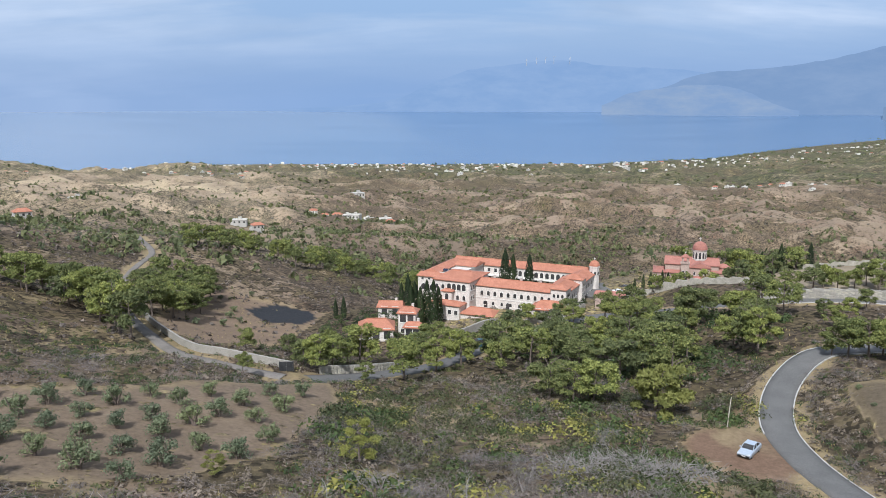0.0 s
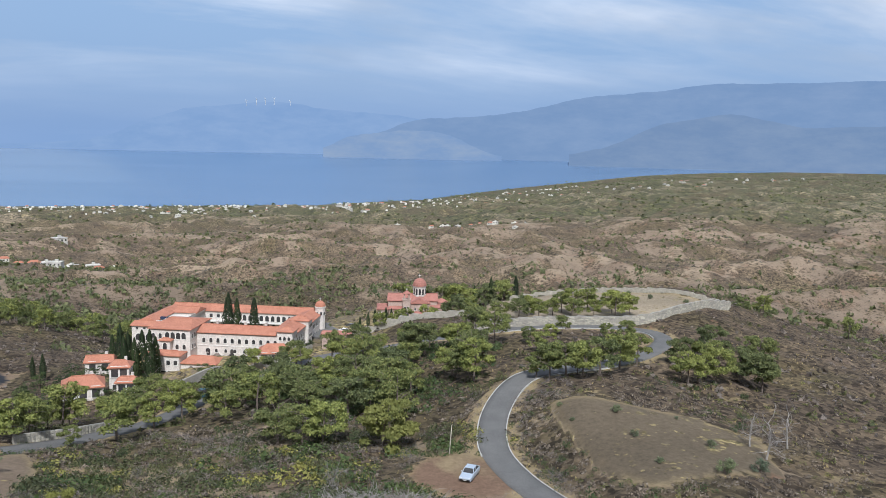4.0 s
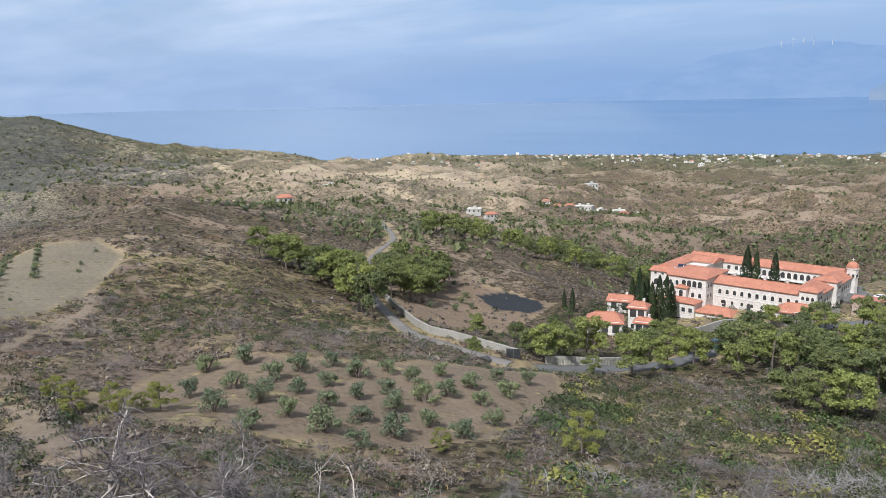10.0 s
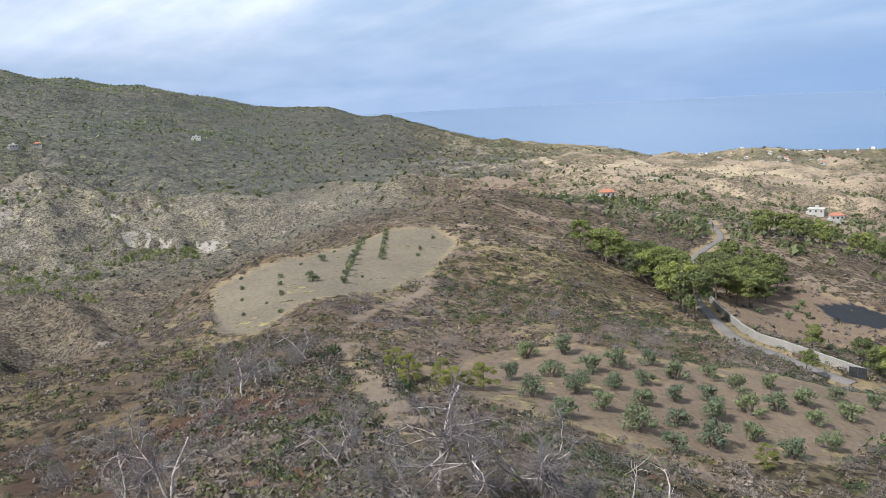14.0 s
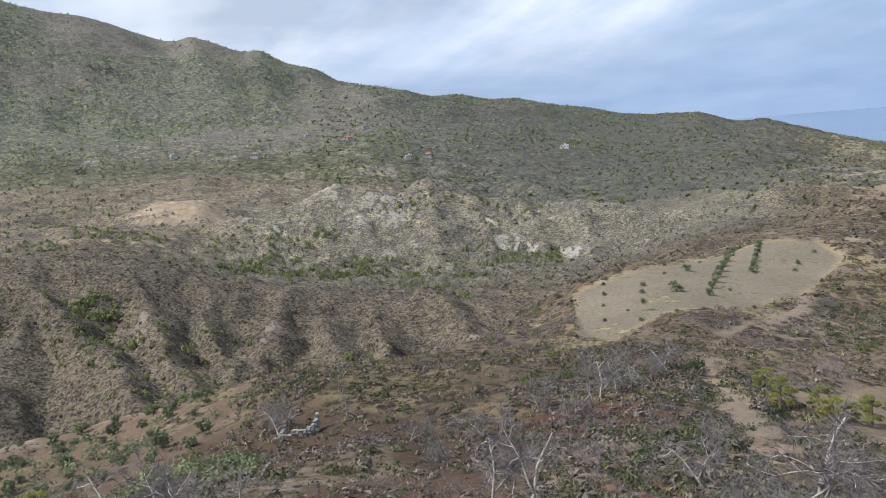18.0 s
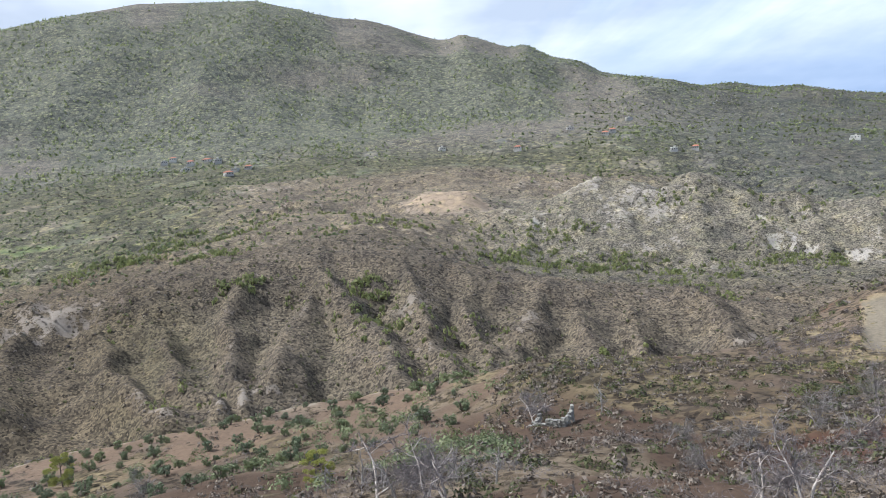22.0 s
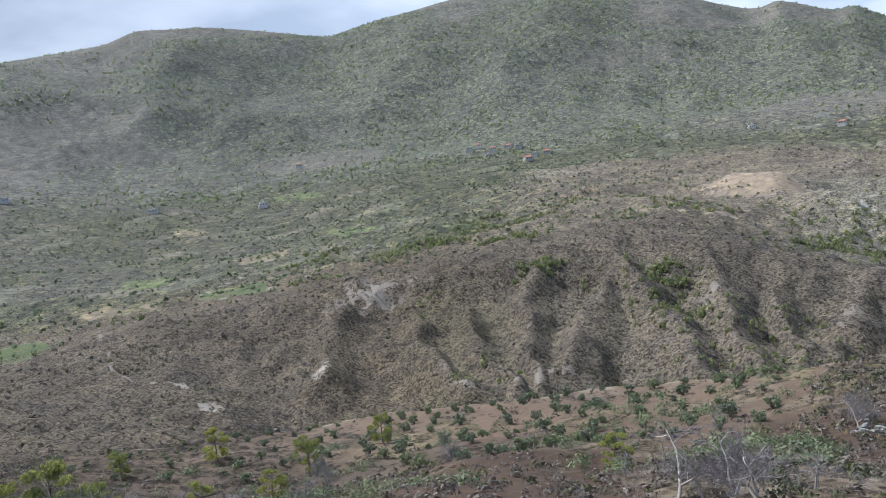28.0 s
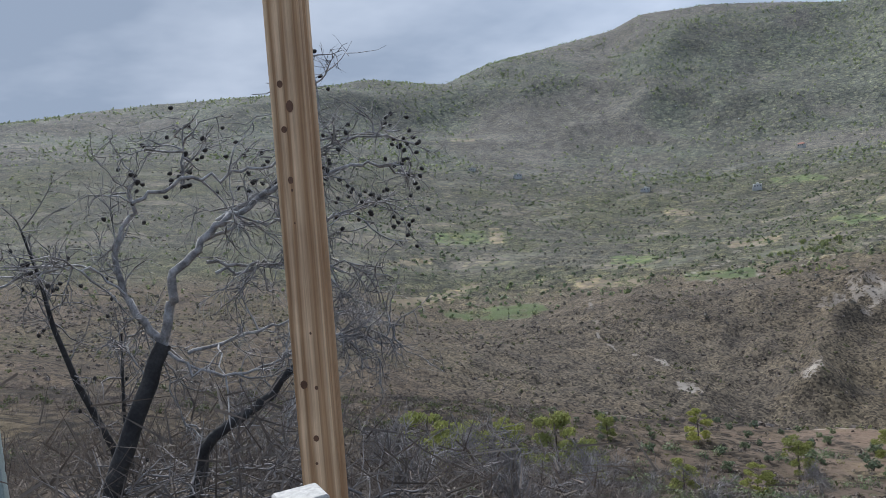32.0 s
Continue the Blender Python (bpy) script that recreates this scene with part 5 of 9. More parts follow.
WALLS = [
    ("wall_platform", [(-22.5, 221), (-26, 219), (-30, 217), (-33.5, 216), (-35.6, 220), (-37.2, 232), (-39, 246), (-40.3, 258)], 2.5, 0.6, "pale rubble stone retaining wall with stepped top beside the road", 280, -1, True),
    ("wall_platform_back", [(-40.3, 258), (-37, 264), (-33, 272), (-29, 280), (-25, 283)], 1.3, 0.4, "low pale stone boundary wall along a dry field", 0, -1, True),
    ("wall_road", [(-0.6, 194), (-2.6, 203), (-5.2, 215), (-7.2, 229), (-9.0, 238), (-10.5, 246)], 2.2, 0.5, "long pale stone wall below the monastery beside the road", 200, 1, False),
    ("wall_gate_east", [(9.3, 136), (6.5, 141), (4.1, 148), (2.4, 155)], 1.7, 0.45, "pale stone garden wall beside the lower road", 120, -1, False),
    ("wall_lane", [(11.3, 134.5), (14.3, 138.5), (16.4, 143), (18.6, 152), (20.2, 170), (21.3, 188)], 1.5, 0.4, "pale stone wall along the concrete lane", 220, -1, False),
    ("wall_church", [(-13.4, 262), (-15.2, 262), (-17.5, 258), (-20, 255), (-22.4, 252)], 1.8, 0.5, "pale stone terrace wall below the church", 0, -1, True),
]
# ---- plants ----
def foliage(name, a, b, vary=0.3, rough=0.7, glow=0.25, speckle=5.0):
    """Leaves: colour differs from spray to spray, and some light passes through."""
    m, n, l, p = material(name, rough, spec=0.2)
    r = n.new("ShaderNodeNewGeometry").outputs["Random Per Island"]
    col = mixed(n, l, r, a, b)
    o = n.new("ShaderNodeObjectInfo").outputs["Random"]
    col = mixed(n, l, 1.0, col, mixed(n, l, o, (1 - vary, 1 - vary, 1 - vary * 0.6), (1 + vary, 1 + vary * 0.8, 1.0)), "MULTIPLY")
    patchy = ramped(n, l, noise_tex(n, l, 0.09, 3, 0.6, where(n)), 0.3, 0.7)
    col = mixed(n, l, 1.0, col, mixed(n, l, patchy, (0.8, 0.82, 0.85), (1.2, 1.15, 1.05)), "MULTIPLY")
    speck = ramped(n, l, noise_tex(n, l, speckle, 3, 0.7, where(n)), 0.3, 0.7)
    col = mixed(n, l, 1.0, col, mixed(n, l, speck, (0.74, 0.74, 0.75), (1.26, 1.25, 1.22)), "MULTIPLY")
    l.new(col, p.inputs["Base Color"])
    if glow:
        t = n.new("ShaderNodeBsdfTranslucent")
        l.new(col, t.inputs["Color"])
        mx = n.new("ShaderNodeMixShader")
        mx.inputs[0].default_value = glow
        l.new(p.outputs[0], mx.inputs[1]); l.new(t.outputs[0], mx.inputs[2])
        l.new(mx.outputs[0], n["Material Output"].inputs["Surface"])
    return m


PINE = foliage("pine_needles", (0.098, 0.128, 0.051), (0.242, 0.272, 0.104), 0.34, glow=0.3)
PINE_YELLOW = foliage("young_pine_needles", (0.190, 0.210, 0.062), (0.330, 0.340, 0.110), 0.15, glow=0.45)
DARK_LEAF = foliage("dark_evergreen_leaves", (0.040, 0.066, 0.030), (0.085, 0.115, 0.048), 0.2)
OLIVE = foliage("olive_leaves", (0.105, 0.140, 0.080), (0.205, 0.235, 0.145), 0.2)
CYPRESS = foliage("cypress_leaves", (0.030, 0.050, 0.026), (0.060, 0.082, 0.040), 0.15, glow=0.1)
SHRUB = foliage("shrub_leaves", (0.062, 0.076, 0.036), (0.150, 0.156, 0.074), 0.2)
SCRUB = foliage("dry_scrub", (0.070, 0.058, 0.050), (0.235, 0.204, 0.180), 0.1, 0.9, 0.15)
GRASS = foliage("dry_grass", (0.330, 0.265, 0.130), (0.480, 0.400, 0.220), 0.1, 0.9, 0.2)
HEATH = foliage("yellow_green_heath", (0.150, 0.158, 0.055), (0.275, 0.270, 0.090), 0.2)
# far pines: haze and sunlit crowns put into a paler colour
FAR_WOOD = foliage("haze_paled_pines", (0.120, 0.150, 0.090), (0.300, 0.335, 0.170), 0.1, glow=0.4)
GULLY_PINE = foliage("bright_young_pines", (0.135, 0.162, 0.068), (0.255, 0.280, 0.115), 0.15, glow=0.45)
COAST_TREE = foliage("distant_coast_trees", (0.072, 0.092, 0.045), (0.168, 0.182, 0.088), 0.1, glow=0.2)
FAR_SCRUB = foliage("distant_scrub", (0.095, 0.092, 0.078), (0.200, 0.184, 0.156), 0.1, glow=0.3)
BARK = surface("pine_bark", (0.11, 0.085, 0.070), (0.19, 0.155, 0.130), 3.0, 0.95, 0.4)
DEAD_WOOD = surface("bleached_dead_wood", (0.25, 0.228, 0.21), (0.40, 0.372, 0.345), 2.0, 0.9, 0.3)
BURNT = surface("scorched_bark", (0.022, 0.020, 0.019), (0.075, 0.068, 0.062), 3.0, 0.9, 0.5)

rng = np.random.default_rng(11)


def joined(*sets):
    vs, ts, base = [], [], 0
    for v, t in sets:
        vs.append(v); ts.append(t + base); base += len(v)
    return np.concatenate(vs), np.concatenate(ts)


def pine(name, height, width, sprays, needles, seed, stem=0.32, coarse=1.0):
    """An Aleppo pine: leaning trunk, some limbs, a crown of several lobes. Returns its meshes."""
    r = np.random.default_rng(seed)
    lean = r.uniform(-0.08, 0.08, 2) * height
    bm = bmesh.new()
    path = [(lean[0] * t * t + 0.1 * math.sin(5 * t + seed), lean[1] * t * t, height * 0.88 * t - 0.6 * (t == 0)) for t in (0, 0.2, 0.4, 0.6, 0.8, 1.0)]
    tube(bm, path, [0.026 * height, 0.021 * height, 0.018 * height, 0.014 * height, 0.009 * height, 0.003 * height], 6)
    for k in range(7):
        t = r.uniform(stem, 0.9)
        a = r.uniform(0, 6.283)
        root = Vector((lean[0] * t * t, lean[1] * t * t, height * 0.88 * t))
        tip = root + Vector((math.cos(a), math.sin(a), r.uniform(0.2, 0.7))) * width * 0.42
        tube(bm, [root, root.lerp(tip, 0.5) + Vector((0, 0, 0.15)), tip], [0.009 * height, 0.006 * height, 0.002 * height], 4)
    trunk = bpy.data.meshes.new("trunk"); bm.to_mesh(trunk); bm.free()
    trunk.materials.append(BARK)
    lobes = 26
    body = height * (1 - stem)
    la, lh = r.uniform(0, 6.283, lobes), r.uniform(0.05, 0.95, lobes)
    lq = width * 0.5 * np.sqrt(np.maximum(0.12, 1 - (1.55 * (lh - 0.38)) ** 2)) * np.sqrt(r.uniform(0.12, 0.85, lobes))
    centre = np.stack([np.cos(la) * lq + lean[0] * 0.6, np.sin(la) * lq + lean[1] * 0.6, height * stem + lh * body * 0.92], -1)
    size = width * r.uniform(0.085, 0.165, lobes)
    own = r.choice(lobes, sprays, p=size**2 / (size**2).sum())
    d = r.normal(size=(sprays, 3)); d /= np.linalg.norm(d, axis=1)[:, None]
    d[:, 2] = np.where(r.uniform(0, 1, sprays) < 0.6, np.abs(d[:, 2]), d[:, 2])
    p = centre[own] + d * (size[own] * r.uniform(0.45, 1.0, sprays))[:, None] * (1.15, 1.15, 0.62)
    way = np.cross(d, r.normal(size=(sprays, 3)))
    way = way / np.maximum(np.linalg.norm(way, axis=1), 1e-6)[:, None] + 0.45 * d + (0, 0, 0.25)
    way *= (0.058 * width * coarse * r.uniform(0.6, 1.2, sprays) / np.linalg.norm(way, axis=1))[:, None]
    side = np.cross(way, d + 0.25 * r.normal(size=(sprays, 3)))
    side *= (0.024 * width * coarse / np.maximum(np.linalg.norm(side, axis=1), 1e-6))[:, None]
    v = np.stack([p + way, p - side, p + side], 1).reshape(-1, 3)
    t = np.arange(3 * sprays).reshape(-1, 3)
    return trunk, tri_mesh("crown", v, t, needles)


def tree(name, meshes, x, y, size, label, category, group="", turn=None, sink=0.15):
    z = float(ground(x, y)) - sink
    t = thing(name, Matrix.Translation((x, y, z)) @ Matrix.Rotation(turn if turn is not None else rng.uniform(0, 6.283), 4, "Z") @ Matrix.Diagonal((size * rng.uniform(0.92, 1.1), size * rng.uniform(0.92, 1.1), size, 1)), label, category, group)
    for nm, me in zip(("trunk", "crown"), meshes):
        ob = new(nm, me)
        ob.parent = t
    return t


PINES = [pine("pine", 9.0, 8.2, 2800, PINE, 100 + k, 0.31) for k in range(6)]
FAR_PINES = [pine("pine", 9.0, 7.8, 800, PINE, 160 + k, 0.25, 1.7) for k in range(4)]
LOW_PINES = [pine("pine", 6.0, 5.6, 900, DARK_LEAF, 120 + k, 0.08) for k in range(3)]


BIG_YELLOW = pine("pine", 8.0, 9.0, 3600, PINE_YELLOW, 150, 0.08)
YELLOW_PINES = [pine("pine", 4.8, 3.9, 3600, PINE_YELLOW, 140 + k, 0.1, 0.8) for k in range(3)]


def thicket(outline, count, sizes, gap, seed, avoid=()):
    """Places inside an outline, kept apart from each other and from roads."""
    r = np.random.default_rng(seed)
    ringp = ring(*outline)
    xs, ys = [p[0] for p in ringp], [p[1] for p in ringp]
    out = []
    for _ in range(count * 60):
        x, y = r.uniform(min(xs), max(xs)), r.uniform(min(ys), max(ys))
        if not inside(np.array(x), np.array(y), ringp):
            continue
        if any((x - a) ** 2 + (y - b) ** 2 < gap**2 for a, b, _ in out):
            continue
        if min(np.min((main_line[:, 0] - x) ** 2 + (main_line[:, 1] - y) ** 2), np.min((west_line[:, 0] - x) ** 2 + (west_line[:, 1] - y) ** 2)) < 22:
            continue
        if any((x - a) ** 2 + (y - b) ** 2 < c**2 for a, b, c in avoid):
            continue
        out.append((x, y, r.uniform(*sizes)))
        if len(out) == count:
            break
    return out


BUILT = [(*spot(b, d), c) for b, d, c in ((5, 196, 9), (2.3, 203, 8), (-8.1, 244, 10), (-12.3, 250, 6), (-3.1, 183, 7), (-1, 243, 14), (-4, 245, 10), (-7, 240, 8), (-17.8, 288, 15), (-12.5, 266, 14))]
BELT = [(3.5, 186), (0.5, 176), (-3, 168), (-6, 150), (-10, 138), (-15, 134), (-19, 140), (-22, 148), (-24.0, 164), (-24.5, 185), (-24, 203), (-22, 209), (-15, 216), (-11, 222), (-8, 210), (-5.8, 192), (-3.5, 176), (0, 190)]
for places, kinds, label in (
    (thicket(BELT, 50, (0.65, 1.15), 5.8, 1, BUILT), PINES, "spreading green pine on the slope below the monastery"),
    (thicket([(8, 175), (3, 168), (0.2, 178), (-1, 196), (0.8, 190), (7.6, 190), (9, 195)], 8, (0.4, 0.6), 6.0, 2, BUILT + [(*spot(5, 184), 11), (*spot(2.4, 188), 9)]), PINES, "green pine beside the red-roofed houses"),
    (thicket([(24, 186), (22, 178), (18.2, 212), (15.8, 242), (17.5, 262), (20.5, 250), (22, 222)], 24, (0.85, 1.1), 5.0, 3, BUILT), PINES, "dense green pine of a small wood beside the lane"),
    (thicket([(25.6, 196), (24.8, 178), (22.6, 160), (20.8, 158), (21.5, 180), (23.6, 205)], 15, (0.95, 1.25), 4.6, 23, BUILT), PINES, "tall green pine of a small wood beside the lane"),
    (thicket([(-25.5, 160), (-28, 162), (-31, 167), (-33.5, 178), (-34, 195), (-32, 204), (-28, 207), (-25, 205)], 6, (0.45, 0.65), 6.0, 24, BUILT), PINES, "green pine on the knoll inside the road bend"),
    (thicket([(31.5, 200), (29, 190), (26, 186), (25, 200), (28, 214), (31, 214)], 9, (0.8, 1.05), 4.5, 4, BUILT), PINES, "green pine standing on the scrub slope"),
    (thicket([(20.5, 158), (19, 140), (16.5, 131), (13.6, 128), (13.4, 131), (16, 136), (18, 145)], 8, (0.55, 0.8), 4.0, 5), PINES, "pine leaning over the lane"),
    (thicket([(19, 310), (12, 325), (6, 340), (1, 345), (-2, 350), (0, 385), (8, 400), (15, 370), (19, 340)], 46, (0.8, 1.1), 6.5, 6), PINES, "green pine along the ravine behind the fields"),
    (thicket([(-12.2, 268), (-14.5, 262), (-18, 262), (-22.5, 258), (-23, 280), (-21, 272), (-17, 268), (-14, 278)], 13, (0.5, 0.85), 4.5, 7, BUILT), PINES, "green pine round the church"),
    (thicket([(-13, 300), (-16, 312), (-22, 312), (-26, 296), (-23.5, 290), (-19, 306), (-14.5, 306)], 14, (0.8, 1.1), 5.0, 8, BUILT), PINES, "green pine behind the church"),
    (thicket([(-24, 226), (-30, 222), (-34, 224), (-33, 236), (-28, 240), (-24.5, 240)], 14, (0.65, 0.95), 5.0, 9), PINES, "umbrella-shaped pine on the walled terrace"),
    (thicket([(-37, 150), (-40, 150), (-44, 165), (-43, 190), (-38.5, 185), (-37, 170)], 9, (0.7, 1.0), 5.0, 10), PINES, "pine on the slope beyond the road bend"),
    (thicket([(-34, 320), (-46, 330), (-48, 300), (-42, 285), (-36, 300)], 8, (0.6, 0.9), 6.0, 12), PINES, "lone pine on the scrub hill"),
):
    for x, y, s in places:
        kinds = PINES if x * x + y * y < 240**2 else FAR_PINES
        tree("pine", kinds[rng.integers(len(kinds))], x, y, s, label, "tree", "pines")

for b, d, s, k in ((6.5, 79, 1.05, 0), (40.3, 80, 0.62, 1), (39.2, 82, 0.5, 2), (38.0, 82, 0.78, 2), (41.2, 81, 0.66, 0), (17.4, 73, 0.55, 2), (44.6, 88, 0.6, 1), (43.6, 80, 0.72, 0), (113.4, 128, 1.15, 0), (119.0, 112, 1.2, 1), (127, 92, 1.0, 2), (131.5, 118, 0.9, 1), (133.5, 86, 1.05, 0), (141.5, 70, 1.05, 2), (97, 74, 0.8, 1), (122, 96, 0.9, 2), (-15.9, 122, 2.4, 0), (143, 60, 1.2, 1), (136.5, 58, 1.3, 0), (147, 40, 1.0, 2), (139, 82, 1.1, 1), (125.2, 126, 1.2, 0)):
    x, y = spot(b, d)
    tree("young_pine", YELLOW_PINES[k] if s < 2 else BIG_YELLOW, x, y, s if s < 2 else 1.08, "bright yellow-green young pine on the burnt slope" if s < 2 else "large yellow-green pine above the road", "tree", "young pines")


for b, d, s in ((-28.2, 147, 0.85), (-29.4, 146, 0.9), (-30.6, 146, 0.8), (-31.8, 149, 0.85), (-33.2, 156, 0.9), (-34.4, 163, 0.8), (-30.2, 150, 0.75), (-27.2, 149.5, 0.6)):
    x, y = spot(b, d)
    tree("pine", PINES[rng.integers(6)], x, y, s, "spreading green pine at the edge of the road", "tree", "pines")
for b, d, s in ((14.9, 133, 0.42), (10.5, 141, 0.62), (9.3, 138, 0.85), (8.3, 139, 0.8), (6.3, 150, 0.95), (3.0, 146, 0.95), (0.5, 158, 0.85), (-1.4, 160, 0.9), (-8.1, 131, 0.9), (-9.9, 127, 0.85), (-11.4, 124, 0.9), (5.9, 134, 0.4), (-4.4, 150, 0.8)):
    x, y = spot(b, d)
    near = min(float(np.hypot(line[:, 0] - x, line[:, 1] - y).min()) for line in (main_line, west_line))
    if near < 3.2:
        x, y = spot(b, d - 5.0)
    tree("pine", PINES[rng.integers(6)], x, y, s, "tall green pine beside the lane below the guest houses", "tree", "pines")


def olive(seed, sprays=300, leaf=0.19):
    r = np.random.default_rng(seed)
    bm = bmesh.new()
    for k in range(3):
        a = k * 2.1 + r.uniform(-0.4, 0.4)
        tube(bm, [(0.05 * math.cos(a), 0.05 * math.sin(a), -0.3), (0.12 * math.cos(a), 0.12 * math.sin(a), 0.4), (0.5 * math.cos(a), 0.5 * math.sin(a), 1.2), (0.7 * math.cos(a), 0.7 * math.sin(a), 1.7)], [0.13, 0.10, 0.06, 0.02], 5)
    trunk = bpy.data.meshes.new("trunk"); bm.to_mesh(trunk); bm.free()
    trunk.materials.append(BARK)
    v, t = leafy(r, sprays, 1.35, 1.35, leaf, 0.25, 0.35, lobes=16)
    return trunk, tri_mesh("crown", v, t, OLIVE)


OLIVES = [olive(300 + k, 1150, 0.085) for k in range(5)]
FAR_OLIVES = [olive(320 + k, 460, 0.135) for k in range(4)]
GROVE_ROWS = [(34.5, 101), (31.8, 102), (29.9, 94), (27.9, 98), (25.6, 102), (23.6, 98), (21.3, 102), (19.4, 99), (17.3, 104), (15, 101), (13.1, 109), (10.6, 111), (35.9, 89), (32.7, 91), (30.9, 85), (28.2, 89), (25.9, 93), (23.7, 89), (21.5, 93), (18.5, 91), (16.8, 95), (14.1, 94), (12.1, 101), (34.3, 81), (29, 80), (26.1, 85), (23.6, 81), (20.9, 86), (18.2, 82), (13.2, 86), (31.8, 75), (26.4, 76), (21, 77), (23.6, 72), (15.6, 79)]
for b, d in GROVE_ROWS:
    x, y = spot(b, d)
    tree("olive_tree", OLIVES[rng.integers(5)], x, y, 1.4 * rng.uniform(0.78, 1.12), "round grey-green olive tree in a tilled brown field", "tree", "olives in the brown field")
ROAD_OLIVES = [(-29, 126, 0.5), (-30, 120, 0.4), (-33.2, 123, 0.8), (-34.6, 115, 0.65), (-37.4, 126, 0.35), (-39.9, 116, 0.75), (-36.5, 106, 0.6), (-41.4, 128, 0.4), (-41, 106, 1.2), (-43.2, 111, 1.1)]
for b, d, s in ROAD_OLIVES:
    x, y = spot(b, d)
    tree("olive_tree", OLIVES[rng.integers(5)], x, y, s, "small olive tree in the bare field by the road", "tree", "olives by the road")
# two close rows and scattered young trees in the pale field
row_a = [(44.5 + 0.08 * k, 198 - 4.6 * k) for k in range(7)]
row_b = [(46.2 + 0.21 * k, 197 - 6.6 * k) for k in range(9)]
for b, d in row_a + row_b:
    x, y = spot(b, d)
    tree("olive_tree", OLIVES[rng.integers(5)], x, y, rng.uniform(0.75, 1.0), "grey-green olive tree in a close row on the pale field", "tree", "olive rows on the pale field")
for b, d, s in ((49.3, 167, 0.9), (50.1, 146, 1.0), (50.3, 150, 0.8), (52.4, 152, 0.6), (52.5, 146, 0.55), (52.5, 138, 0.6), (52.7, 126, 0.5), (55.2, 160, 0.45), (55.2, 150, 0.5), (55.3, 141, 0.4), (55.3, 130, 0.4), (48.4, 186, 0.4), (42.1, 178, 0.6), (42.3, 172, 0.5), (41.1, 190, 0.5), (50.9, 162, 0.4), (50.2, 128, 0.4), (53.6, 134, 0.3), (46.5, 150, 0.4)):
    x, y = spot(b, d)
    tree("olive_tree", OLIVES[rng.integers(5)], x, y, s, "young olive tree on the pale tilled field", "tree", "young olives on the pale field")
for x, y, s in thicket([(83, 126), (88, 146), (97, 152), (105, 154), (113, 152), (116, 120), (108, 88), (98, 80), (87, 92)], 120, (0.55, 1.15), 5.0, 21):
    tree("olive_tree", FAR_OLIVES[rng.integers(4)], x, y, s, "olive tree on the reddish near slope", "tree", "olives on the near slope")
for x, y, s in thicket([(116, 156), (124, 156), (131, 148), (136, 136), (134, 116), (124, 108), (117, 112)], 34, (0.4, 0.9), 6.0, 26):
    tree("olive_tree", FAR_OLIVES[rng.integers(4)], x, y, s, "small olive tree on the brown terraces above the ravine", "tree", "olives on the terraces")
for x, y, s in thicket([(22.5, 270), (27, 265), (33, 300), (31, 420), (24, 440), (17, 400), (16, 330), (19, 300)], 110, (0.8, 1.3), 6.5, 22):
    tree("olive_tree", FAR_OLIVES[rng.integers(4)], x, y, s, "olive tree of the groves beyond the lane", "tree", "olives beyond the lane")
for b, d, s in ((15.6, 222, 1.2), (14.9, 216, 1.0), (15.3, 232, 1.1), (16.1, 205, 1.2), (16.2, 245, 0.9), (14.0, 254, 1.0), (18.0, 200, 1.0), (-37.5, 250, 0.9), (-33.5, 262, 1.1), (-35, 256, 0.9), (-31, 255, 1.3), (-30, 262, 1.2), (-31.6, 245, 1.1)):
    x, y = spot(b, d)
    tree("olive_tree", OLIVES[rng.integers(5)], x, y, s, "olive tree standing on bare ground", "tree")
# dark trees in a row across the stubble
for k in range(14):
    x, y = spot(26.7 - 0.25 * k, 716 + 1.1 * k)
    tree("olive_tree", FAR_OLIVES[rng.integers(4)], x, y, rng.uniform(0.9, 1.3), "small dark olive tree in a row across pale stubble", "tree", "olives in the stubble")


def cypress(seed):
    r = np.random.default_rng(seed)
    bm = tube(bmesh.new(), [(0, 0, -0.4), (0, 0, 1.2), (0, 0, 9.5)], [0.18, 0.15, 0.03], 6)
    trunk = bpy.data.meshes.new("trunk"); bm.to_mesh(trunk); bm.free()
    trunk.materials.append(BARK)
    n = 900
    h = r.uniform(0, 1, n)
    prof = 1.55 * np.sin(np.clip(h * 0.95 + 0.06, 0, 1) * math.pi) ** 0.55 * (1 - 0.55 * h)
    a = r.uniform(0, 6.283, n)
    rad = prof * r.uniform(0.75, 1.05, n) * (1 + 0.12 * np.sin(a * 3 + h * 9))
    p = np.stack([np.cos(a) * rad, np.sin(a) * rad, 0.5 + h * 9.8], -1)
    up = np.stack([np.cos(a) * 0.25, np.sin(a) * 0.25, np.full(n, 1.0)], -1) * r.uniform(0.35, 0.6, n)[:, None]
    side = np.stack([-np.sin(a), np.cos(a), np.zeros(n)], -1) * r.uniform(0.12, 0.24, n)[:, None]
    v = np.stack([p + up, p - side, p + side], 1).reshape(-1, 3)
    return trunk, tri_mesh("crown", v, np.arange(3 * n).reshape(-1, 3), CYPRESS)


CYPRESSES = [cypress(400 + k) for k in range(3)]
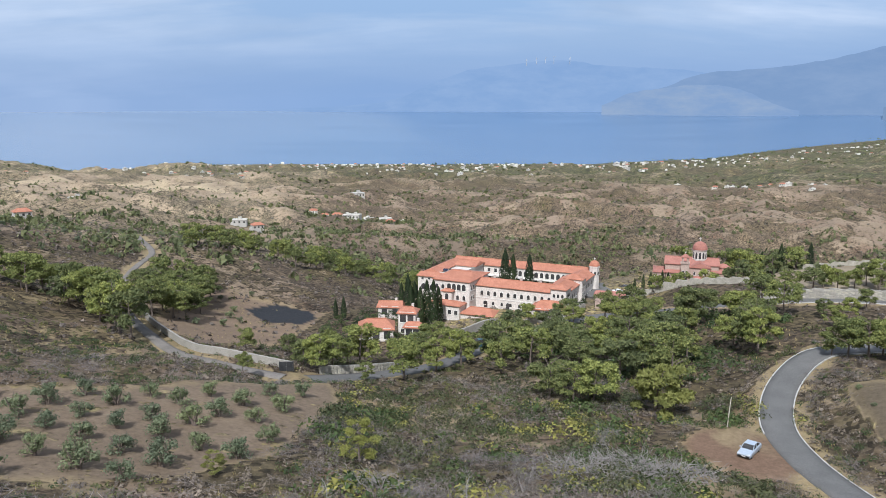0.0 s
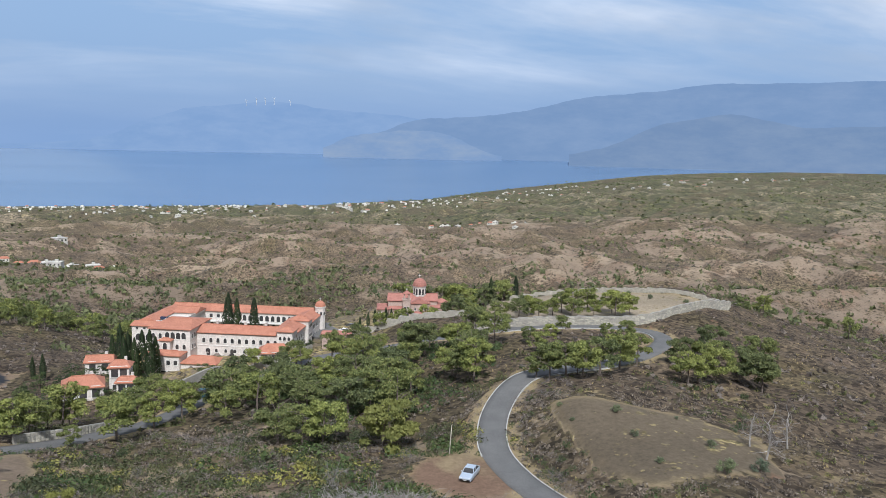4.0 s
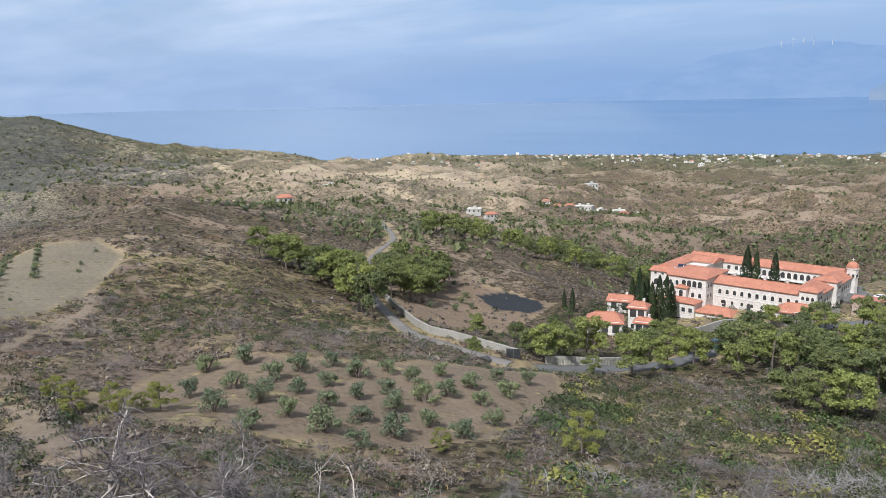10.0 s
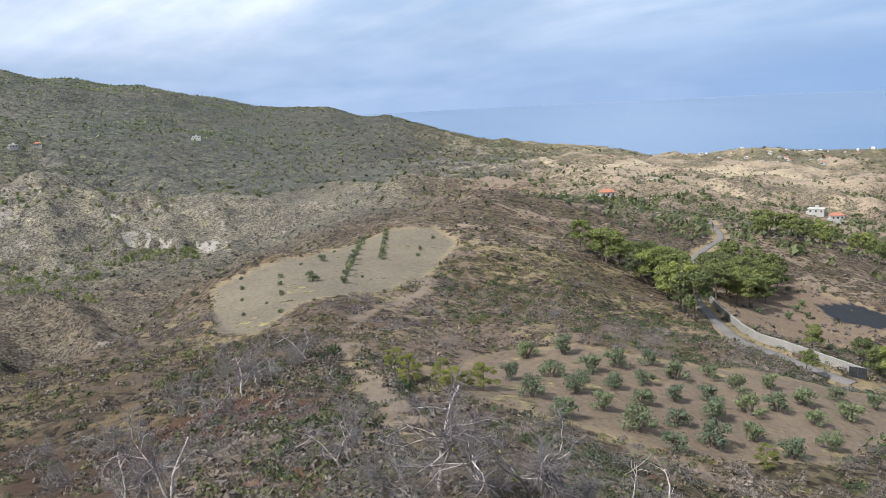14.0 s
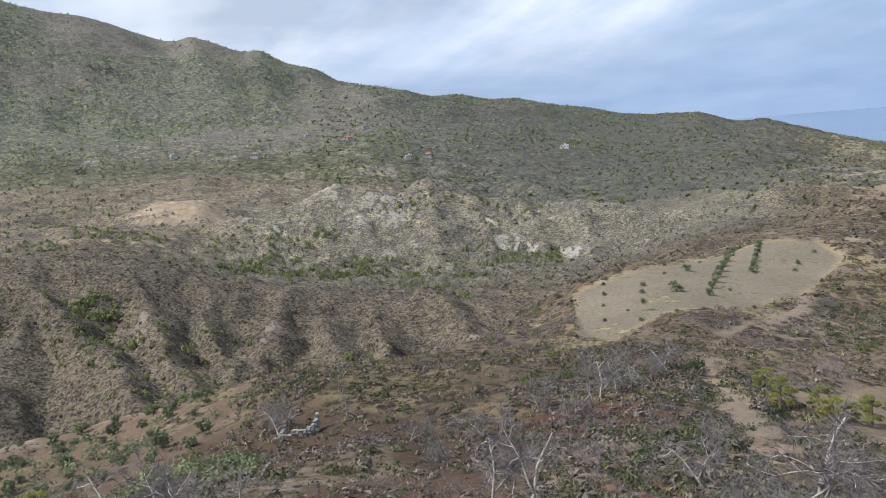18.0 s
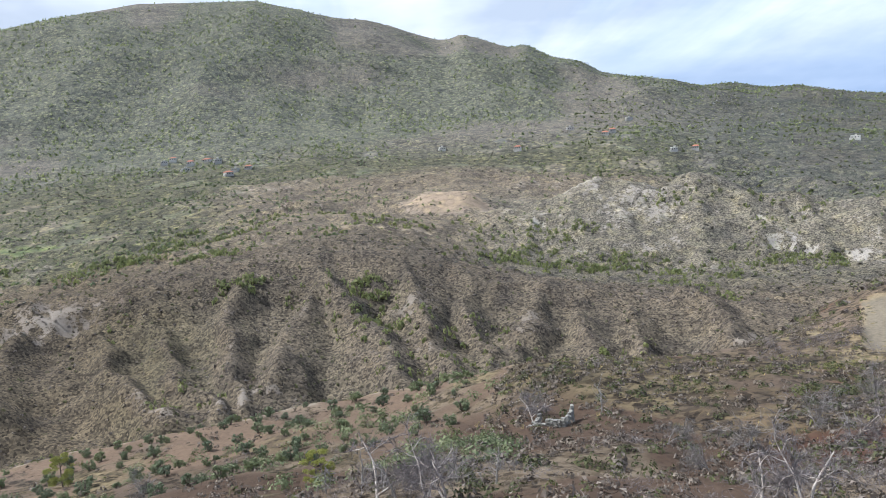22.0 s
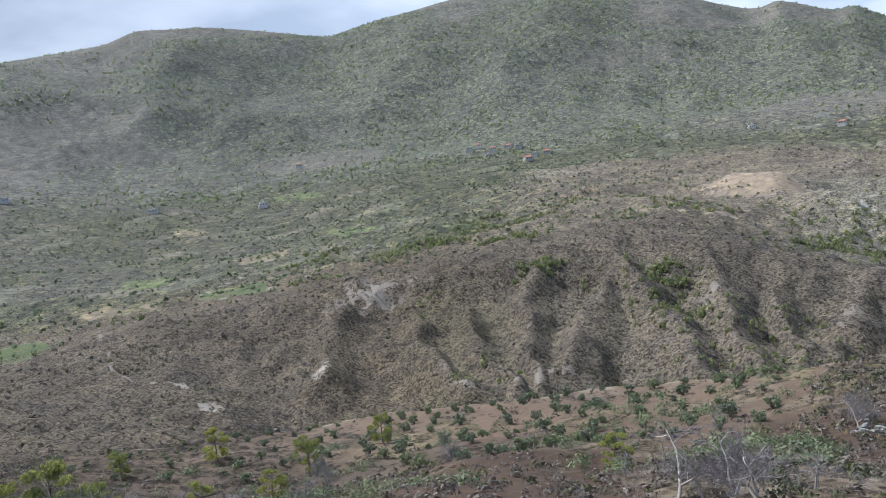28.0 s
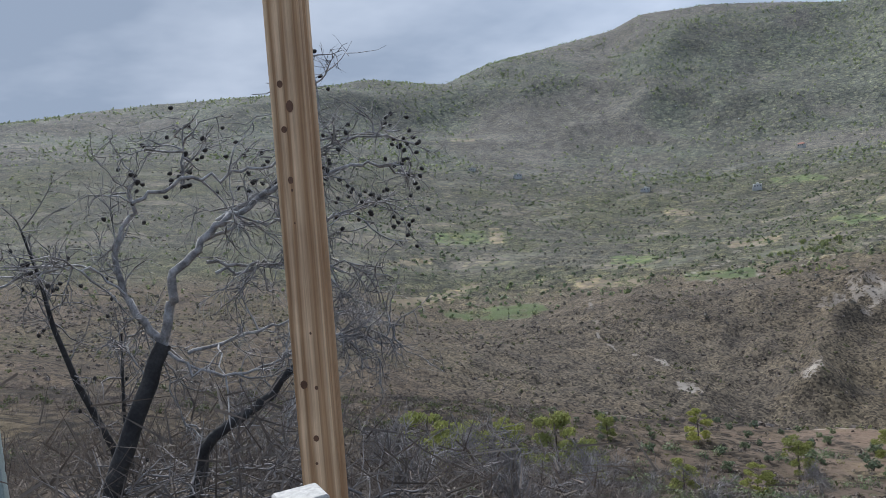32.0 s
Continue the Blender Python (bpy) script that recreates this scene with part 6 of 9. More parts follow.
for b, d, s in ((-5.2, 194, 0.95), (-0.4, 174, 0.75), (1.6, 166, 0.7), (-1.9, 172, 0.7), (3.2, 160, 0.55), (5.9, 152, 0.6), (8.3, 149, 0.65), (7.2, 146, 0.5), (-6.4, 224, 0.8), (-9.4, 222, 0.85), (-8.6, 226, 0.6), (10.4, 150, 0.55), (-3.6, 168, 0.55), (11.5, 156, 0.5), (14.6, 150, 0.5)):
    x, y = spot(b, d)
    tree("pine", PINES[rng.integers(6)], x, y, s, "green pine in front of the monastery wall", "tree", "pines")
for b, d, s in ((-2.8, 231, 1.3), (-3.6, 229, 1.0), (-5.4, 233, 0.9), (3.9, 232, 1.4), (5.6, 226, 1.2), (6.2, 214, 1.1), (1.6, 222, 1.0), (-10.2, 246, 1.2), (8.3, 205, 1.2), (8.8, 196, 1.1), (4.6, 232, 1.3), (-1.6, 226, 0.8), (7.6, 216, 1.2), (9.3, 178, 1.0), (10.2, 172, 1.0), (3.9, 221, 1.2), (3.3, 219, 1.0), (4.7, 220, 1.1), (5.4, 214, 1.2), (6.7, 192, 1.1), (3.9, 190, 1.0), (1.2, 196, 1.2), (7.4, 188, 1.2), (5.9, 186, 0.8), (3.2, 193, 0.8)):
    x, y = spot(b, d)
    t_ = tree("garden_tree", LOW_PINES[rng.integers(3)], x, y, 0.62 * s, "dark rounded evergreen in the monastery garden", "tree", "garden evergreens")
for b, d, s in ((3.1, 236, 1.05), (2.6, 233, 1.2), (2.1, 236, 1.3), (1.7, 232, 1.15), (1.2, 235, 1.4), (0.7, 233, 1.45), (0.35, 236, 1.2), (2.4, 229, 0.9), (7.4, 224, 0.7), (8.0, 226, 0.6), (-4.6, 267, 1.55), (-5.2, 268, 1.35), (-6.4, 266, 1.4), (-14.6, 270, 0.5), (-15.1, 271, 0.55), (-15.9, 272, 0.6), (-14.0, 268, 0.5), (-16.3, 273, 0.55), (-23.6, 300, 1.0), (-25.4, 305, 1.0), (-22.4, 308, 0.8)):
    x, y = spot(b, d)
    tree("cypress", CYPRESSES[rng.integers(3)], x, y, s, "slim dark green cypress beside the monastery buildings", "tree", "cypresses")

# ---- low growth on the slopes ----
def sown(count, b0, b1, r0, r1, seed, keep):
    """Places spread evenly over a sector of the land, thinned by keep(x, y, b, r)."""
    g = np.random.default_rng(seed)
    b = g.uniform(b0, b1, count)
    r = np.sqrt(g.uniform(r0**2, r1**2, count))
    x, y = spot(b, r)
    k = g.uniform(0, 1, count) < keep(x, y, b, r)
    tamed = np.zeros(count, bool)
    for fieldring in (OLIVE_FIELD, PALE_FIELD, ROAD_FIELD, DARK_PATCH, PLATFORM):
        tamed |= inside(x, y, fieldring)
    road = np.full(count, 1e9)
    for line, w in ((main_line, 2.9), (west_line, 2.3), (track_line, 1.4)):
        for px, py in line[::3]:
            road = np.minimum(road, np.hypot(x - px, y - py) - w)
    tamed |= inside(x, y, NEAR_GROVE) & (g.uniform(0, 1, count) < 0.85)
    ang, far_ = np.degrees(np.arctan2(-x, y)), np.hypot(x, y)
    tamed |= (ang > 62) & (ang < 118) & (far_ < 100) & (g.uniform(0, 1, count) < 0.55)
    lotx, loty = spot(-22.4, 104)
    k &= ~tamed & (road > 0) & (np.hypot(x - lotx, y - loty) > 8)
    return x[k], y[k], ground(x[k], y[k]) - 0.04, b[k], r[k]


g = np.random.default_rng(77)
clumpy = lambda x, y, s, seed: smooth(0.40, 0.62, fbm(x / s, y / s, 3, seed))
GREY_T = [leafy(g, 22, 0.95, 0.8, 0.22, 0.6) for _ in range(6)]
BARE_T = [fuzzy(g, 34, 0.6, 0.014) for _ in range(5)]
FINE_T = [fuzzy(g, 85, 0.36, 0.007) for _ in range(4)]
DEAD_T = [fuzzy(g, 60, 0.45, 0.011) for _ in range(4)]
GREY_TWIG = foliage("grey_burnt_twigs", (0.135, 0.118, 0.118), (0.290, 0.262, 0.258), 0.1, 0.9, 0.2)
GREY_FAR_T = [leafy(g, 8, 0.95, 0.85, 0.42, 0.4) for _ in range(6)]
GREEN_T = [leafy(g, 34, 0.95, 0.85, 0.165, 0.55) for _ in range(6)]
FINE_GREEN_T = [leafy(g, 56, 0.95, 0.8, 0.12, 0.5) for _ in range(5)]
FAR_GREEN_T = [leafy(g, 12, 0.95, 0.9, 0.36, 0.5) for _ in range(5)]
TUFT_T = [leafy(g, 6, 0.9, 1.0, 0.62, 0.5) for _ in range(6)]
CROWN_T = [leafy(g, 4, 0.8, 1.1, 0.85, 0.6) for _ in range(6)]
CRAG = surface("pale_crag", (0.30, 0.29, 0.28), (0.42, 0.41, 0.39), 0.1, 0.95)
BROWN_TWIG = foliage("brown_dead_twigs", (0.085, 0.070, 0.062), (0.190, 0.160, 0.142), 0.1, 0.9, 0.15)


def near_road(x, y):
    d = np.full(len(x), 1e9)
    for px, py in main_line[::2]:
        d = np.minimum(d, np.hypot(x - px, y - py))
    return smooth(7.5, 4.0, d) * 0.95


GRASS_T = [twiggy(g, 10, 0.6, 0.9, 0.05) for _ in range(4)]

x, y, z, b, r = sown(19000, -50, 150, 30, 150, 1, lambda x, y, b, r: 0.25 + 0.65 * clumpy(x, y, 12, 501))
strewn("scrub", GREY_T, x, y, z, g.uniform(0.3, 0.95, len(x)), SCRUB, "rounded grey-brown burnt scrub on the near slopes", g)
x, y, z, b, r = sown(3000, -50, 150, 14, 110, 51, lambda x, y, b, r: 0.2 + 0.6 * clumpy(x, y, 12, 541))
strewn("dead_twigs", BARE_T, x, y, z, g.uniform(0.5, 1.4, len(x)), BROWN_TWIG, "bare grey-brown dead twigs among the scrub", g)
x, y, z, b, r = sown(8500, -50, 150, 30, 170, 2, lambda x, y, b, r: 0.15 + 0.8 * clumpy(x, y, 15, 503))
strewn("shrubs", GREEN_T, x, y, z, g.uniform(0.3, 0.95, len(x)), SHRUB, "low dark green shrubs on the near slopes", g)
x, y, z, b, r = sown(6500, -50, 150, 30, 190, 3, lambda x, y, b, r: clumpy(x, y, 18, 505) * (0.45 + 0.55 * smooth(20, 28, b) * smooth(50, 44, b)))
strewn("heath", GREEN_T, x, y, z, g.uniform(0.25, 0.7, len(x)), HEATH, "yellow-green heath bushes on the near slopes", g)
x, y, z, b, r = sown(3600, -26, 9, 66, 150, 67, lambda x, y, b, r: 0.03 + 0.6 * smooth(0.5, 0.66, fbm(x / 9, y / 9, 3, 573)))
strewn("shrubs", FINE_GREEN_T, x, y, z, g.uniform(0.6, 1.7, len(x)), SHRUB, "dense green bushes on the slope below the pines", g)
x, y, z, b, r = sown(900, -26, 9, 62, 128, 74, lambda x, y, b, r: 0.4 * smooth(0.54, 0.64, fbm(x / 7, y / 7, 3, 587)))
strewn("heath", FINE_GREEN_T, x, y, z, g.uniform(0.9, 2.1, len(x)), HEATH, "tall yellow-green bushes in patches on the slope", g, flatten=0.8)
x, y, z, b, r = sown(700, -26, 12, 62, 128, 75, lambda x, y, b, r: 0.8 * smooth(0.54, 0.64, fbm(x / 8, y / 8, 3, 589)))
strewn("shrubs", FINE_GREEN_T, x, y, z, g.uniform(1.2, 2.4, len(x)), DARK_LEAF, "tall dark evergreen bushes on the slope below the pines", g)
x, y, z, b, r = sown(2600, -30, 20, 60, 150, 68, lambda x, y, b, r: 0.9 * clumpy(x, y, 9, 575))
strewn("dead_twigs", DEAD_T, x, y, z, g.uniform(0.8, 1.8, len(x)), GREY_TWIG, "grey dead brush between the green bushes", g)
x, y, z, b, r = sown(1700, 24, 64, 40, 150, 69, lambda x, y, b, r: clumpy(x, y, 9, 577))
strewn("dead_twigs", DEAD_T, x, y, z, g.uniform(0.7, 1.7, len(x)), GREY_TWIG, "grey burnt bushes along the ridge", g)
x, y, z, b, r = sown(5200, 44, 126, 20, 112, 70, lambda x, y, b, r: 0.15 + 0.85 * clumpy(x, y, 8, 579))
strewn("scrub", GREY_T, x, y, z, g.uniform(0.3, 0.9, len(x)), SCRUB, "grey-brown scrub on the bare near spur", g)
x, y, z, b, r = sown(2600, 44, 126, 20, 112, 71, lambda x, y, b, r: clumpy(x, y, 10, 581))
strewn("shrubs", GREEN_T, x, y, z, g.uniform(0.35, 1.0, len(x)), SHRUB, "low green shrubs on the bare near spur", g)
x, y, z, b, r = sown(3600, 124, 178, 18, 170, 72, lambda x, y, b, r: 0.3 + 0.7 * clumpy(x, y, 14, 583))
strewn("dead_twigs", BARE_T, x, y, z, g.uniform(0.6, 1.7, len(x)), BROWN_TWIG, "brown burnt brush on the slope behind the post", g)
x, y, z, b, r = sown(1500, 124, 178, 18, 170, 73, lambda x, y, b, r: clumpy(x, y, 14, 585))
strewn("shrubs", GREEN_T, x, y, z, g.uniform(0.4, 1.1, len(x)), SHRUB, "green shrubs among burnt brush behind the post", g)
belt_ring = ring(*BELT)
x, y, z, b, r = sown(9000, -36, 10, 120, 230, 41, lambda x, y, b, r: inside(x, y, belt_ring) * 0.22 * clumpy(x, y, 14, 551) * 2)
strewn("undergrowth", GREEN_T, x, y, z, g.uniform(0.6, 1.9, len(x)), DARK_LEAF, "dark bushes growing under the pines", g)
x, y, z, b, r = sown(1000, 132, 176, 11, 46, 42, lambda x, y, b, r: 0.75)
strewn("dead_thicket", FINE_T, x, y, z, g.uniform(0.8, 2.0, len(x)), BROWN_TWIG, "dense brown-grey thicket of dead twigs below the post", g)
x, y, z, b, r = sown(5200, -46, 12, 78, 240, 43, lambda x, y, b, r: near_road(x, y))
strewn("dry_grass", GRASS_T, x, y, z, g.uniform(0.3, 0.8, len(x)), GRASS, "straw-coloured grass along the road and field edges", g, "grass")
x, y, z, b, r = sown(16000, -52, 34, 290, 1000, 44, lambda x, y, b, r: 0.14 + 0.8 * smooth(0.66, 0.46, ridged(x / 150, y / 150, 5, 51)) * clumpy(x, y, 40, 531))
strewn("woodland", FAR_GREEN_T, x, y, z, g.uniform(0.9, 2.4, len(x)), COAST_TREE, "dark green trees filling the gullies of the coast hills", g, "trees", 1.2)
x, y, z, b, r = sown(5000, 60, 172, 1500, 2400, 45, lambda x, y, b, r: smooth(0.60, 0.68, fbm(x / 60, y / 60, 4, 533)) * 0.5)
strewn("crags", TUFT_T, x, y, z, g.uniform(0.9, 2.4, len(x)), CRAG, "small pale grey rock outcrops on the mountain side", g, "rocks")
x, y, z, b, r = sown(2200, -50, 135, 16, 70, 52, lambda x, y, b, r: clumpy(x, y, 9, 543))
strewn("dead_twigs", DEAD_T, x, y, z, g.uniform(0.6, 1.5, len(x)), GREY_TWIG, "fuzzy grey burnt bushes close below the lookout", g)
x, y, z, b, r = sown(2400, 82, 130, 64, 130, 63, lambda x, y, b, r: 0.9 * clumpy(x, y, 12, 557))
strewn("shrubs", FINE_GREEN_T, x, y, z, g.uniform(0.7, 1.6, len(x)), OLIVE, "grey-green rounded bushes between the olives on the near slope", g)
x, y, z, b, r = sown(4200, -48, 30, 285, 600, 61, lambda x, y, b, r: 0.1 + 0.9 * clumpy(x, y, 38, 553))
strewn("woodland", FAR_GREEN_T, x, y, z, g.uniform(1.5, 3.0, len(x)), COAST_TREE, "dark green pines in the ravine behind the monastery", g, "trees", 1.3)
x, y, z, b, r = sown(3600, -42, 56, 42, 160, 62, lambda x, y, b, r: clumpy(x, y, 11, 555))
strewn("shrubs", FINE_GREEN_T, x, y, z, g.uniform(0.5, 1.25, len(x)), DARK_LEAF, "dark green evergreen bushes in patches on the slope", g)
x, y, z, b, r = sown(4200, -50, 150, 12, 52, 31, lambda x, y, b, r: 0.3 + 0.6 * clumpy(x, y, 6, 521))
strewn("scrub", GREY_T, x, y, z, g.uniform(0.15, 0.6, len(x)), SCRUB, "grey rounded scrub close below the lookout", g)
x, y, z, b, r = sown(2600, -50, 175, 8, 48, 32, lambda x, y, b, r: clumpy(x, y, 7, 523))
strewn("dry_grass", GRASS_T, x, y, z, g.uniform(0.15, 0.45, len(x)), GRASS, "dry grass tufts close below the lookout", g, "grass")
x, y, z, b, r = sown(900, -50, 150, 12, 48, 33, lambda x, y, b, r: clumpy(x, y, 8, 525))
strewn("shrubs", GREEN_T, x, y, z, g.uniform(0.2, 0.7, len(x)), SHRUB, "green shrubs close below the lookout", g)
x, y, z, b, r = sown(9000, -50, 150, 30, 240, 4, lambda x, y, b, r: clumpy(x, y, 16, 92))
strewn("dry_grass", GRASS_T, x, y, z, g.uniform(0.3, 0.75, len(x)), GRASS, "tufts of straw-coloured dry grass", g, "grass")
x, y, z, b, r = sown(30000, -52, 172, 150, 480, 5, lambda x, y, b, r: 0.3 + 0.6 * clumpy(x, y, 25, 507))
strewn("scrub", GREY_FAR_T, x, y, z, g.uniform(0.45, 1.15, len(x)), SCRUB, "grey burnt scrub across the valley sides", g)
x, y, z, b, r = sown(11000, -52, 172, 150, 520, 6, lambda x, y, b, r: 0.12 + 0.75 * clumpy(x, y, 30, 509))
strewn("shrubs", FAR_GREEN_T, x, y, z, g.uniform(0.5, 1.3, len(x)), SHRUB, "green shrubs across the valley sides", g)
x, y, z, b, r = sown(4200, 56, 118, 200, 640, 7, lambda x, y, b, r: smooth(0.57, 0.64, fbm(x / 45, y / 45, 3, 511)))
strewn("young_pines", FAR_GREEN_T, x, y, z, g.uniform(1.0, 2.1, len(x)), GULLY_PINE, "bright green young pines in the gullies", g, "tree", 1.5)
# hedges and single trees between the plots
x, y, z, b, r = sown(11000, 90, 150, 500, 1250, 64, lambda x, y, b, r: 0.05 + 0.85 * smooth(0.62, 0.80, ridged(x / 60, (y + 0.3 * x) / 32, 3, 559)))
strewn("hedges", TUFT_T, x, y, z, g.uniform(0.8, 1.9, len(x)), OLIVE, "dark hedges and trees between the small plots", g, "hedge", 1.2)
x, y, z, b, r = sown(9000, 34, 75, 760, 2350, 65, lambda x, y, b, r: 0.3 + 0.7 * clumpy(x, y, 90, 561))
strewn("scrub", TUFT_T, x, y, z, g.uniform(1.2, 2.8, len(x)), COAST_TREE, "dark scrub and trees on the hill towards the cape", g)
x, y, z, b, r = sown(1200, 1.5, 10, 640, 800, 66, lambda x, y, b, r: 0.7 * clumpy(x, y, 40, 563))
strewn("woodland", FAR_GREEN_T, x, y, z, g.uniform(1.6, 3.0, len(x)), COAST_TREE, "dark green pines round the houses on the hillside", g, "trees", 1.3)
# bright young pines along the floors of the gullies: bearing, distance, spread, number
x, y = [], []
for cb, cd, cs, cn in ((79.6, 528, 9, 40), (76.3, 530, 12, 60), (73.9, 524, 10, 50), (72.0, 545, 11, 50), (68.5, 530, 12, 40), (75.8, 590, 9, 30), (77, 600, 7, 20), (59.4, 542, 12, 60), (91.2, 408, 7, 26), (89.6, 372, 6, 22), (117.0, 590, 10, 34), (115.4, 618, 9, 34), (108.2, 570, 9, 44), (105.2, 596, 9, 34), (102.6, 500, 8, 26), (99.8, 420, 6, 16), (66.5, 500, 10, 30), (62, 530, 9, 24), (107.8, 566, 8, 40), (106.2, 540, 7, 30), (104.1, 571, 8, 40), (102.2, 503, 7, 30), (103.4, 611, 8, 30), (100.6, 430, 5, 16), (98.7, 426, 5, 16), (91.3, 412, 4, 18), (90.6, 400, 4, 18), (82.1, 528, 7, 26), (80.1, 549, 8, 34), (78.1, 565, 8, 34), (99.5, 576, 9, 26)):
    cx, cy = spot(cb, cd)
    a_ = radians(cb + 90)
    u, w = g.normal(size=cn) * cs * 1.5, g.normal(size=cn) * cs * 0.5
    x.append(cx - np.sin(a_) * u - np.sin(radians(cb)) * w); y.append(cy + np.cos(a_) * u + np.cos(radians(cb)) * w)
x, y = np.concatenate(x), np.concatenate(y)
strewn("young_pines", FAR_GREEN_T, x, y, ground(x, y), g.uniform(1.1, 2.3, len(x)), GULLY_PINE, "bright green young pines along the gully floors", g, "tree", 1.5)
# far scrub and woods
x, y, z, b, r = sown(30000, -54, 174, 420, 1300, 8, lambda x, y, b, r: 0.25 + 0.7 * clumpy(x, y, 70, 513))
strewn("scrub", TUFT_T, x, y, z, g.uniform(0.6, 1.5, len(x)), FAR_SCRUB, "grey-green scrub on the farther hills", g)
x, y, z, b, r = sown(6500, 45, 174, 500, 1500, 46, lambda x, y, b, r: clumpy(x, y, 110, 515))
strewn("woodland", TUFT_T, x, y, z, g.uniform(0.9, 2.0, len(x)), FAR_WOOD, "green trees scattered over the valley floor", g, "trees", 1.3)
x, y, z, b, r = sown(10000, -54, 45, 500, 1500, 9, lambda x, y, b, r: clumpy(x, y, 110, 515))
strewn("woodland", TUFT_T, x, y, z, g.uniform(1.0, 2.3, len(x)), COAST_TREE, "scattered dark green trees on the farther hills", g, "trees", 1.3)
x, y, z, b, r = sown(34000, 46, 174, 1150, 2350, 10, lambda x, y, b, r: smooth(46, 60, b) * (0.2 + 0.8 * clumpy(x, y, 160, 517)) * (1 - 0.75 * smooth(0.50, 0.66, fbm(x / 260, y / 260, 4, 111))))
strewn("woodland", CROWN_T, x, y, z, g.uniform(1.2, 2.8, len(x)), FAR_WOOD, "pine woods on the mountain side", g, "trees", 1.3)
x, y, z, b, r = sown(16000, -54, 45, 1300, 3900, 11, lambda x, y, b, r: clumpy(x, y, 150, 519))
strewn("woodland", TUFT_T, x, y, z, g.uniform(2.2, 4.5, len(x)), COAST_TREE, "dark trees on the coastal plain", g, "trees")

# ---- the monastery, church and houses ----
GLASS_DARK = surface("dark_window_glass", (0.030, 0.030, 0.032), (0.065, 0.062, 0.060), 0.4, 0.25, spec=0.5)
TRIM = surface("white_trim", (0.56, 0.54, 0.50), (0.64, 0.62, 0.58), 0.5, 0.8)
PINK_STONE = surface("pinkish_stone", (0.34, 0.255, 0.215), (0.42, 0.325, 0.275), 0.5, 0.9, 0.4, 0.05, fine=2.5)
DARK_RED = surface("dull_red_tiles", (0.27, 0.118, 0.092), (0.36, 0.165, 0.130), 0.5, 0.8, 0.3, 0.05, fine=3.0)
METAL = surface("grey_metal", (0.30, 0.31, 0.32), (0.42, 0.43, 0.44), 2.0, 0.45, metal=0.6)
CONCRETE = surface("weathered_concrete", (0.45, 0.44, 0.41), (0.55, 0.54, 0.50), 0.6, 0.9, 0.3)


def arched(w, h, depth, inset, sill=0.0):
    """Outline of a round-headed opening in x-z, as a slab of the given depth."""
    pts = [(-w / 2, 0), (w / 2, 0), (w / 2, h - w / 2)] + [(w / 2 * math.cos(a), h - w / 2 + w / 2 * math.sin(a)) for a in (0.6, 1.2, 1.57, 1.94, 2.54)] + [(-w / 2, h - w / 2)]
    return pts


def slab(bm, pts, y0, y1):
    a = [bm.verts.new((x, y0, z)) for x, z in pts]
    b = [bm.verts.new((x, y1, z)) for x, z in pts]
    bm.faces.new(a)
    bm.faces.new(b[::-1])
    for i in range(len(pts)):
        j = (i + 1) % len(pts)
        bm.faces.new((a[j], a[i], b[i], b[j]))
    return bm


def made(name, bm, mat):
    me = bpy.data.meshes.new(name)
    bm.normal_update()
    bmesh.ops.recalc_face_normals(bm, faces=bm.faces)
    bm.to_mesh(me); bm.free()
    me.materials.append(mat)
    return me


def window_kind(w, h, arch=True):
    """Surround and pane of a window that looks along -y from the wall face y = 0."""
    pts = arched(w, h, 0, 0) if arch else [(-w / 2, 0), (w / 2, 0), (w / 2, h), (-w / 2, h)]
    big = [(x * 1.22, z * 1.10 - 0.06) for x, z in pts]
    bm = bmesh.new()
    # a ring of surround: outer slab behind, pane set in its middle
    slab(bm, big, -0.05, 0.02)
    box(bm, -w * 0.68, w * 0.68, -0.14, 0.0, -0.16, -0.04)
    frame_me = made("window_frame", bm, TRIM)
    bm = slab(bmesh.new(), pts, -0.075, -0.04)
    pane_me = made("pane", bm, GLASS_DARK)
    return frame_me, pane_me


WIN = {"arch": window_kind(0.95, 1.45), "tall": window_kind(1.2, 2.2), "square": window_kind(1.1, 1.3, False), "wide": window_kind(1.9, 2.1), "door": window_kind(1.6, 2.6, False), "small": window_kind(0.8, 1.1), "loggia": window_kind(1.3, 2.0)}


def windows(parent, wall_rot, origin, kind, xs, zs):
    """Put windows along a wall: origin is its left foot, wall_rot its turn about z."""
    for z in zs:
        for x in xs:
            m = Matrix.Translation(origin) @ Matrix.Rotation(wall_rot, 4, "Z") @ Matrix.Translation((x, 0, z))
            w = mesh_part("window", WIN[kind][0], None, parent, at=m)
            mesh_part("pane", WIN[kind][1], None, w, "dark window pane")


def spread(a, b, n):
    return [a + (b - a) * (i + 0.5) / n for i in range(n)]


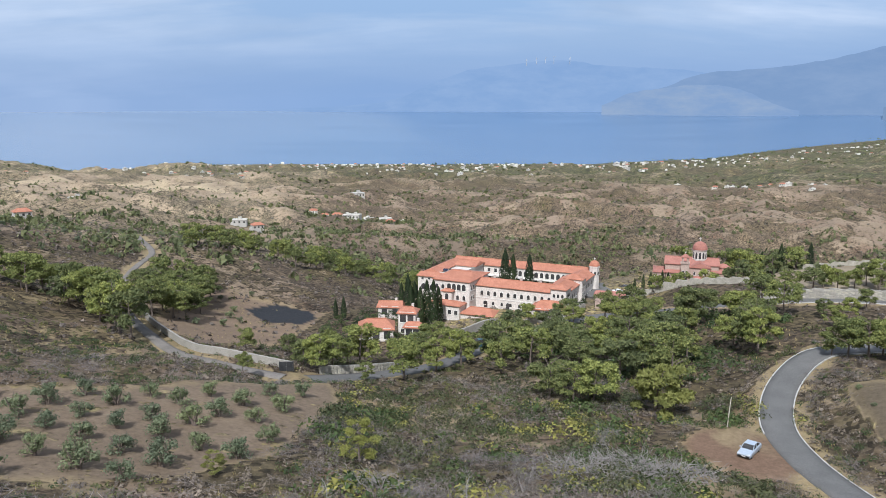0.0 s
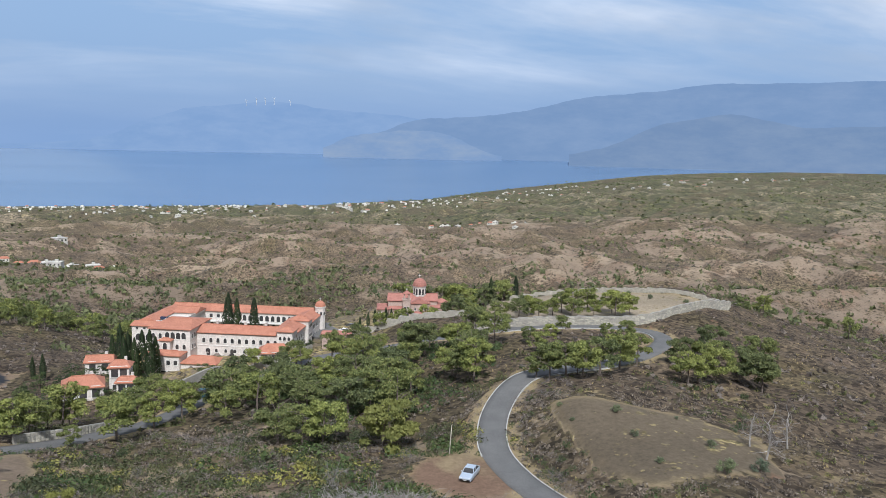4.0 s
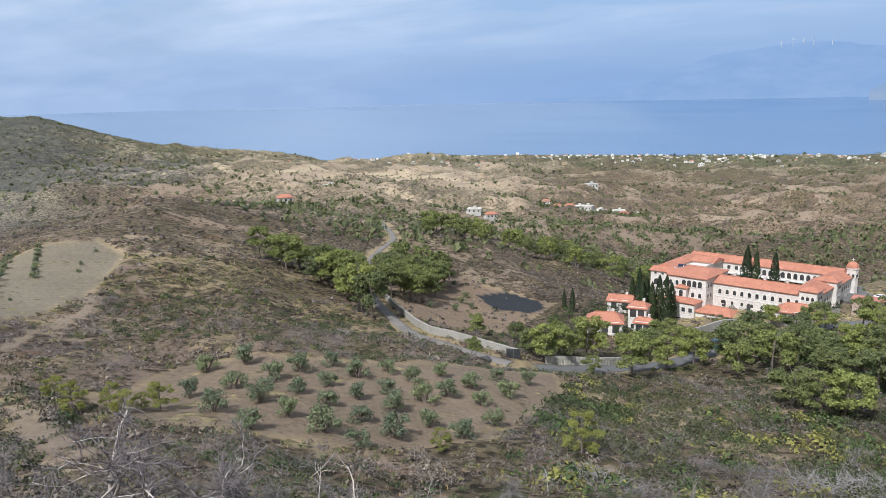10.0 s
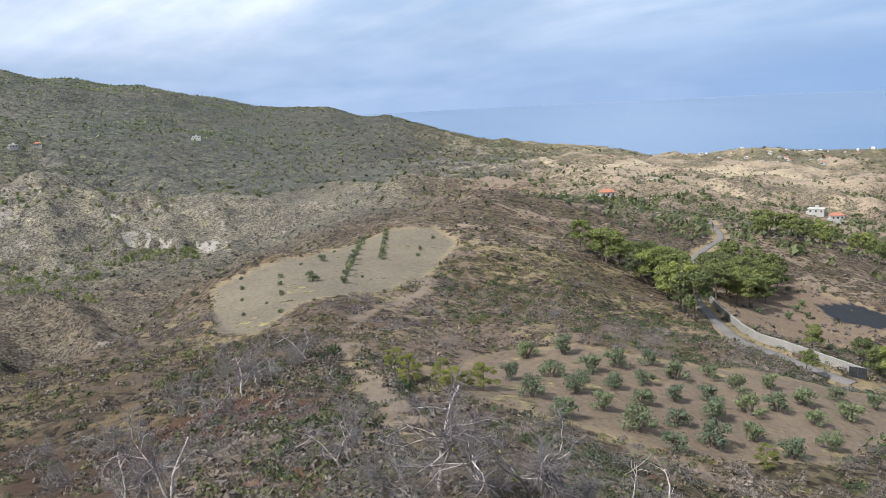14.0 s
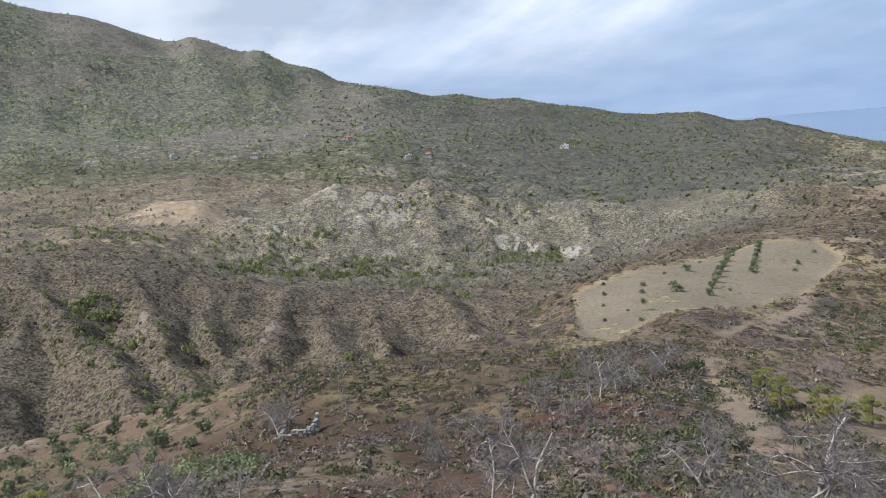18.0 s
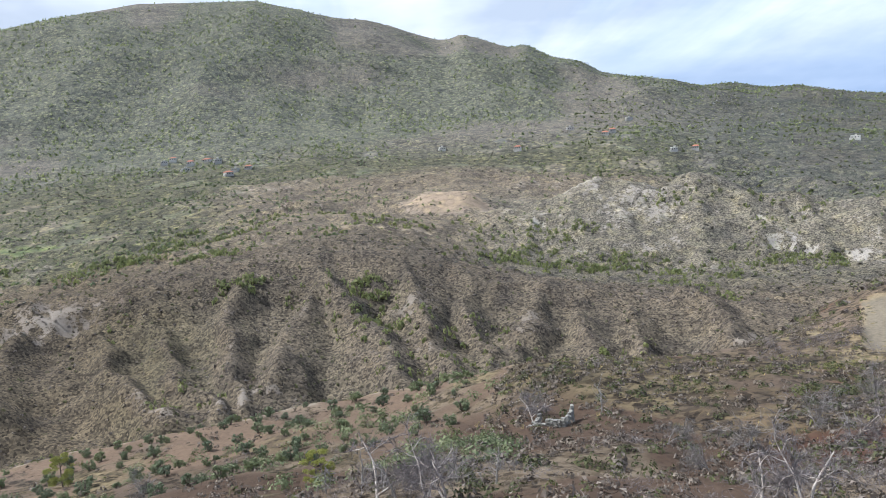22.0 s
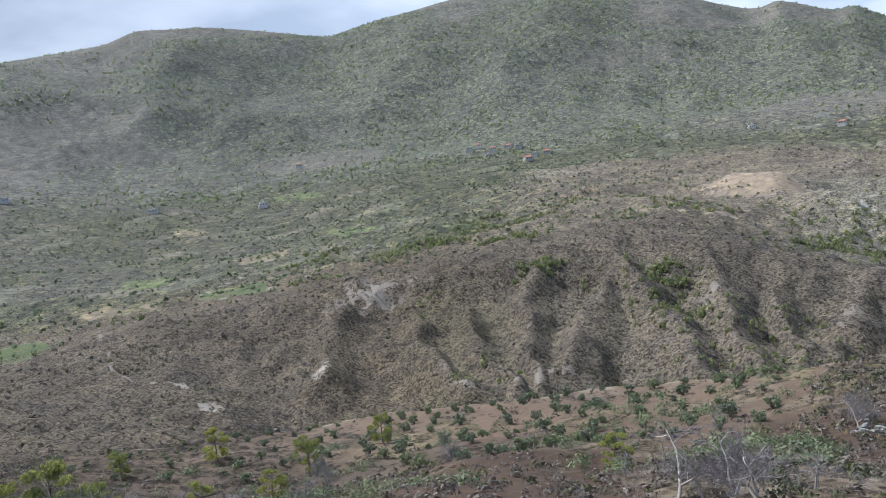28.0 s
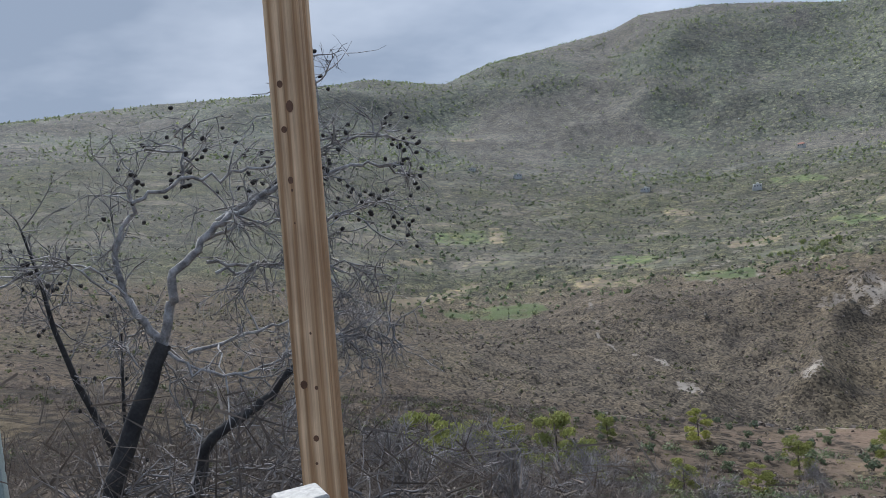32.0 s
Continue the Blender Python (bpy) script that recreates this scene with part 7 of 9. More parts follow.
def wing(parent, x0, x1, y0, y1, z0, z1, rise, mat=None, hip=2.5, roof_mat=None, along="x"):
    """Walls and a tiled roof of a wing, as two parts."""
    bm = boxes((x0, x1, y0, y1, z0, z1))
    box(bm, x0 - 0.08, x1 + 0.08, y0 - 0.08, y1 + 0.08, z1 - 0.35, z1 - 0.05)
    part("wall", bm, mat or WHITE_WALL, parent)
    if rise:
        if along == "x":
            bm = gable(bmesh.new(), x0, x1, y0, y1, z1, rise, hip=hip)
        else:
            bm = gable(bmesh.new(), y0, y1, -x1, -x0, z1, rise, hip=hip)
            bmesh.ops.rotate(bm, verts=bm.verts, cent=(0, 0, 0), matrix=Matrix.Rotation(math.pi / 2, 3, "Z"))
        roof = part("roof", bm, roof_mat or RED_TILE, parent)
        if along == "x":
            rb = tube(bmesh.new(), [(x0 - 0.4 + hip, (y0 + y1) / 2, z1 + 0.2 + rise), (x1 + 0.4 - hip, (y0 + y1) / 2, z1 + 0.2 + rise)], [0.16, 0.16], 6)
            part("ridge_tiles", rb, roof_mat or RED_TILE, roof)


# monastery: own axes, x along the front, y to the back; the corner by the front tower is its origin
MON = Matrix.Translation((34.7, 236.0, 121.9)) @ Matrix.Rotation(radians(-25), 4, "Z")
mon = thing("monastery", MON, "cream walled monastery with red tiled wings round a courtyard", "building")
S, E_, N_, W_ = 0.0, math.pi / 2, math.pi, -math.pi / 2
# front wing
wing(mon, -26.6, 0, 0.0, 7.5, -1.0, 9.6, 1.7, hip=0.3)
windows(mon, S, (-26.6, 0, 0), "arch", spread(1.0, 25.6, 11), (6.6,))
windows(mon, S, (-26.6, 0, 0), "small", spread(1.6, 25.2, 8), (3.6,))
windows(mon, S, (-26.6, 0, 0), "tall", (3.5, 11.0, 20.5), (2.6,))
part("string_course", boxes((-26.6, 0, -0.12, 0.0, 5.6, 5.8)), TRIM, mon)
# front tower
wing(mon, -1.2, 3.6, -1.4, 4.0, -1.0, 11.2, 1.1, hip=2.4)
windows(mon, S, (-1.2, -1.4, 0), "small", spread(0.4, 4.4, 3), (8.6, 5.4))
windows(mon, E_, (3.6, -1.4, 0), "small", spread(0.6, 4.8, 3), (8.6, 5.4, 2.6))
# east wing with its outer balconies
wing(mon, -4.5, 3.0, 4.0, 24.0, -0.5, 9.4, 1.7, hip=0.3, along="y")
windows(mon, E_, (3.0, 4.0, 0), "arch", spread(0.8, 19.5, 8), (6.4, 3.2))
wing(mon, -1.5, 4.2, 15.0, 19.5, 0.0, 11.0, 0.9, hip=1.8)
windows(mon, E_, (4.2, 15.0, 0), "small", spread(0.4, 4.1, 3), (8.6, 5.6, 2.6))
wing(mon, -4.5, 2.4, 24.0, 38.0, 0.0, 8.2, 1.6, hip=0.3, along="y")
windows(mon, E_, (2.4, 24.0, 0), "arch", spread(0.8, 13.2, 6), (5.4, 2.2))
# bell turret with its small dome
bm = lathe(bmesh.new(), [(1.75, 0.5), (1.75, 10.6), (1.95, 10.7), (1.95, 11.1), (1.7, 11.2)], 8, 2.2, 38.5)
part("turret", bm, WHITE_WALL, mon, "slim white bell turret")
part("turret_dome", lathe(bmesh.new(), [(1.9, 11.2), (1.75, 11.8), (1.35, 12.5), (0.8, 12.9), (0.2, 13.1), (0.05, 13.15)], 16, 2.2, 38.5), RED_TILE, mon, "small red dome")
cb = boxes((2.15, 2.25, 38.45, 38.55, 13.1, 14.2), (1.85, 2.55, 38.45, 38.55, 13.7, 13.82))
part("cross", cb, TRIM, mon, "small white cross")
for k in range(8):
    a = k * math.pi / 4 + math.pi / 8
    m = Matrix.Translation((2.2 + 1.64 * math.cos(a), 38.5 + 1.64 * math.sin(a), 8.2)) @ Matrix.Rotation(a + math.pi / 2, 4, "Z")
    w = mesh_part("window", WIN["small"][0], None, mon, at=m)
    mesh_part("pane", WIN["small"][1], None, w)
# north wing with an arcade on the courtyard
wing(mon, -52, -1.0, 38.0, 46.0, 0.0, 7.8, 1.6, hip=0.3)
windows(mon, S, (-52, 38.0, 0), "loggia", spread(0.5, 50.0, 22), (2.0,))
windows(mon, S, (-52, 38.0, 0), "square", spread(0.5, 24.0, 9), (5.6,))
windows(mon, S, (-28, 38.0, 0), "loggia", spread(0.0, 26.5, 13), (4.9,))
part("gallery_floor", boxes((-52, -4.5, 36.4, 38.0, 4.3, 4.55)), TRIM, mon, "pale gallery ledge over the courtyard")
# west wing with terrace and solar panels
wing(mon, -53.0, -39.4, 11.0, 38.0, -0.8, 8.0, 0.0)
part("roof", gable(bmesh.new(), -53.0, -39.4, 11.0, 15.6, 8.0, 1.1, hip=0.3), RED_TILE, mon)
wing(mon, -53.0, -47.6, 16.4, 38.0, 7.0, 8.4, 1.2, hip=0.3, along="y")
wing(mon, -47.4, -39.4, 30.0, 38.0, 7.0, 8.6, 1.3, hip=0.3)
part("terrace_parapet", boxes((-47.6, -39.4, 16.4, 16.7, 8.0, 8.7), (-39.7, -39.4, 16.7, 30, 8.0, 8.7)), WHITE_WALL, mon)
windows(mon, S, (-53.0, 11.0, 0), "small", spread(0.5, 10.6, 4), (7.0,))
windows(mon, S, (-53.0, 11.0, 0), "wide", spread(0.5, 10.6, 3), (3.4,))
PANEL = surface("solar_glass", (0.012, 0.016, 0.035), (0.025, 0.030, 0.055), 1.0, 0.2, spec=0.5)
for k in range(4):
    bm = boxes((-0.9, 0.9, -0.6, 0.6, -0.04, 0.04))
    part("solar_panel", bm, PANEL, mon, "dark blue solar panel", Matrix.Translation((-46.6 + 2.1 * k, 20.0, 8.9)) @ Matrix.Rotation(radians(30), 4, "X"))
# tall front block with arched top storey
wing(mon, -39.4, -26.7, -5.0, 11.0, -1.5, 11.4, 1.5, hip=3.0)
windows(mon, S, (-39.4, -5.0, 0), "arch", (1.3, 3.4), (8.6, 5.4))
windows(mon, S, (-39.4, -5.0, 0), "loggia", (5.6, 7.3, 9.0, 10.7), (8.5,))
windows(mon, S, (-39.4, -5.0, 0), "arch", (8.6, 10.8), (5.4,))
windows(mon, E_, (-26.7, -5.0, 0), "arch", (1.4, 3.4), (8.6, 5.4))
wing(mon, -35.6, -32.2, -6.6, -5.0, 5.0, 8.2, 0.6, hip=1.2)
windows(mon, S, (-35.6, -6.6, 0), "tall", (1.7,), (5.4,))
# lower block in front, with balcony and tall openings
wing(mon, -38.6, -28.0, -10.0, -5.0, -3.0, 4.6, 0.9, hip=2.0)
windows(mon, S, (-38.6, -10.0, 0), "door", (1.5, 3.6, 5.7, 7.8, 9.6), (-2.6,))
windows(mon, S, (-38.6, -10.0, 0), "square", (1.8, 4.6, 7.2, 9.4), (1.9,))
bal = part("balcony", boxes((-38.9, -33.5, -11.6, -10.0, 0.9, 1.1)), TRIM, mon, "white balcony slab with a balustrade")
for k in range(10):
    part("baluster", boxes((-38.85 + k * 0.58, -38.73 + k * 0.58, -11.5, -11.38, 1.1, 1.95)), TRIM, bal)
part("handrail", boxes((-38.9, -33.5, -11.55, -11.35, 1.95, 2.05)), TRIM, bal)
for x in (-38.7, -36.2, -33.7):
    part("pillar", boxes((x - 0.15, x + 0.15, -11.5, -11.2, -3.0, 0.9)), TRIM, bal)
# single-storey hall beside it
wing(mon, -28.0, -17.5, -9.0, -1.8, -3.0, 2.2, 1.5, hip=2.2)
windows(mon, S, (-28.0, -9.0, 0), "arch", spread(0.6, 10.0, 4), (-0.6,))
part("courtyard", boxes((-39.4, -4.5, 7.5, 38.0, 0.6, 1.0)), CONCRETE, mon, "pale paved courtyard")
for k, x in enumerate((-22.0, -13.0, -6.5)):
    part("chimney", boxes((x - 0.35, x + 0.35, 4.6, 5.3, 10.2, 12.3), (x - 0.45, x + 0.45, 4.5, 5.4, 12.2, 12.4)), WHITE_WALL, mon)

# ---- the church ----
CH = Matrix.Translation((*spot(-18.35, 290), 126.6)) @ Matrix.Rotation(radians(-16), 4, "Z") @ Matrix.Diagonal((0.86, 0.95, 0.95, 1))
church = thing("church", CH, "pinkish stone domed church with dull red tiled roofs", "church")
wing(church, -13.5, 7.5, -4.5, 4.5, -0.6, 6.6, 2.0, PINK_STONE, 0.2, DARK_RED)
wing(church, -4.0, 4.0, -7.8, 7.8, -0.6, 6.2, 1.8, PINK_STONE, 0.2, DARK_RED, "y")
wing(church, 4.0, 9.5, -6.8, 6.8, -0.6, 4.4, 1.1, PINK_STONE, 2.0, DARK_RED)
wing(church, -13.0, -4.0, -7.4, 7.4, -0.6, 3.9, 1.2, PINK_STONE, 1.0, DARK_RED)
wing(church, -18.0, -13.5, -5.5, 5.5, -0.6, 3.4, 0.9, PINK_STONE, 1.5, DARK_RED)
windows(church, S, (-18.0, -5.5, 0), "loggia", (1.2, 3.0), (0.4,))
windows(church, S, (-13.0, -7.4, 0), "arch", (5.6, 7.6), (1.2,))
windows(church, S, (-4.0, -7.8, 0), "small", (2.0, 4.0, 6.0), (3.6,))
windows(church, S, (4.0, -6.8, 0), "small", (1.4, 3.4), (1.8,))
for y, r, h in ((0, 2.6, 5.6), (-4.4, 1.5, 3.4), (4.4, 1.5, 3.4)):
    apse = part("apse", lathe(bmesh.new(), [(r, -0.6), (r, h), (r * 0.98, h + 0.05)], 14, 9.5, y), PINK_STONE, church)
    part("apse_roof", lathe(bmesh.new(), [(r + 0.3, h), (r + 0.3, h + 0.15), (r * 0.6, h + 0.9), (0.1, h + 1.4)], 14, 9.5, y), DARK_RED, apse)
part("porch_roof", gable(bmesh.new(), -2.2, 3.6, -10.6, -7.8, 2.6, 0.8, hip=0.6), DARK_RED, church)
part("porch_wall", boxes((-2.0, 3.4, -10.4, -7.8, -0.6, 2.6)), PINK_STONE, church)
part("drum", lathe(bmesh.new(), [(2.75, 7.6), (2.75, 11.6), (2.95, 11.7), (2.95, 11.95), (2.7, 12.0)], 16), surface("pale_drum_render", (0.42, 0.37, 0.34), (0.50, 0.44, 0.41), 0.5, 0.85), church, "pale round drum below the dome")
part("dome", lathe(bmesh.new(), [(3.0, 11.95), (2.95, 12.5), (2.65, 13.4), (2.0, 14.2), (1.1, 14.7), (0.3, 14.9), (0.05, 14.92)], 20), DARK_RED, church, "rounded red dome")
part("cross", boxes((-0.07, 0.07, -0.07, 0.07, 14.8, 16.6), (-0.5, 0.5, -0.07, 0.07, 15.8, 15.95)), TRIM, church, "white cross on the dome")
for k in range(12):
    a = k * math.pi / 6
    m = Matrix.Translation((2.68 * math.cos(a), 2.68 * math.sin(a), 8.6)) @ Matrix.Rotation(a + math.pi / 2, 4, "Z") @ Matrix.Diagonal((0.75, 1, 1.15, 1))
    w = mesh_part("window", WIN["tall"][0], None, church, at=m)
    mesh_part("pane", WIN["tall"][1], None, w)
# bell tower on the near side
part("bell_tower", boxes((-7.4, -4.2, -11.0, -7.8, -0.6, 8.2), (-7.6, -4.0, -11.2, -7.6, 8.1, 8.5)), PINK_STONE, church, "square stone bell tower")
part("belfry", boxes(*[(x, x + 0.5, y, y + 0.5, 8.5, 10.4) for x in (-7.0, -5.1) for y in (-10.6, -8.7)]), PINK_STONE, church)
part("belfry_roof", gable(bmesh.new(), -7.1, -4.5, -10.7, -8.1, 10.4, 1.1, over=0.25, hip=1.3), DARK_RED, church)
windows(church, S, (-7.4, -11.0, 0), "small", (1.0, 2.2), (4.6, 2.2))
part("cross", boxes((-5.86, -5.74, -9.46, -9.34, 11.4, 12.6), (-6.1, -5.5, -9.46, -9.34, 12.0, 12.12)), TRIM, church)


# ---- houses ----
def house(name, bearing, distance, turn, w, d, h, rise, label, hip=1.8, storeys=1, z=None, mat=None, roof=None, porch=True):
    x, y = spot(bearing, distance)
    zz = float(ground(x, y)) if z is None else z
    t = thing(name, Matrix.Translation((x, y, zz)) @ Matrix.Rotation(radians(turn), 4, "Z"), label, "house")
    wing(t, -w / 2, w / 2, -d / 2, d / 2, -1.2, h, rise, mat, hip, roof)
    n = max(2, int(w / 2.6))
    for s in range(storeys):
        windows(t, S, (-w / 2, -d / 2, 0), "square" if s else "door", spread(0.3, w - 0.3, n), (h - 2.3 - 2.8 * s if not s else h - 5.4,))
    windows(t, E_, (w / 2, -d / 2, 0), "square", spread(0.4, d - 0.4, 2), (h - 2.2,))
    windows(t, W_, (-w / 2, d / 2, 0), "square", spread(0.4, d - 0.4, 2), (h - 2.2,))
    part("chimney", boxes((w * 0.18, w * 0.18 + 0.6, 0.3, 0.9, h, h + rise + 0.9)), mat or WHITE_WALL, t)
    return t


house("guest_house", 5.0, 196, 4, 8.6, 7.4, 3.0, 1.9, "cream guest house with a bright red hipped roof", 2.2)
house("guest_house", 2.6, 203, -8, 4.6, 4.6, 5.6, 1.2, "two-storey cream house with small red roof", 1.4, 2)
house("guest_house", 2.2, 198, -8, 4.4, 3.6, 3.0, 1.0, "small cream annexe with a red roof", 1.0)
house("guest_house", 3.9, 228, -6, 7.0, 4.5, 3.2, 1.4, "low white building with red roof behind cypresses", 0.3)
house("guest_house", -7.9, 236, -14, 9.6, 7.0, 3.0, 2.0, "cream gatehouse with a wide red roof", 2.6)
# entrance arch
x, y = spot(-12.3, 250)
arch = thing("entrance_gate", Matrix.Translation((x, y, float(ground(x, y)))) @ Matrix.Rotation(radians(-14), 4, "Z"), "stone entrance gate with an arch and red tiled roof", "gate")
part("pier", boxes((-4.6, -1.6, -1.3, 1.3, -0.8, 4.0)), PINK_STONE, arch)
part("pier", boxes((1.6, 4.6, -1.3, 1.3, -0.8, 4.0)), PINK_STONE, arch)
bm = bmesh.new()
pts = [(1.6 * math.cos(a), 2.2 + 1.6 * math.sin(a)) for a in np.linspace(0, math.pi, 9)]
slab(bm, pts + [(-1.6, 4.6), (1.6, 4.6)], -1.25, 1.25)
bmesh.ops.recalc_face_normals(bm, faces=bm.faces)
part("arch", bm, PINK_STONE, arch)
part("roof", gable(bmesh.new(), -4.6, 4.6, -1.3, 1.3, 4.5, 1.0, hip=0.6), DARK_RED, arch)
part("parapet", boxes((-4.6, 4.6, -1.3, 1.3, 4.0, 4.5)), PINK_STONE, arch)

# forecourt with parked cars
fx, fy = spot(-12.6, 272)
fz = float(ground(fx, fy))
bm = boxes((-8, 8, -11, 11, -0.5, 0.06))
fore = part("forecourt", bm, ASPHALT)
fore.matrix_world = Matrix.Translation((fx, fy, fz)) @ Matrix.Rotation(radians(-25), 4, "Z")
tagged(fore, "grey paved forecourt beside the monastery", "pavement", kind="structure")


def car_kind(name, paint, length=4.3, width=1.72, height=1.42, van=False):
    """A small car standing on z = 0, nose along -y: body, cabin glass, four wheels, lamps."""
    t = new(name)
    bm = bmesh.new()
    hl, hw = length / 2, width / 2
    sec = [(-hl, 0.32, 0.62), (-hl + 0.12, 0.24, 0.74), (-hl + 1.05, 0.2, 0.88), (-0.35 * hl, 0.2, 0.94), (0.62 * hl, 0.2, 0.98), (hl - 0.1, 0.26, 0.94), (hl, 0.36, 0.8)] if not van else [(-hl, 0.35, 0.95), (-hl + 0.15, 0.28, 1.1), (-hl + 0.7, 0.24, 1.2), (0, 0.24, 1.22), (hl - 0.1, 0.28, 1.22), (hl, 0.36, 1.15)]
    rows = []
    for y, z0, z1 in sec:
        k = 0.9 if abs(y) > hl - 0.05 else 1.0
        rows.append([bm.verts.new(p) for p in ((-hw * k * 0.94, y, z0), (-hw * k, y, z0 + 0.2), (-hw * k, y, z1 - 0.12), (-hw * k * 0.9, y, z1), (hw * k * 0.9, y, z1), (hw * k, y, z1 - 0.12), (hw * k, y, z0 + 0.2), (hw * k * 0.94, y, z0))])
    for a, b in zip(rows, rows[1:]):
        for i in range(8):
            bm.faces.new((a[i], a[(i + 1) % 8], b[(i + 1) % 8], b[i]))
    bm.faces.new(rows[0]); bm.faces.new(rows[-1][::-1])
    bmesh.ops.recalc_face_normals(bm, faces=bm.faces)
    part("body", bm, paint, t)
    zb = 0.9 if not van else 1.18
    y0, y1, y2, y3 = ((-0.42 * hl, -0.12 * hl, 0.45 * hl, 0.86 * hl) if not van else (-hl + 0.55, -hl + 1.0, hl - 0.25, hl - 0.05))
    lo = [Vector(p) for p in ((-hw * 0.92, y0, zb), (hw * 0.92, y0, zb), (hw * 0.92, y3, zb), (-hw * 0.92, y3, zb))]
    up = [Vector(p) for p in ((-hw * 0.74, y1, height - 0.04), (hw * 0.74, y1, height - 0.04), (hw * 0.74, y2, height - 0.04), (-hw * 0.74, y2, height - 0.04))]
    middle = Vector((0, (y1 + y2) / 2, zb))
    for i, pane in enumerate(("windscreen", "side_window", "rear_window", "side_window")):
        outer = (lo[i], lo[(i + 1) % 4], up[(i + 1) % 4], up[i])
        bm = bmesh.new()
        rings = [[bm.verts.new(p + (middle - p).normalized() * inset) for p in outer] for inset in (0.0, 0.02)]
        bm.faces.new(rings[0]); bm.faces.new(rings[1][::-1])
        for k in range(4):
            bm.faces.new((rings[0][k], rings[1][k], rings[1][(k + 1) % 4], rings[0][(k + 1) % 4]))
        bmesh.ops.recalc_face_normals(bm, faces=bm.faces)
        part(pane, bm, GLASS_DARK, t, "dark car glass")
    bm = boxes((-hw * 0.76, hw * 0.76, y1 - 0.04, y2 + 0.04, height - 0.06, height), bevel=0.02)
    for s in (-1, 1):
        tube(bm, [(s * hw * 0.91, y0, zb), (s * hw * 0.75, y1, height - 0.02)], [0.045, 0.04], 5)
        tube(bm, [(s * hw * 0.91, y3, zb), (s * hw * 0.75, y2, height - 0.02)], [0.055, 0.045], 5)
        tube(bm, [(s * hw * 0.925, (y1 + y2) / 2, zb), (s * hw * 0.755, (y1 + y2) / 2, height - 0.02)], [0.04, 0.04], 5)
    part("roof", bm, paint, t)
    for sx in (-1, 1):
        for y in (-hl + 0.82, hl - 0.85):
            bm = lathe(bmesh.new(), [(0.2, -0.1), (0.31, -0.09), (0.32, -0.05), (0.32, 0.05), (0.31, 0.09), (0.2, 0.1)], 14)
            bmesh.ops.rotate(bm, verts=bm.verts, cent=(0, 0, 0), matrix=Matrix.Rotation(math.pi / 2, 3, "Y"))
            wheel = part("wheel", bm, TYRE, t, at=Matrix.Translation((sx * (hw - 0.1), y, 0.32)))
            bm = lathe(bmesh.new(), [(0.19, -0.105), (0.2, 0.105)], 12)
            bmesh.ops.rotate(bm, verts=bm.verts, cent=(0, 0, 0), matrix=Matrix.Rotation(math.pi / 2, 3, "Y"))
            part("rim", bm, METAL, wheel)
        part("headlight", boxes((sx * hw * 0.72 - 0.2, sx * hw * 0.72 + 0.2, -hl - 0.015, -hl + 0.1, 0.58, 0.72), bevel=0.02), LAMP_GLASS, t)
        part("mirror", boxes((sx * (hw + 0.09) - 0.08, sx * (hw + 0.09) + 0.08, y0 + 0.15, y0 + 0.25, 0.92, 1.05), bevel=0.02), paint, t)
    part("bumper", boxes((-hw * 0.88, hw * 0.88, -hl - 0.05, -hl + 0.1, 0.3, 0.5), bevel=0.03), TYRE, t, "dark front bumper strip")
    part("number_plate", boxes((-0.26, 0.26, -hl - 0.07, -hl - 0.045, 0.36, 0.47)), TRIM, t, "blank pale plate")
    return t


TYRE = surface("black_rubber", (0.018, 0.018, 0.018), (0.03, 0.03, 0.03), 3.0, 0.85)
LAMP_GLASS = surface("lamp_glass", (0.55, 0.57, 0.6), (0.7, 0.72, 0.75), 3.0, 0.15, spec=0.6)
SILVER_BLUE = surface("silver_blue_paint", (0.40, 0.46, 0.54), (0.45, 0.51, 0.59), 2.0, 0.3, metal=0.3, spec=0.5)
DARK_TEAL = surface("dark_teal_paint", (0.020, 0.060, 0.075), (0.030, 0.075, 0.09), 2.0, 0.35, spec=0.5)
WHITE_PAINT = surface("white_car_paint", (0.70, 0.71, 0.72), (0.76, 0.77, 0.78), 2.0, 0.3, spec=0.5)
DARK_PAINT = surface("dark_car_paint", (0.03, 0.032, 0.036), (0.045, 0.047, 0.05), 2.0, 0.3, spec=0.5)


def park(ob, bearing, distance, turn, label, lift=0.02, z=None):
    x, y = spot(bearing, distance)
    ob.matrix_world = Matrix.Translation((x, y, (float(ground(x, y)) if z is None else z) + lift)) @ Matrix.Rotation(radians(turn), 4, "Z")
    return tagged(ob, label, "vehicle")


park(car_kind("car", SILVER_BLUE), -22.55, 103.4, 320, "silver-blue saloon car parked on bare earth beside the road")
road_k = int(np.argmin(np.hypot(main_line[:, 0] - spot(-3.1, 183.5)[0], main_line[:, 1] - spot(-3.1, 183.5)[1])))
park(car_kind("van", DARK_TEAL, 5.2, 1.95, 2.15, True), -3.1, 183.2, -68, "dark teal van parked on the road below the wall", 0.1, float(main_z[road_k]))
park(car_kind("car", WHITE_PAINT), -12.9, 269, 40, "white car parked on the forecourt", 0.08, fz)
park(car_kind("car", DARK_PAINT), -13.4, 276, 60, "dark car parked on the forecourt", 0.08, fz)

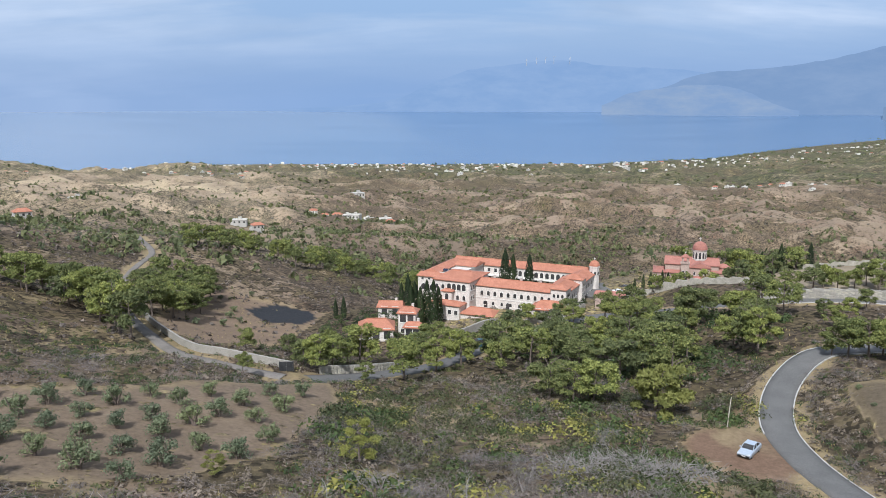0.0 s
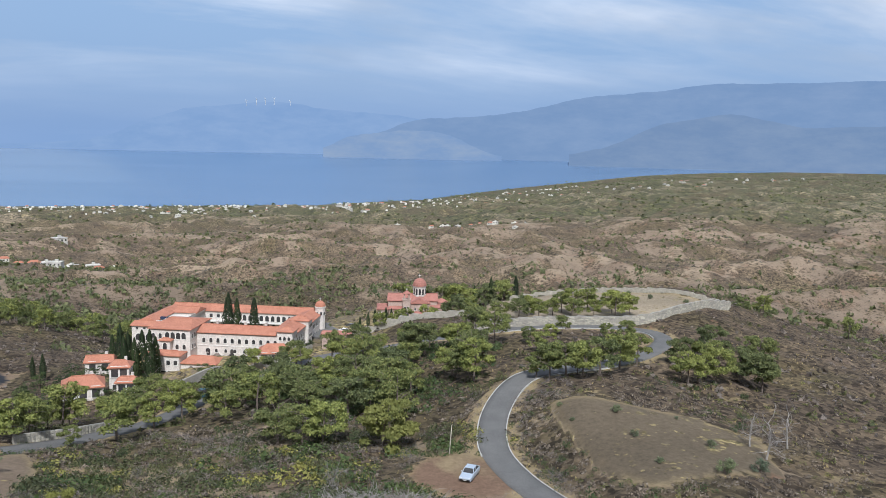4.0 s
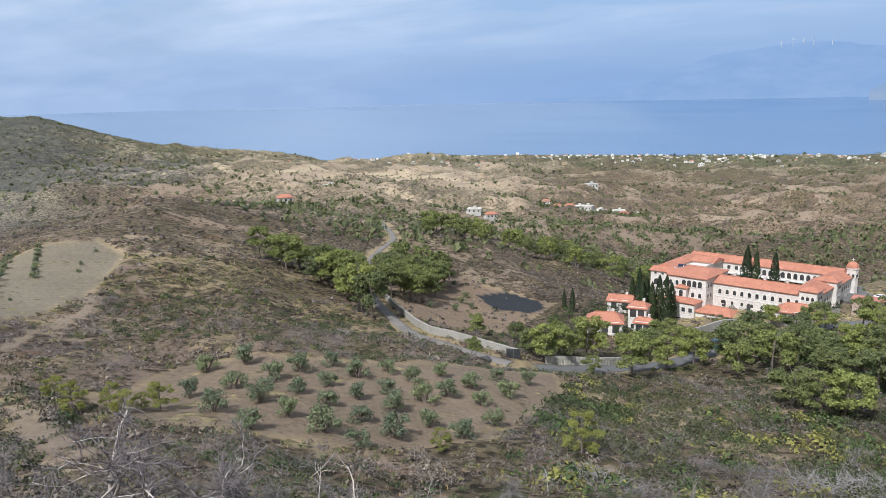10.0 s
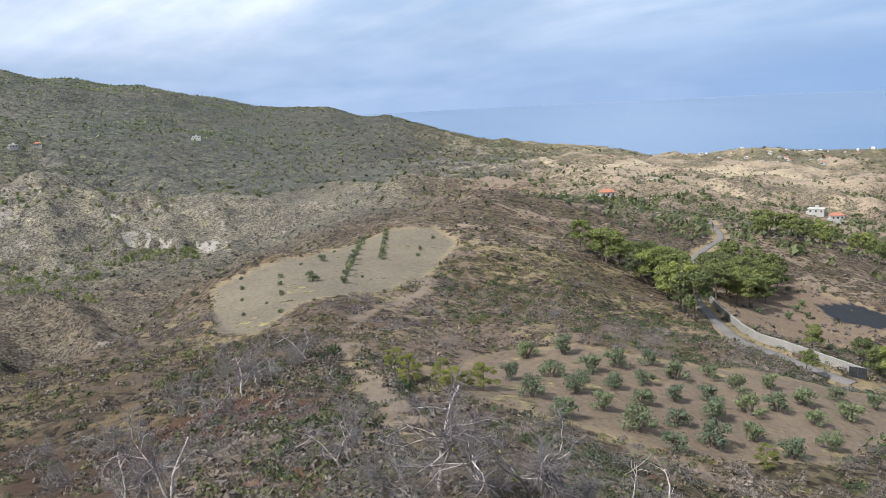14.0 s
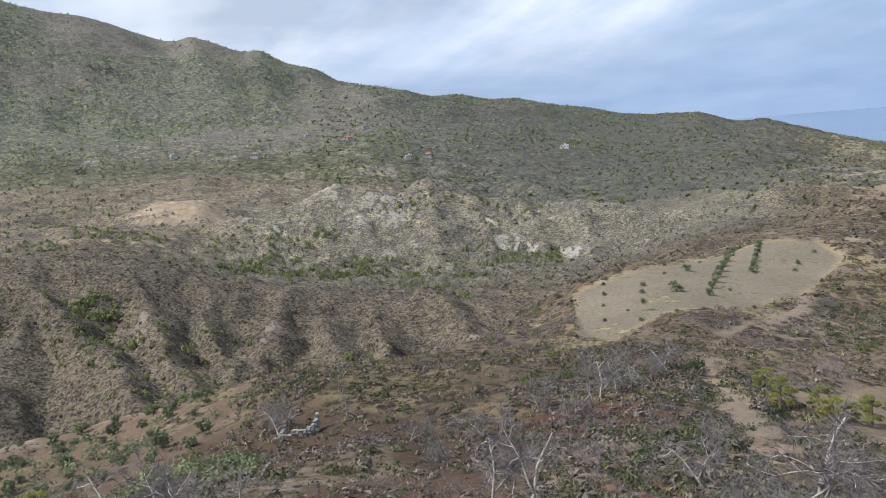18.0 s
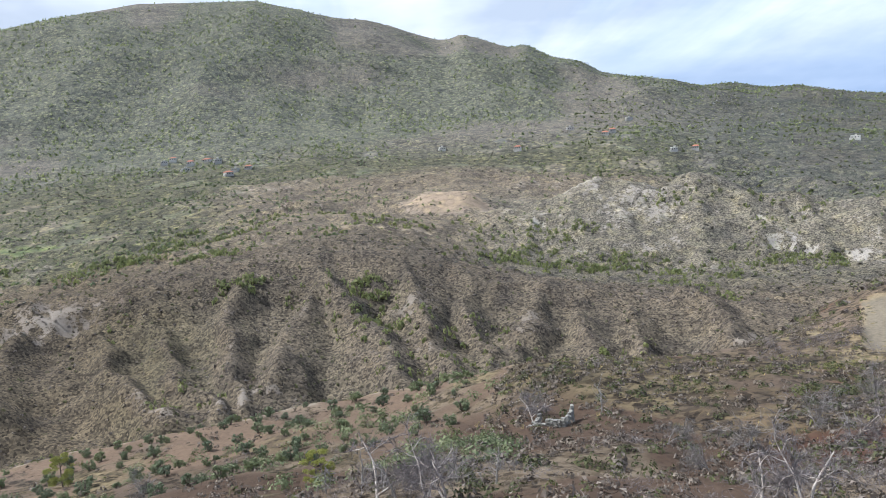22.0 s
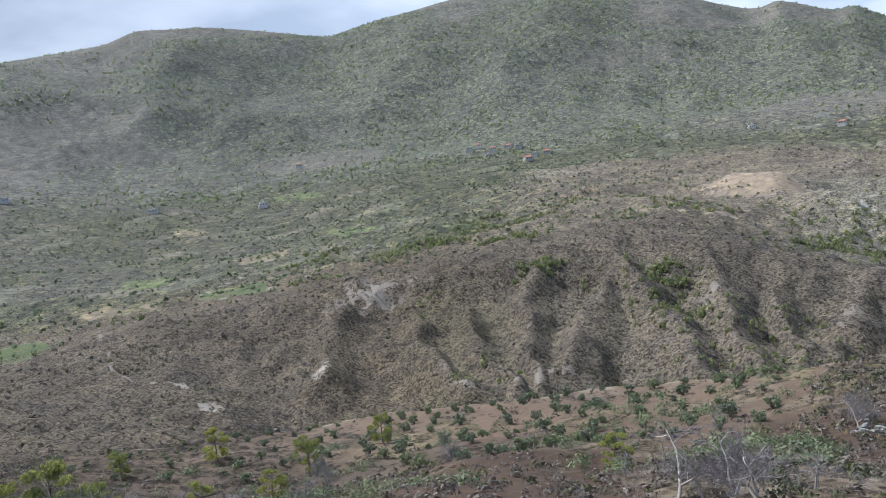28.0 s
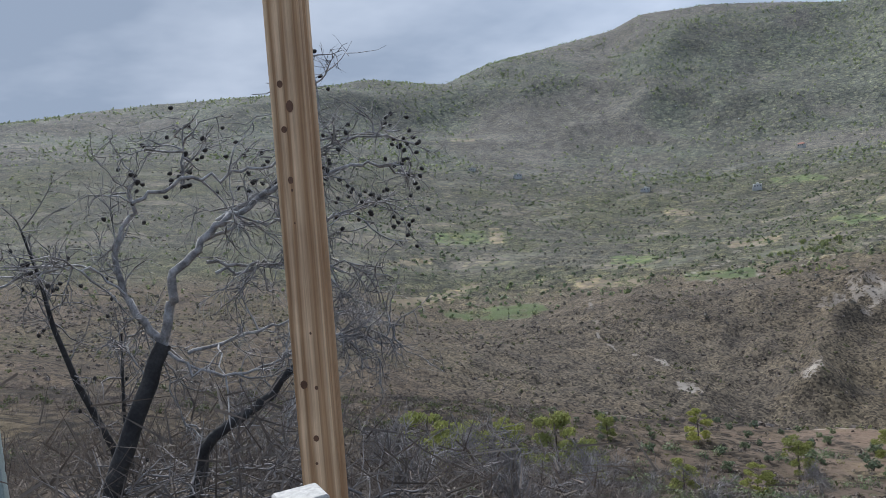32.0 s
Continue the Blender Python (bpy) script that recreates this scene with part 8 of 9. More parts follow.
# ---- settlements in the distance ----
def far_house(seed, roof_mat):
    r = np.random.default_rng(seed)
    w, d, h = r.uniform(8, 12), r.uniform(7, 9), r.uniform(3.2, 6.4)
    out = []
    me = made("wall", boxes((-w / 2, w / 2, -d / 2, d / 2, -2.0, h), (-w / 2 - 1.5, -w / 2, -d / 3, d / 3, -2.0, h * 0.6)), FAR_WHITE)
    out.append(("wall", me))
    if roof_mat is not None:
        out.append(("roof", made("roof", gable(bmesh.new(), -w / 2, w / 2, -d / 2, d / 2, h, 1.8, hip=2.5), roof_mat)))
    else:
        out.append(("roof", made("roof", boxes((-w / 2 - 0.2, w / 2 + 0.2, -d / 2 - 0.2, d / 2 + 0.2, h, h + 0.5), (-1, 1.5, -1, 1, h + 0.5, h + 2.4)), FAR_WHITE)))
    for x in spread(-w / 2, w / 2, 3):
        out.append(("window", made("window", boxes((x - 0.6, x + 0.6, -d / 2 - 0.06, -d / 2 + 0.05, h - 2.2, h - 0.8)), GLASS_DARK)))
    return out


FAR_WHITE = surface("far_white_render", (0.42, 0.40, 0.37), (0.55, 0.53, 0.50), 0.01, 0.85, per_object=0.15)
FAR_HOUSES = [far_house(600 + k, RED_TILE if k % 3 == 0 else None) for k in range(7)]
rh = np.random.default_rng(61)


def settle_house(bearing, distance, kind=None, size=1.0, label="white house among trees above the coast", group="houses of the coast"):
    x, y = spot(bearing, distance)
    t = thing("house", Matrix.Translation((x, y, float(ground(x, y)))) @ Matrix.Rotation(radians(bearing + rh.uniform(-30, 30)), 4, "Z") @ Matrix.Diagonal((size, size, size, 1)), label, "house", group)
    for nm, me in FAR_HOUSES[kind if kind is not None else rh.integers(7)]:
        mesh_part(nm, me, None, t)


for b, d, k, s in ((14.6, 526, 1, 0.8), (13.4, 508, 0, 0.8), (28.3, 493, 0, 1.0), (25.0, 600, 2, 1.1), (7.7, 711, 0, 1.0), (6.2, 905, 2, 1.3), (3.9, 740, 3, 1.0), (7.0, 720, 1, 0.9), (6.4, 705, 2, 1.0), (5.6, 715, 4, 1.0), (5.1, 725, 6, 0.9), (4.6, 735, 5, 1.0), (8.6, 748, 0, 0.8), (4.2, 765, 1, 1.0), (5.5, 760, 5, 1.1), (9.4, 730, 3, 0.8), (2.9, 770, 2, 0.8)):
    settle_house(b, d, k, s, "cream house with terrace on the opposite hillside", "houses on the hillside")
for k in range(125):
    b = rh.uniform(-14, 24)
    settle_house(b, rh.uniform(1560, 2330), None, rh.uniform(0.42, 0.9))
for k in range(85):
    b = rh.uniform(-46, -12)
    lim = np.interp(b, (-46, -30, -18, -12), (3900, 3400, 2550, 2380))
    settle_house(b, lim * rh.uniform(0.74, 0.985), None, rh.uniform(0.6, 1.2))
for k in range(26):
    settle_house(rh.uniform(-26, -16), rh.uniform(1150, 1420), None, rh.uniform(0.7, 1.0), "white house in a village on the coast hills", "village houses")
for k in range(20):
    settle_house(rh.uniform(12, 30), rh.uniform(1200, 1800), None, rh.uniform(0.7, 1.0), "white house in the dry coast hills", "houses of the dry hills")
VALLEY_FARMS = ((103.8, 1262), (103.2, 1279), (102.5, 1196), (102.1, 1229), (101.0, 1245), (100.3, 1212), (99.7, 1090), (99.2, 1119), (98.3, 1119), (116, 1331), (71.2, 1442), (72.4, 1245), (72.9, 1212), (75.3, 1331), (84.5, 1196), (68.3, 1075), (66.9, 1119), (57.1, 1245), (79.1, 1134), (126.2, 1104), (135, 1181), (118.9, 1075), (138.2, 1229))
for b, d in VALLEY_FARMS:
    settle_house(b, d, None, rh.uniform(0.95, 1.15), "white farmhouse among trees below the mountain", "farmhouses in the valley")

# the rest of the coast town: white blocks with flat or low roofs, too far off to tell apart
town_kinds = []
for w, d, h, ridge in ((9, 7, 3.5, 0.0), (8, 7, 6.2, 0.0), (12, 8, 3.8, 1.6), (7, 7, 5.0, 1.4)):
    tv = np.array([(sx * w / 2, sy * d / 2, sz) for sz in (-2, h) for sy in (-1, 1) for sx in (-1, 1)] + [(-w / 3, 0, h + ridge), (w / 3, 0, h + ridge)], float)
    tt = np.array([(0, 1, 5), (0, 5, 4), (1, 3, 7), (1, 7, 5), (3, 2, 6), (3, 6, 7), (2, 0, 4), (2, 4, 6), (4, 5, 9), (4, 9, 8), (5, 7, 9), (7, 6, 8), (7, 8, 9), (6, 4, 8)])
    town_kinds.append((tv, tt))
tb = rh.uniform(-30, 24, 560)
lim = np.interp(tb, (-40, -30, -18, -12), (3800, 3400, 2550, 2330))
tr = lim * (1 - 0.26 * rh.uniform(0, 1, len(tb)) ** 1.8)
tx, ty = spot(tb, tr)
keep = rh.uniform(0, 1, len(tb)) < 0.25 + 0.75 * smooth(0.42, 0.58, fbm(tx / 140, ty / 140, 3, 571))
tx, ty = tx[keep], ty[keep]
strewn("coast_town", town_kinds, tx, ty, ground(tx, ty), rh.uniform(0.35, 0.75, len(tx)), FAR_WHITE, "white houses of the coast town in the distance", rh, "houses")

# mast on the summit
x, y = spot(96.4, 2490)
mz = float(ground(x, y))
mast = thing("radio_mast", Matrix.Translation((x, y, mz)), "pale radio mast with platforms on the summit", "mast")
part("tower", tube(bmesh.new(), [(0, 0, -4), (0, 0, 16), (0, 0, 26), (0, 0, 40)], [3.0, 2.2, 1.3, 0.5], 8), CONCRETE, mast)
for z0, r0 in ((10, 7.0), (15, 6.0), (20, 4.5)):
    part("platform", lathe(bmesh.new(), [(r0, z0), (r0, z0 + 1.6)], 12), CONCRETE, mast)
part("hut", boxes((-12, -4, -4, 4, -3, 5)), CONCRETE, mast)

# wind turbines on the range across the gulf
for b, d, h in ((-5.9, 4790, 24), (-6.6, 4790, 27), (-7.2, 4790, 25), (-7.8, 4790, 28), (-8.9, 4790, 24)):
    x, y = spot(b, d)
    foot = float(sea_height(np.array(4700.0))) + np.interp(b, (-9.9, -8.6, -7, -5), (285, 298, 298, 277)) - 12
    turbine = thing("wind_turbine", Matrix.Translation((x, y, foot)) @ Matrix.Rotation(radians(b), 4, "Z"), "white wind turbine on the hazy ridge across the gulf", "wind turbine", "wind turbines")
    part("tower", tube(bmesh.new(), [(0, 0, -8), (0, 0, h)], [1.3, 0.8], 6), KERB, turbine)
    for k in range(3):
        a = 0.4 * b + k * 2.094
        part("blade", tube(bmesh.new(), [(0, -1.4, h), (math.sin(a) * 12, -1.4, h + math.cos(a) * 12)], [0.9, 0.4], 4), KERB, turbine)

# dark gate in the lane wall, a sheeted trailer and a leaning pole by the car
GATE_PAINT = surface("black_gate_paint", (0.020, 0.022, 0.024), (0.045, 0.046, 0.048), 2.0, 0.5)
gx, gy = spot(11.75, 133.2)
gate_thing = thing("garden_gate", Matrix.Translation((gx, gy, float(ground(gx, gy)))) @ Matrix.Rotation(radians(4), 4, "Z"), "black sheet-metal gate in the stone wall", "gate")
part("gate_frame", boxes((-1.25, -1.13, -0.05, 0.05, -0.1, 1.9), (1.13, 1.25, -0.05, 0.05, -0.1, 1.9), (-1.13, 1.13, -0.04, 0.04, 1.72, 1.8), bevel=0.01), GATE_PAINT, gate_thing)
for sx0 in (-1.12, 0.01):
    part("leaf", boxes((sx0, sx0 + 1.10, -0.03, 0.03, 0.05, 1.7), bevel=0.01), GATE_PAINT, gate_thing)
tx, ty = spot(10.4, 176)
trailer = thing("trailer", Matrix.Translation((tx, ty, float(ground(tx, ty)))) @ Matrix.Rotation(radians(16), 4, "Z"), "trailer under a sagging dark green tarpaulin on the field", "trailer")
bm = boxes((-2.3, 2.3, -0.95, 0.95, 0.55, 1.7), bevel=0.18)
bmesh.ops.subdivide_edges(bm, edges=bm.edges[:], cuts=2)
rt = random.Random(5)
for v in bm.verts:
    v.co += Vector((rt.uniform(-0.06, 0.06), rt.uniform(-0.06, 0.06), rt.uniform(-0.14, 0.08)))
part("tarpaulin", bm, surface("dark_green_tarpaulin", (0.016, 0.026, 0.018), (0.04, 0.055, 0.04), 1.5, 0.55, 0.3), trailer)
part("chassis", boxes((-2.2, 2.2, -0.8, 0.8, 0.38, 0.56), (2.2, 3.1, -0.06, 0.06, 0.42, 0.52)), METAL, trailer)
for wx in (-0.7, 0.4):
    for wy in (-0.9, 0.9):
        part("wheel", tube(bmesh.new(), [(wx, wy - 0.1, 0.3), (wx, wy + 0.1, 0.3)], [0.32, 0.32], 12), GATE_PAINT, trailer)
lx, ly = spot(-20.95, 111.5)
lz = float(ground(lx, ly))
pole_thing = thing("leaning_pole", Matrix.Translation((lx, ly, lz)), "bleached wooden pole leaning at the roadside", "pole")
part("shaft", tube(bmesh.new(), [(0, 0, -0.3), (0.14, 0.05, 1.9), (0.34, 0.1, 4.4)], [0.09, 0.08, 0.06], 7), surface("bleached_pole", (0.36, 0.32, 0.27), (0.48, 0.44, 0.38), 2.0, 0.9, 0.3), pole_thing)
# ---- dead trees and the post at the lookout ----
def limb_mesh(name, runs, mat, sides=5):
    """Tapered limbs as one mesh; runs: (points, first radius, last radius)."""
    vs, ts, base = [], [], 0
    for pts, r0, r1 in runs:
        pts = np.asarray(pts, float)
        n = len(pts)
        way = np.gradient(pts, axis=0)
        way /= np.maximum(np.linalg.norm(way, axis=1), 1e-9)[:, None]
        ref = np.where(np.abs(way[:, 2:3]) < 0.9, (0, 0, 1.0), (1.0, 0, 0))
        a = np.cross(way, ref); a /= np.linalg.norm(a, axis=1)[:, None]
        b = np.cross(way, a)
        rad = np.linspace(r0, r1, n)
        for k in range(n):
            for i in range(sides):
                t = 2 * math.pi * i / sides
                vs.append(pts[k] + (a[k] * math.cos(t) + b[k] * math.sin(t)) * rad[k])
        for k in range(n - 1):
            for i in range(sides):
                p, q = base + k * sides + i, base + k * sides + (i + 1) % sides
                ts += [(p, q, q + sides), (p, q + sides, p + sides)]
        base += n * sides
    return tri_mesh(name, np.array(vs), np.array(ts), mat, True)


def wander(r, start, way, length, n, bend=0.25, sag=0.0):
    """A crooked run of n points."""
    p, w = np.array(start, float), np.array(way, float)
    w /= np.linalg.norm(w)
    out = [p.copy()]
    for _ in range(n - 1):
        w = w + r.normal(size=3) * bend
        w[2] -= sag
        w /= np.linalg.norm(w)
        p = p + w * length / (n - 1)
        out.append(p.copy())
    return np.array(out)


def offshoots(r, runs, count, length, thick, sag=0.0, spread_=1.0, n=5, low=0.25):
    """Side shoots off given runs."""
    out = []
    for _ in range(count):
        pts, r0, r1 = runs[r.integers(len(runs))]
        t = r.uniform(low, 1.0) * (len(pts) - 1)
        k = min(int(t), len(pts) - 2)
        p = pts[k] + (pts[k + 1] - pts[k]) * (t - k)
        w = (pts[k + 1] - pts[k]) / max(np.linalg.norm(pts[k + 1] - pts[k]), 1e-6)
        d = w * 0.6 + r.normal(size=3) * 0.7 * spread_
        l = length * r.uniform(0.4, 1.2)
        out.append((wander(r, p, d, l, n, 0.3, sag), thick * r.uniform(0.6, 1.1), thick * 0.25))
    return out


def dead_tree(seed, height, crown=1.0, twigs=260, lean=0.1, thick=1.0, bark=None, fine_mat=None, forked=False):
    """A bare tree: trunk, limbs and twigs as three meshes."""
    r = np.random.default_rng(seed)
    trunk = [(wander(r, (0, 0, -0.4), (lean * r.normal(), lean * r.normal(), 1), height * 0.85, 8, 0.12), 0.022 * height, 0.006 * height)]
    if r.uniform() < 0.6 or forked:
        p = trunk[0][0][2]
        trunk.append((wander(r, p, (r.normal() * 0.7, r.normal() * 0.7, 1), height * 0.62, 7, 0.16), 0.014 * height, 0.004 * height))
    limbs = offshoots(r, trunk, 14, height * 0.36 * crown, 0.007 * height, -0.03, 1.0, 6)
    fine = offshoots(r, limbs + trunk, twigs, height * 0.17 * crown, 0.0036 * height, 0.02, 1.1, 3)
    return limb_mesh("trunk", trunk, bark or DEAD_WOOD, 6), limb_mesh("bough", limbs, bark or DEAD_WOOD, 4), limb_mesh("spray", [(p, thick * a, thick * b) for p, a, b in fine], fine_mat or TWIG, 3)


TWIG = surface("grey_twigs", (0.13, 0.115, 0.108), (0.25, 0.225, 0.208), 2.0, 0.9)
PALE_TREES = [dead_tree(700 + k, 4.6, 1.0, 150) for k in range(4)]
BUSHY_TREES = [dead_tree(720 + k, 3.4, 1.5, 430, 0.25, 1.6) for k in range(4)]


def stand(kinds, k, bearing, distance, size, label, turn):
    x, y = spot(bearing, distance)
    t = thing("dead_tree", Matrix.Translation((x, y, float(ground(x, y)) - 0.1)) @ Matrix.Rotation(turn, 4, "Z") @ Matrix.Scale(size, 4), label, "tree", "dead trees")
    for nm, me in zip(("trunk", "bough", "spray"), kinds[k]):
        mesh_part(nm, me, None, t)


BLEACHED = surface("bleached_bark", (0.30, 0.245, 0.205), (0.52, 0.47, 0.42), 3.0, 0.85)
GREY_CROWN = surface("grey_lilac_twigs", (0.115, 0.098, 0.098), (0.215, 0.188, 0.184), 2.0, 0.9)
FORKED_TREES = [dead_tree(760 + k, 5.6, 1.1, 430, 0.3, 1.15, BLEACHED, GREY_CROWN, True) for k in range(3)]
SNAGS = [dead_tree(780 + k, 4.4, 0.7, 60, 0.3, 0.9, BLEACHED, GREY_CROWN, True) for k in range(2)]
rd = np.random.default_rng(73)
for b, d, s, kinds, k in ((42.0, 39, 1.4, FORKED_TREES, 0), (37.0, 38, 1.35, FORKED_TREES, 1), (34.6, 40, 1.25, FORKED_TREES, 2), (27.8, 41, 1.2, SNAGS, 0), (24.2, 44, 1.05, SNAGS, 1), (93.4, 50, 1.2, FORKED_TREES, 1), (90.1, 47, 1.1, FORKED_TREES, 2), (88.0, 45, 1.0, FORKED_TREES, 0), (62.5, 37, 1.0, FORKED_TREES, 2), (65.3, 40, 0.9, FORKED_TREES, 0), (80.3, 85, 0.8, FORKED_TREES, 1), (49.2, 46, 0.75, FORKED_TREES, 1), (58.7, 70, 0.9, FORKED_TREES, 2), (56.1, 76, 0.95, FORKED_TREES, 0), (51.0, 90, 1.0, FORKED_TREES, 1)):
    stand(kinds, k, b, d, s, "bleached forked dead tree with a grey twiggy crown" if kinds is FORKED_TREES else "bare forked white snag on the burnt slope", rd.uniform(0, 6.28))
for b, d, s in ((91.5, 50, 0.9), (94.0, 58, 0.95), (96.5, 64, 0.9), (87.0, 55, 0.85), (84.0, 52, 0.8), (75.3, 86, 1.0), (18.5, 28, 0.7), (53.8, 78, 0.8), (58.5, 72, 0.9), (63.5, 70, 0.8), (-2.0, 62, 0.7), (9.0, 58, 0.6), (-43.5, 118, 1.7), (-42.4, 122, 1.5), (-44.8, 126, 1.6)):
    stand(PALE_TREES, rd.integers(4), b, d, s, "bleached bare dead tree standing on the burnt slope", rd.uniform(0, 6.28))
for b, d, s in ((32.6, 38, 1.1), (43.8, 36, 1.0), (30.2, 42, 0.9), (80.7, 92, 1.4), (68.0, 60, 1.0), (65.5, 66, 1.1), (71.0, 70, 0.9), (61.0, 76, 1.1), (55.0, 82, 1.2), (51.5, 88, 1.1), (57.0, 90, 1.2), (48.8, 54, 0.9), (14.0, 46, 0.9), (12.0, 52, 0.8), (-6.0, 70, 1.0), (-12.0, 96, 1.2), (120, 70, 1.2), (126, 60, 1.1), (131, 52, 1.1), (136, 44, 1.0), (141, 36, 0.9), (146, 30, 0.9), (139, 28, 0.8), (133, 70, 1.3), (144, 22, 0.7), (150, 24, 0.8), (152, 17, 0.6), (148, 15, 0.55), (156, 28, 0.9), (160, 24, 0.8), (145, 40, 1.1), (151, 36, 1.0), (118, 92, 1.3), (109, 96, 1.2)):
    stand(BUSHY_TREES, rd.integers(4), b, d, s, "grey twiggy dead bush-like tree after a wildfire", rd.uniform(0, 6.28))

# heap of cut branches below the car park, and white roots on the far spur
r = np.random.default_rng(81)
HEAP = surface("grey_cut_branches", (0.17, 0.155, 0.145), (0.34, 0.315, 0.295), 2.0, 0.9)
def brush_heap(bearing, distance, radius, count, label, name="brushwood"):
    x, y = spot(bearing, distance)
    runs = []
    for _ in range(count):
        a, q = r.uniform(0, 6.283), radius * math.sqrt(r.uniform(0, 1))
        px, py = x + q * math.cos(a), y + 0.7 * q * math.sin(a)
        pz = float(ground(px, py)) + r.uniform(0, 1.9) * (1 - q / radius)
        runs.append((wander(r, (px, py, pz), (r.normal(), r.normal(), r.uniform(-0.1, 0.5)), r.uniform(0.9, 2.9), 5, 0.25), r.uniform(0.03, 0.065), 0.012))
    return tagged(new(name, limb_mesh(name, runs, HEAP, 3)), label, "branches", kind="stuff")


brush_heap(-14.6, 89, 6.5, 520, "heap of bleached cut branches on the slope")
brush_heap(-18.4, 90, 4.0, 260, "heap of bleached cut branches on the slope")
brush_heap(-10.5, 80, 4.0, 200, "scattered bleached branches on the slope")
# ruined hut: what is left of two dry-stone walls
hx, hy = spot(78.7, 84)
ruin = thing("ruined_hut", Matrix.Translation((hx, hy, float(ground(hx, hy)))) @ Matrix.Rotation(radians(60), 4, "Z"), "ruined dry-stone hut with broken pale walls on the spur", "ruin")
RUBBLE = surface("pale_rubble", (0.17, 0.162, 0.148), (0.28, 0.268, 0.245), 1.5, 0.95, 0.4, 0.03, per_object=0.2)
def rubble(seed):
    bm = bmesh.new()
    box(bm, -0.24, 0.24, -0.19, 0.19, -0.14, 0.14, bevel=0.04)
    q = random.Random(seed)
    for v in bm.verts:
        v.co += Vector((q.uniform(-0.05, 0.05), q.uniform(-0.04, 0.04), q.uniform(-0.04, 0.04)))
    return made("stone", bm, RUBBLE)


RUBBLES = [rubble(k) for k in range(4)]
q = random.Random(12)
for x0, y0, x1, y1, top in ((-2.0, -1.3, 1.6, -1.3, 1.5), (1.6, -1.3, 1.6, 1.6, 2.1), (-2.0, -1.3, -2.0, 1.0, 0.9)):
    steps = int(math.hypot(x1 - x0, y1 - y0) / 0.44)
    for i in range(steps):
        t = (i + 0.5) / steps
        high = top * (0.45 + 0.55 * t) * q.uniform(0.7, 1.1)
        for k in range(max(1, int(high / 0.26))):
            mesh_part("stone", RUBBLES[q.randrange(4)], None, ruin, at=Matrix.Translation((x0 + (x1 - x0) * t + q.uniform(-0.06, 0.06), y0 + (y1 - y0) * t + q.uniform(-0.06, 0.06), 0.05 + 0.26 * k)) @ Matrix.Rotation(q.uniform(-0.3, 0.3) + (0 if y0 == y1 else 1.57), 4, "Z"))
for i in range(26):
    mesh_part("stone", RUBBLES[q.randrange(4)], None, ruin, at=Matrix.Translation((q.uniform(-2.6, 2.4), q.uniform(-2.4, 0.8), q.uniform(-0.15, 0.1))) @ Matrix.Rotation(q.uniform(0, 3), 4, "Z"))
brush_heap(6.0, 66, 4.0, 160, "fallen grey branches on the slope")

# the burnt pine with cones beside the post
TREE = Matrix.Translation((-2.14, -13.62, 186.5)) @ Matrix.Rotation(radians(165.4 - 180), 4, "Z")
r = np.random.default_rng(91)
flip = lambda pts, depth=0.0: np.array([(-x, depth * (i / max(1, len(pts) - 1)), z) for i, (x, z) in enumerate(pts)])
PEELING = surface("peeling_burnt_bark", (0.10, 0.088, 0.080), (0.52, 0.48, 0.44), 7.0, 0.9, 0.6, 0.02, fine=30)
burnt = thing("burnt_pine", TREE, "burnt leaning pine with bare grey limbs and black cones", "tree")
trunk_runs = [(flip([(-0.15, -2.2), (0, 0), (0.22, 0.65), (0.54, 1.35), (0.85, 1.93)]), 0.19, 0.12), (flip([(0.85, -0.6), (1.2, 0.61), (1.32, 0.75), (1.93, 1.11), (2.37, 1.51)], 0.8), 0.12, 0.06)]
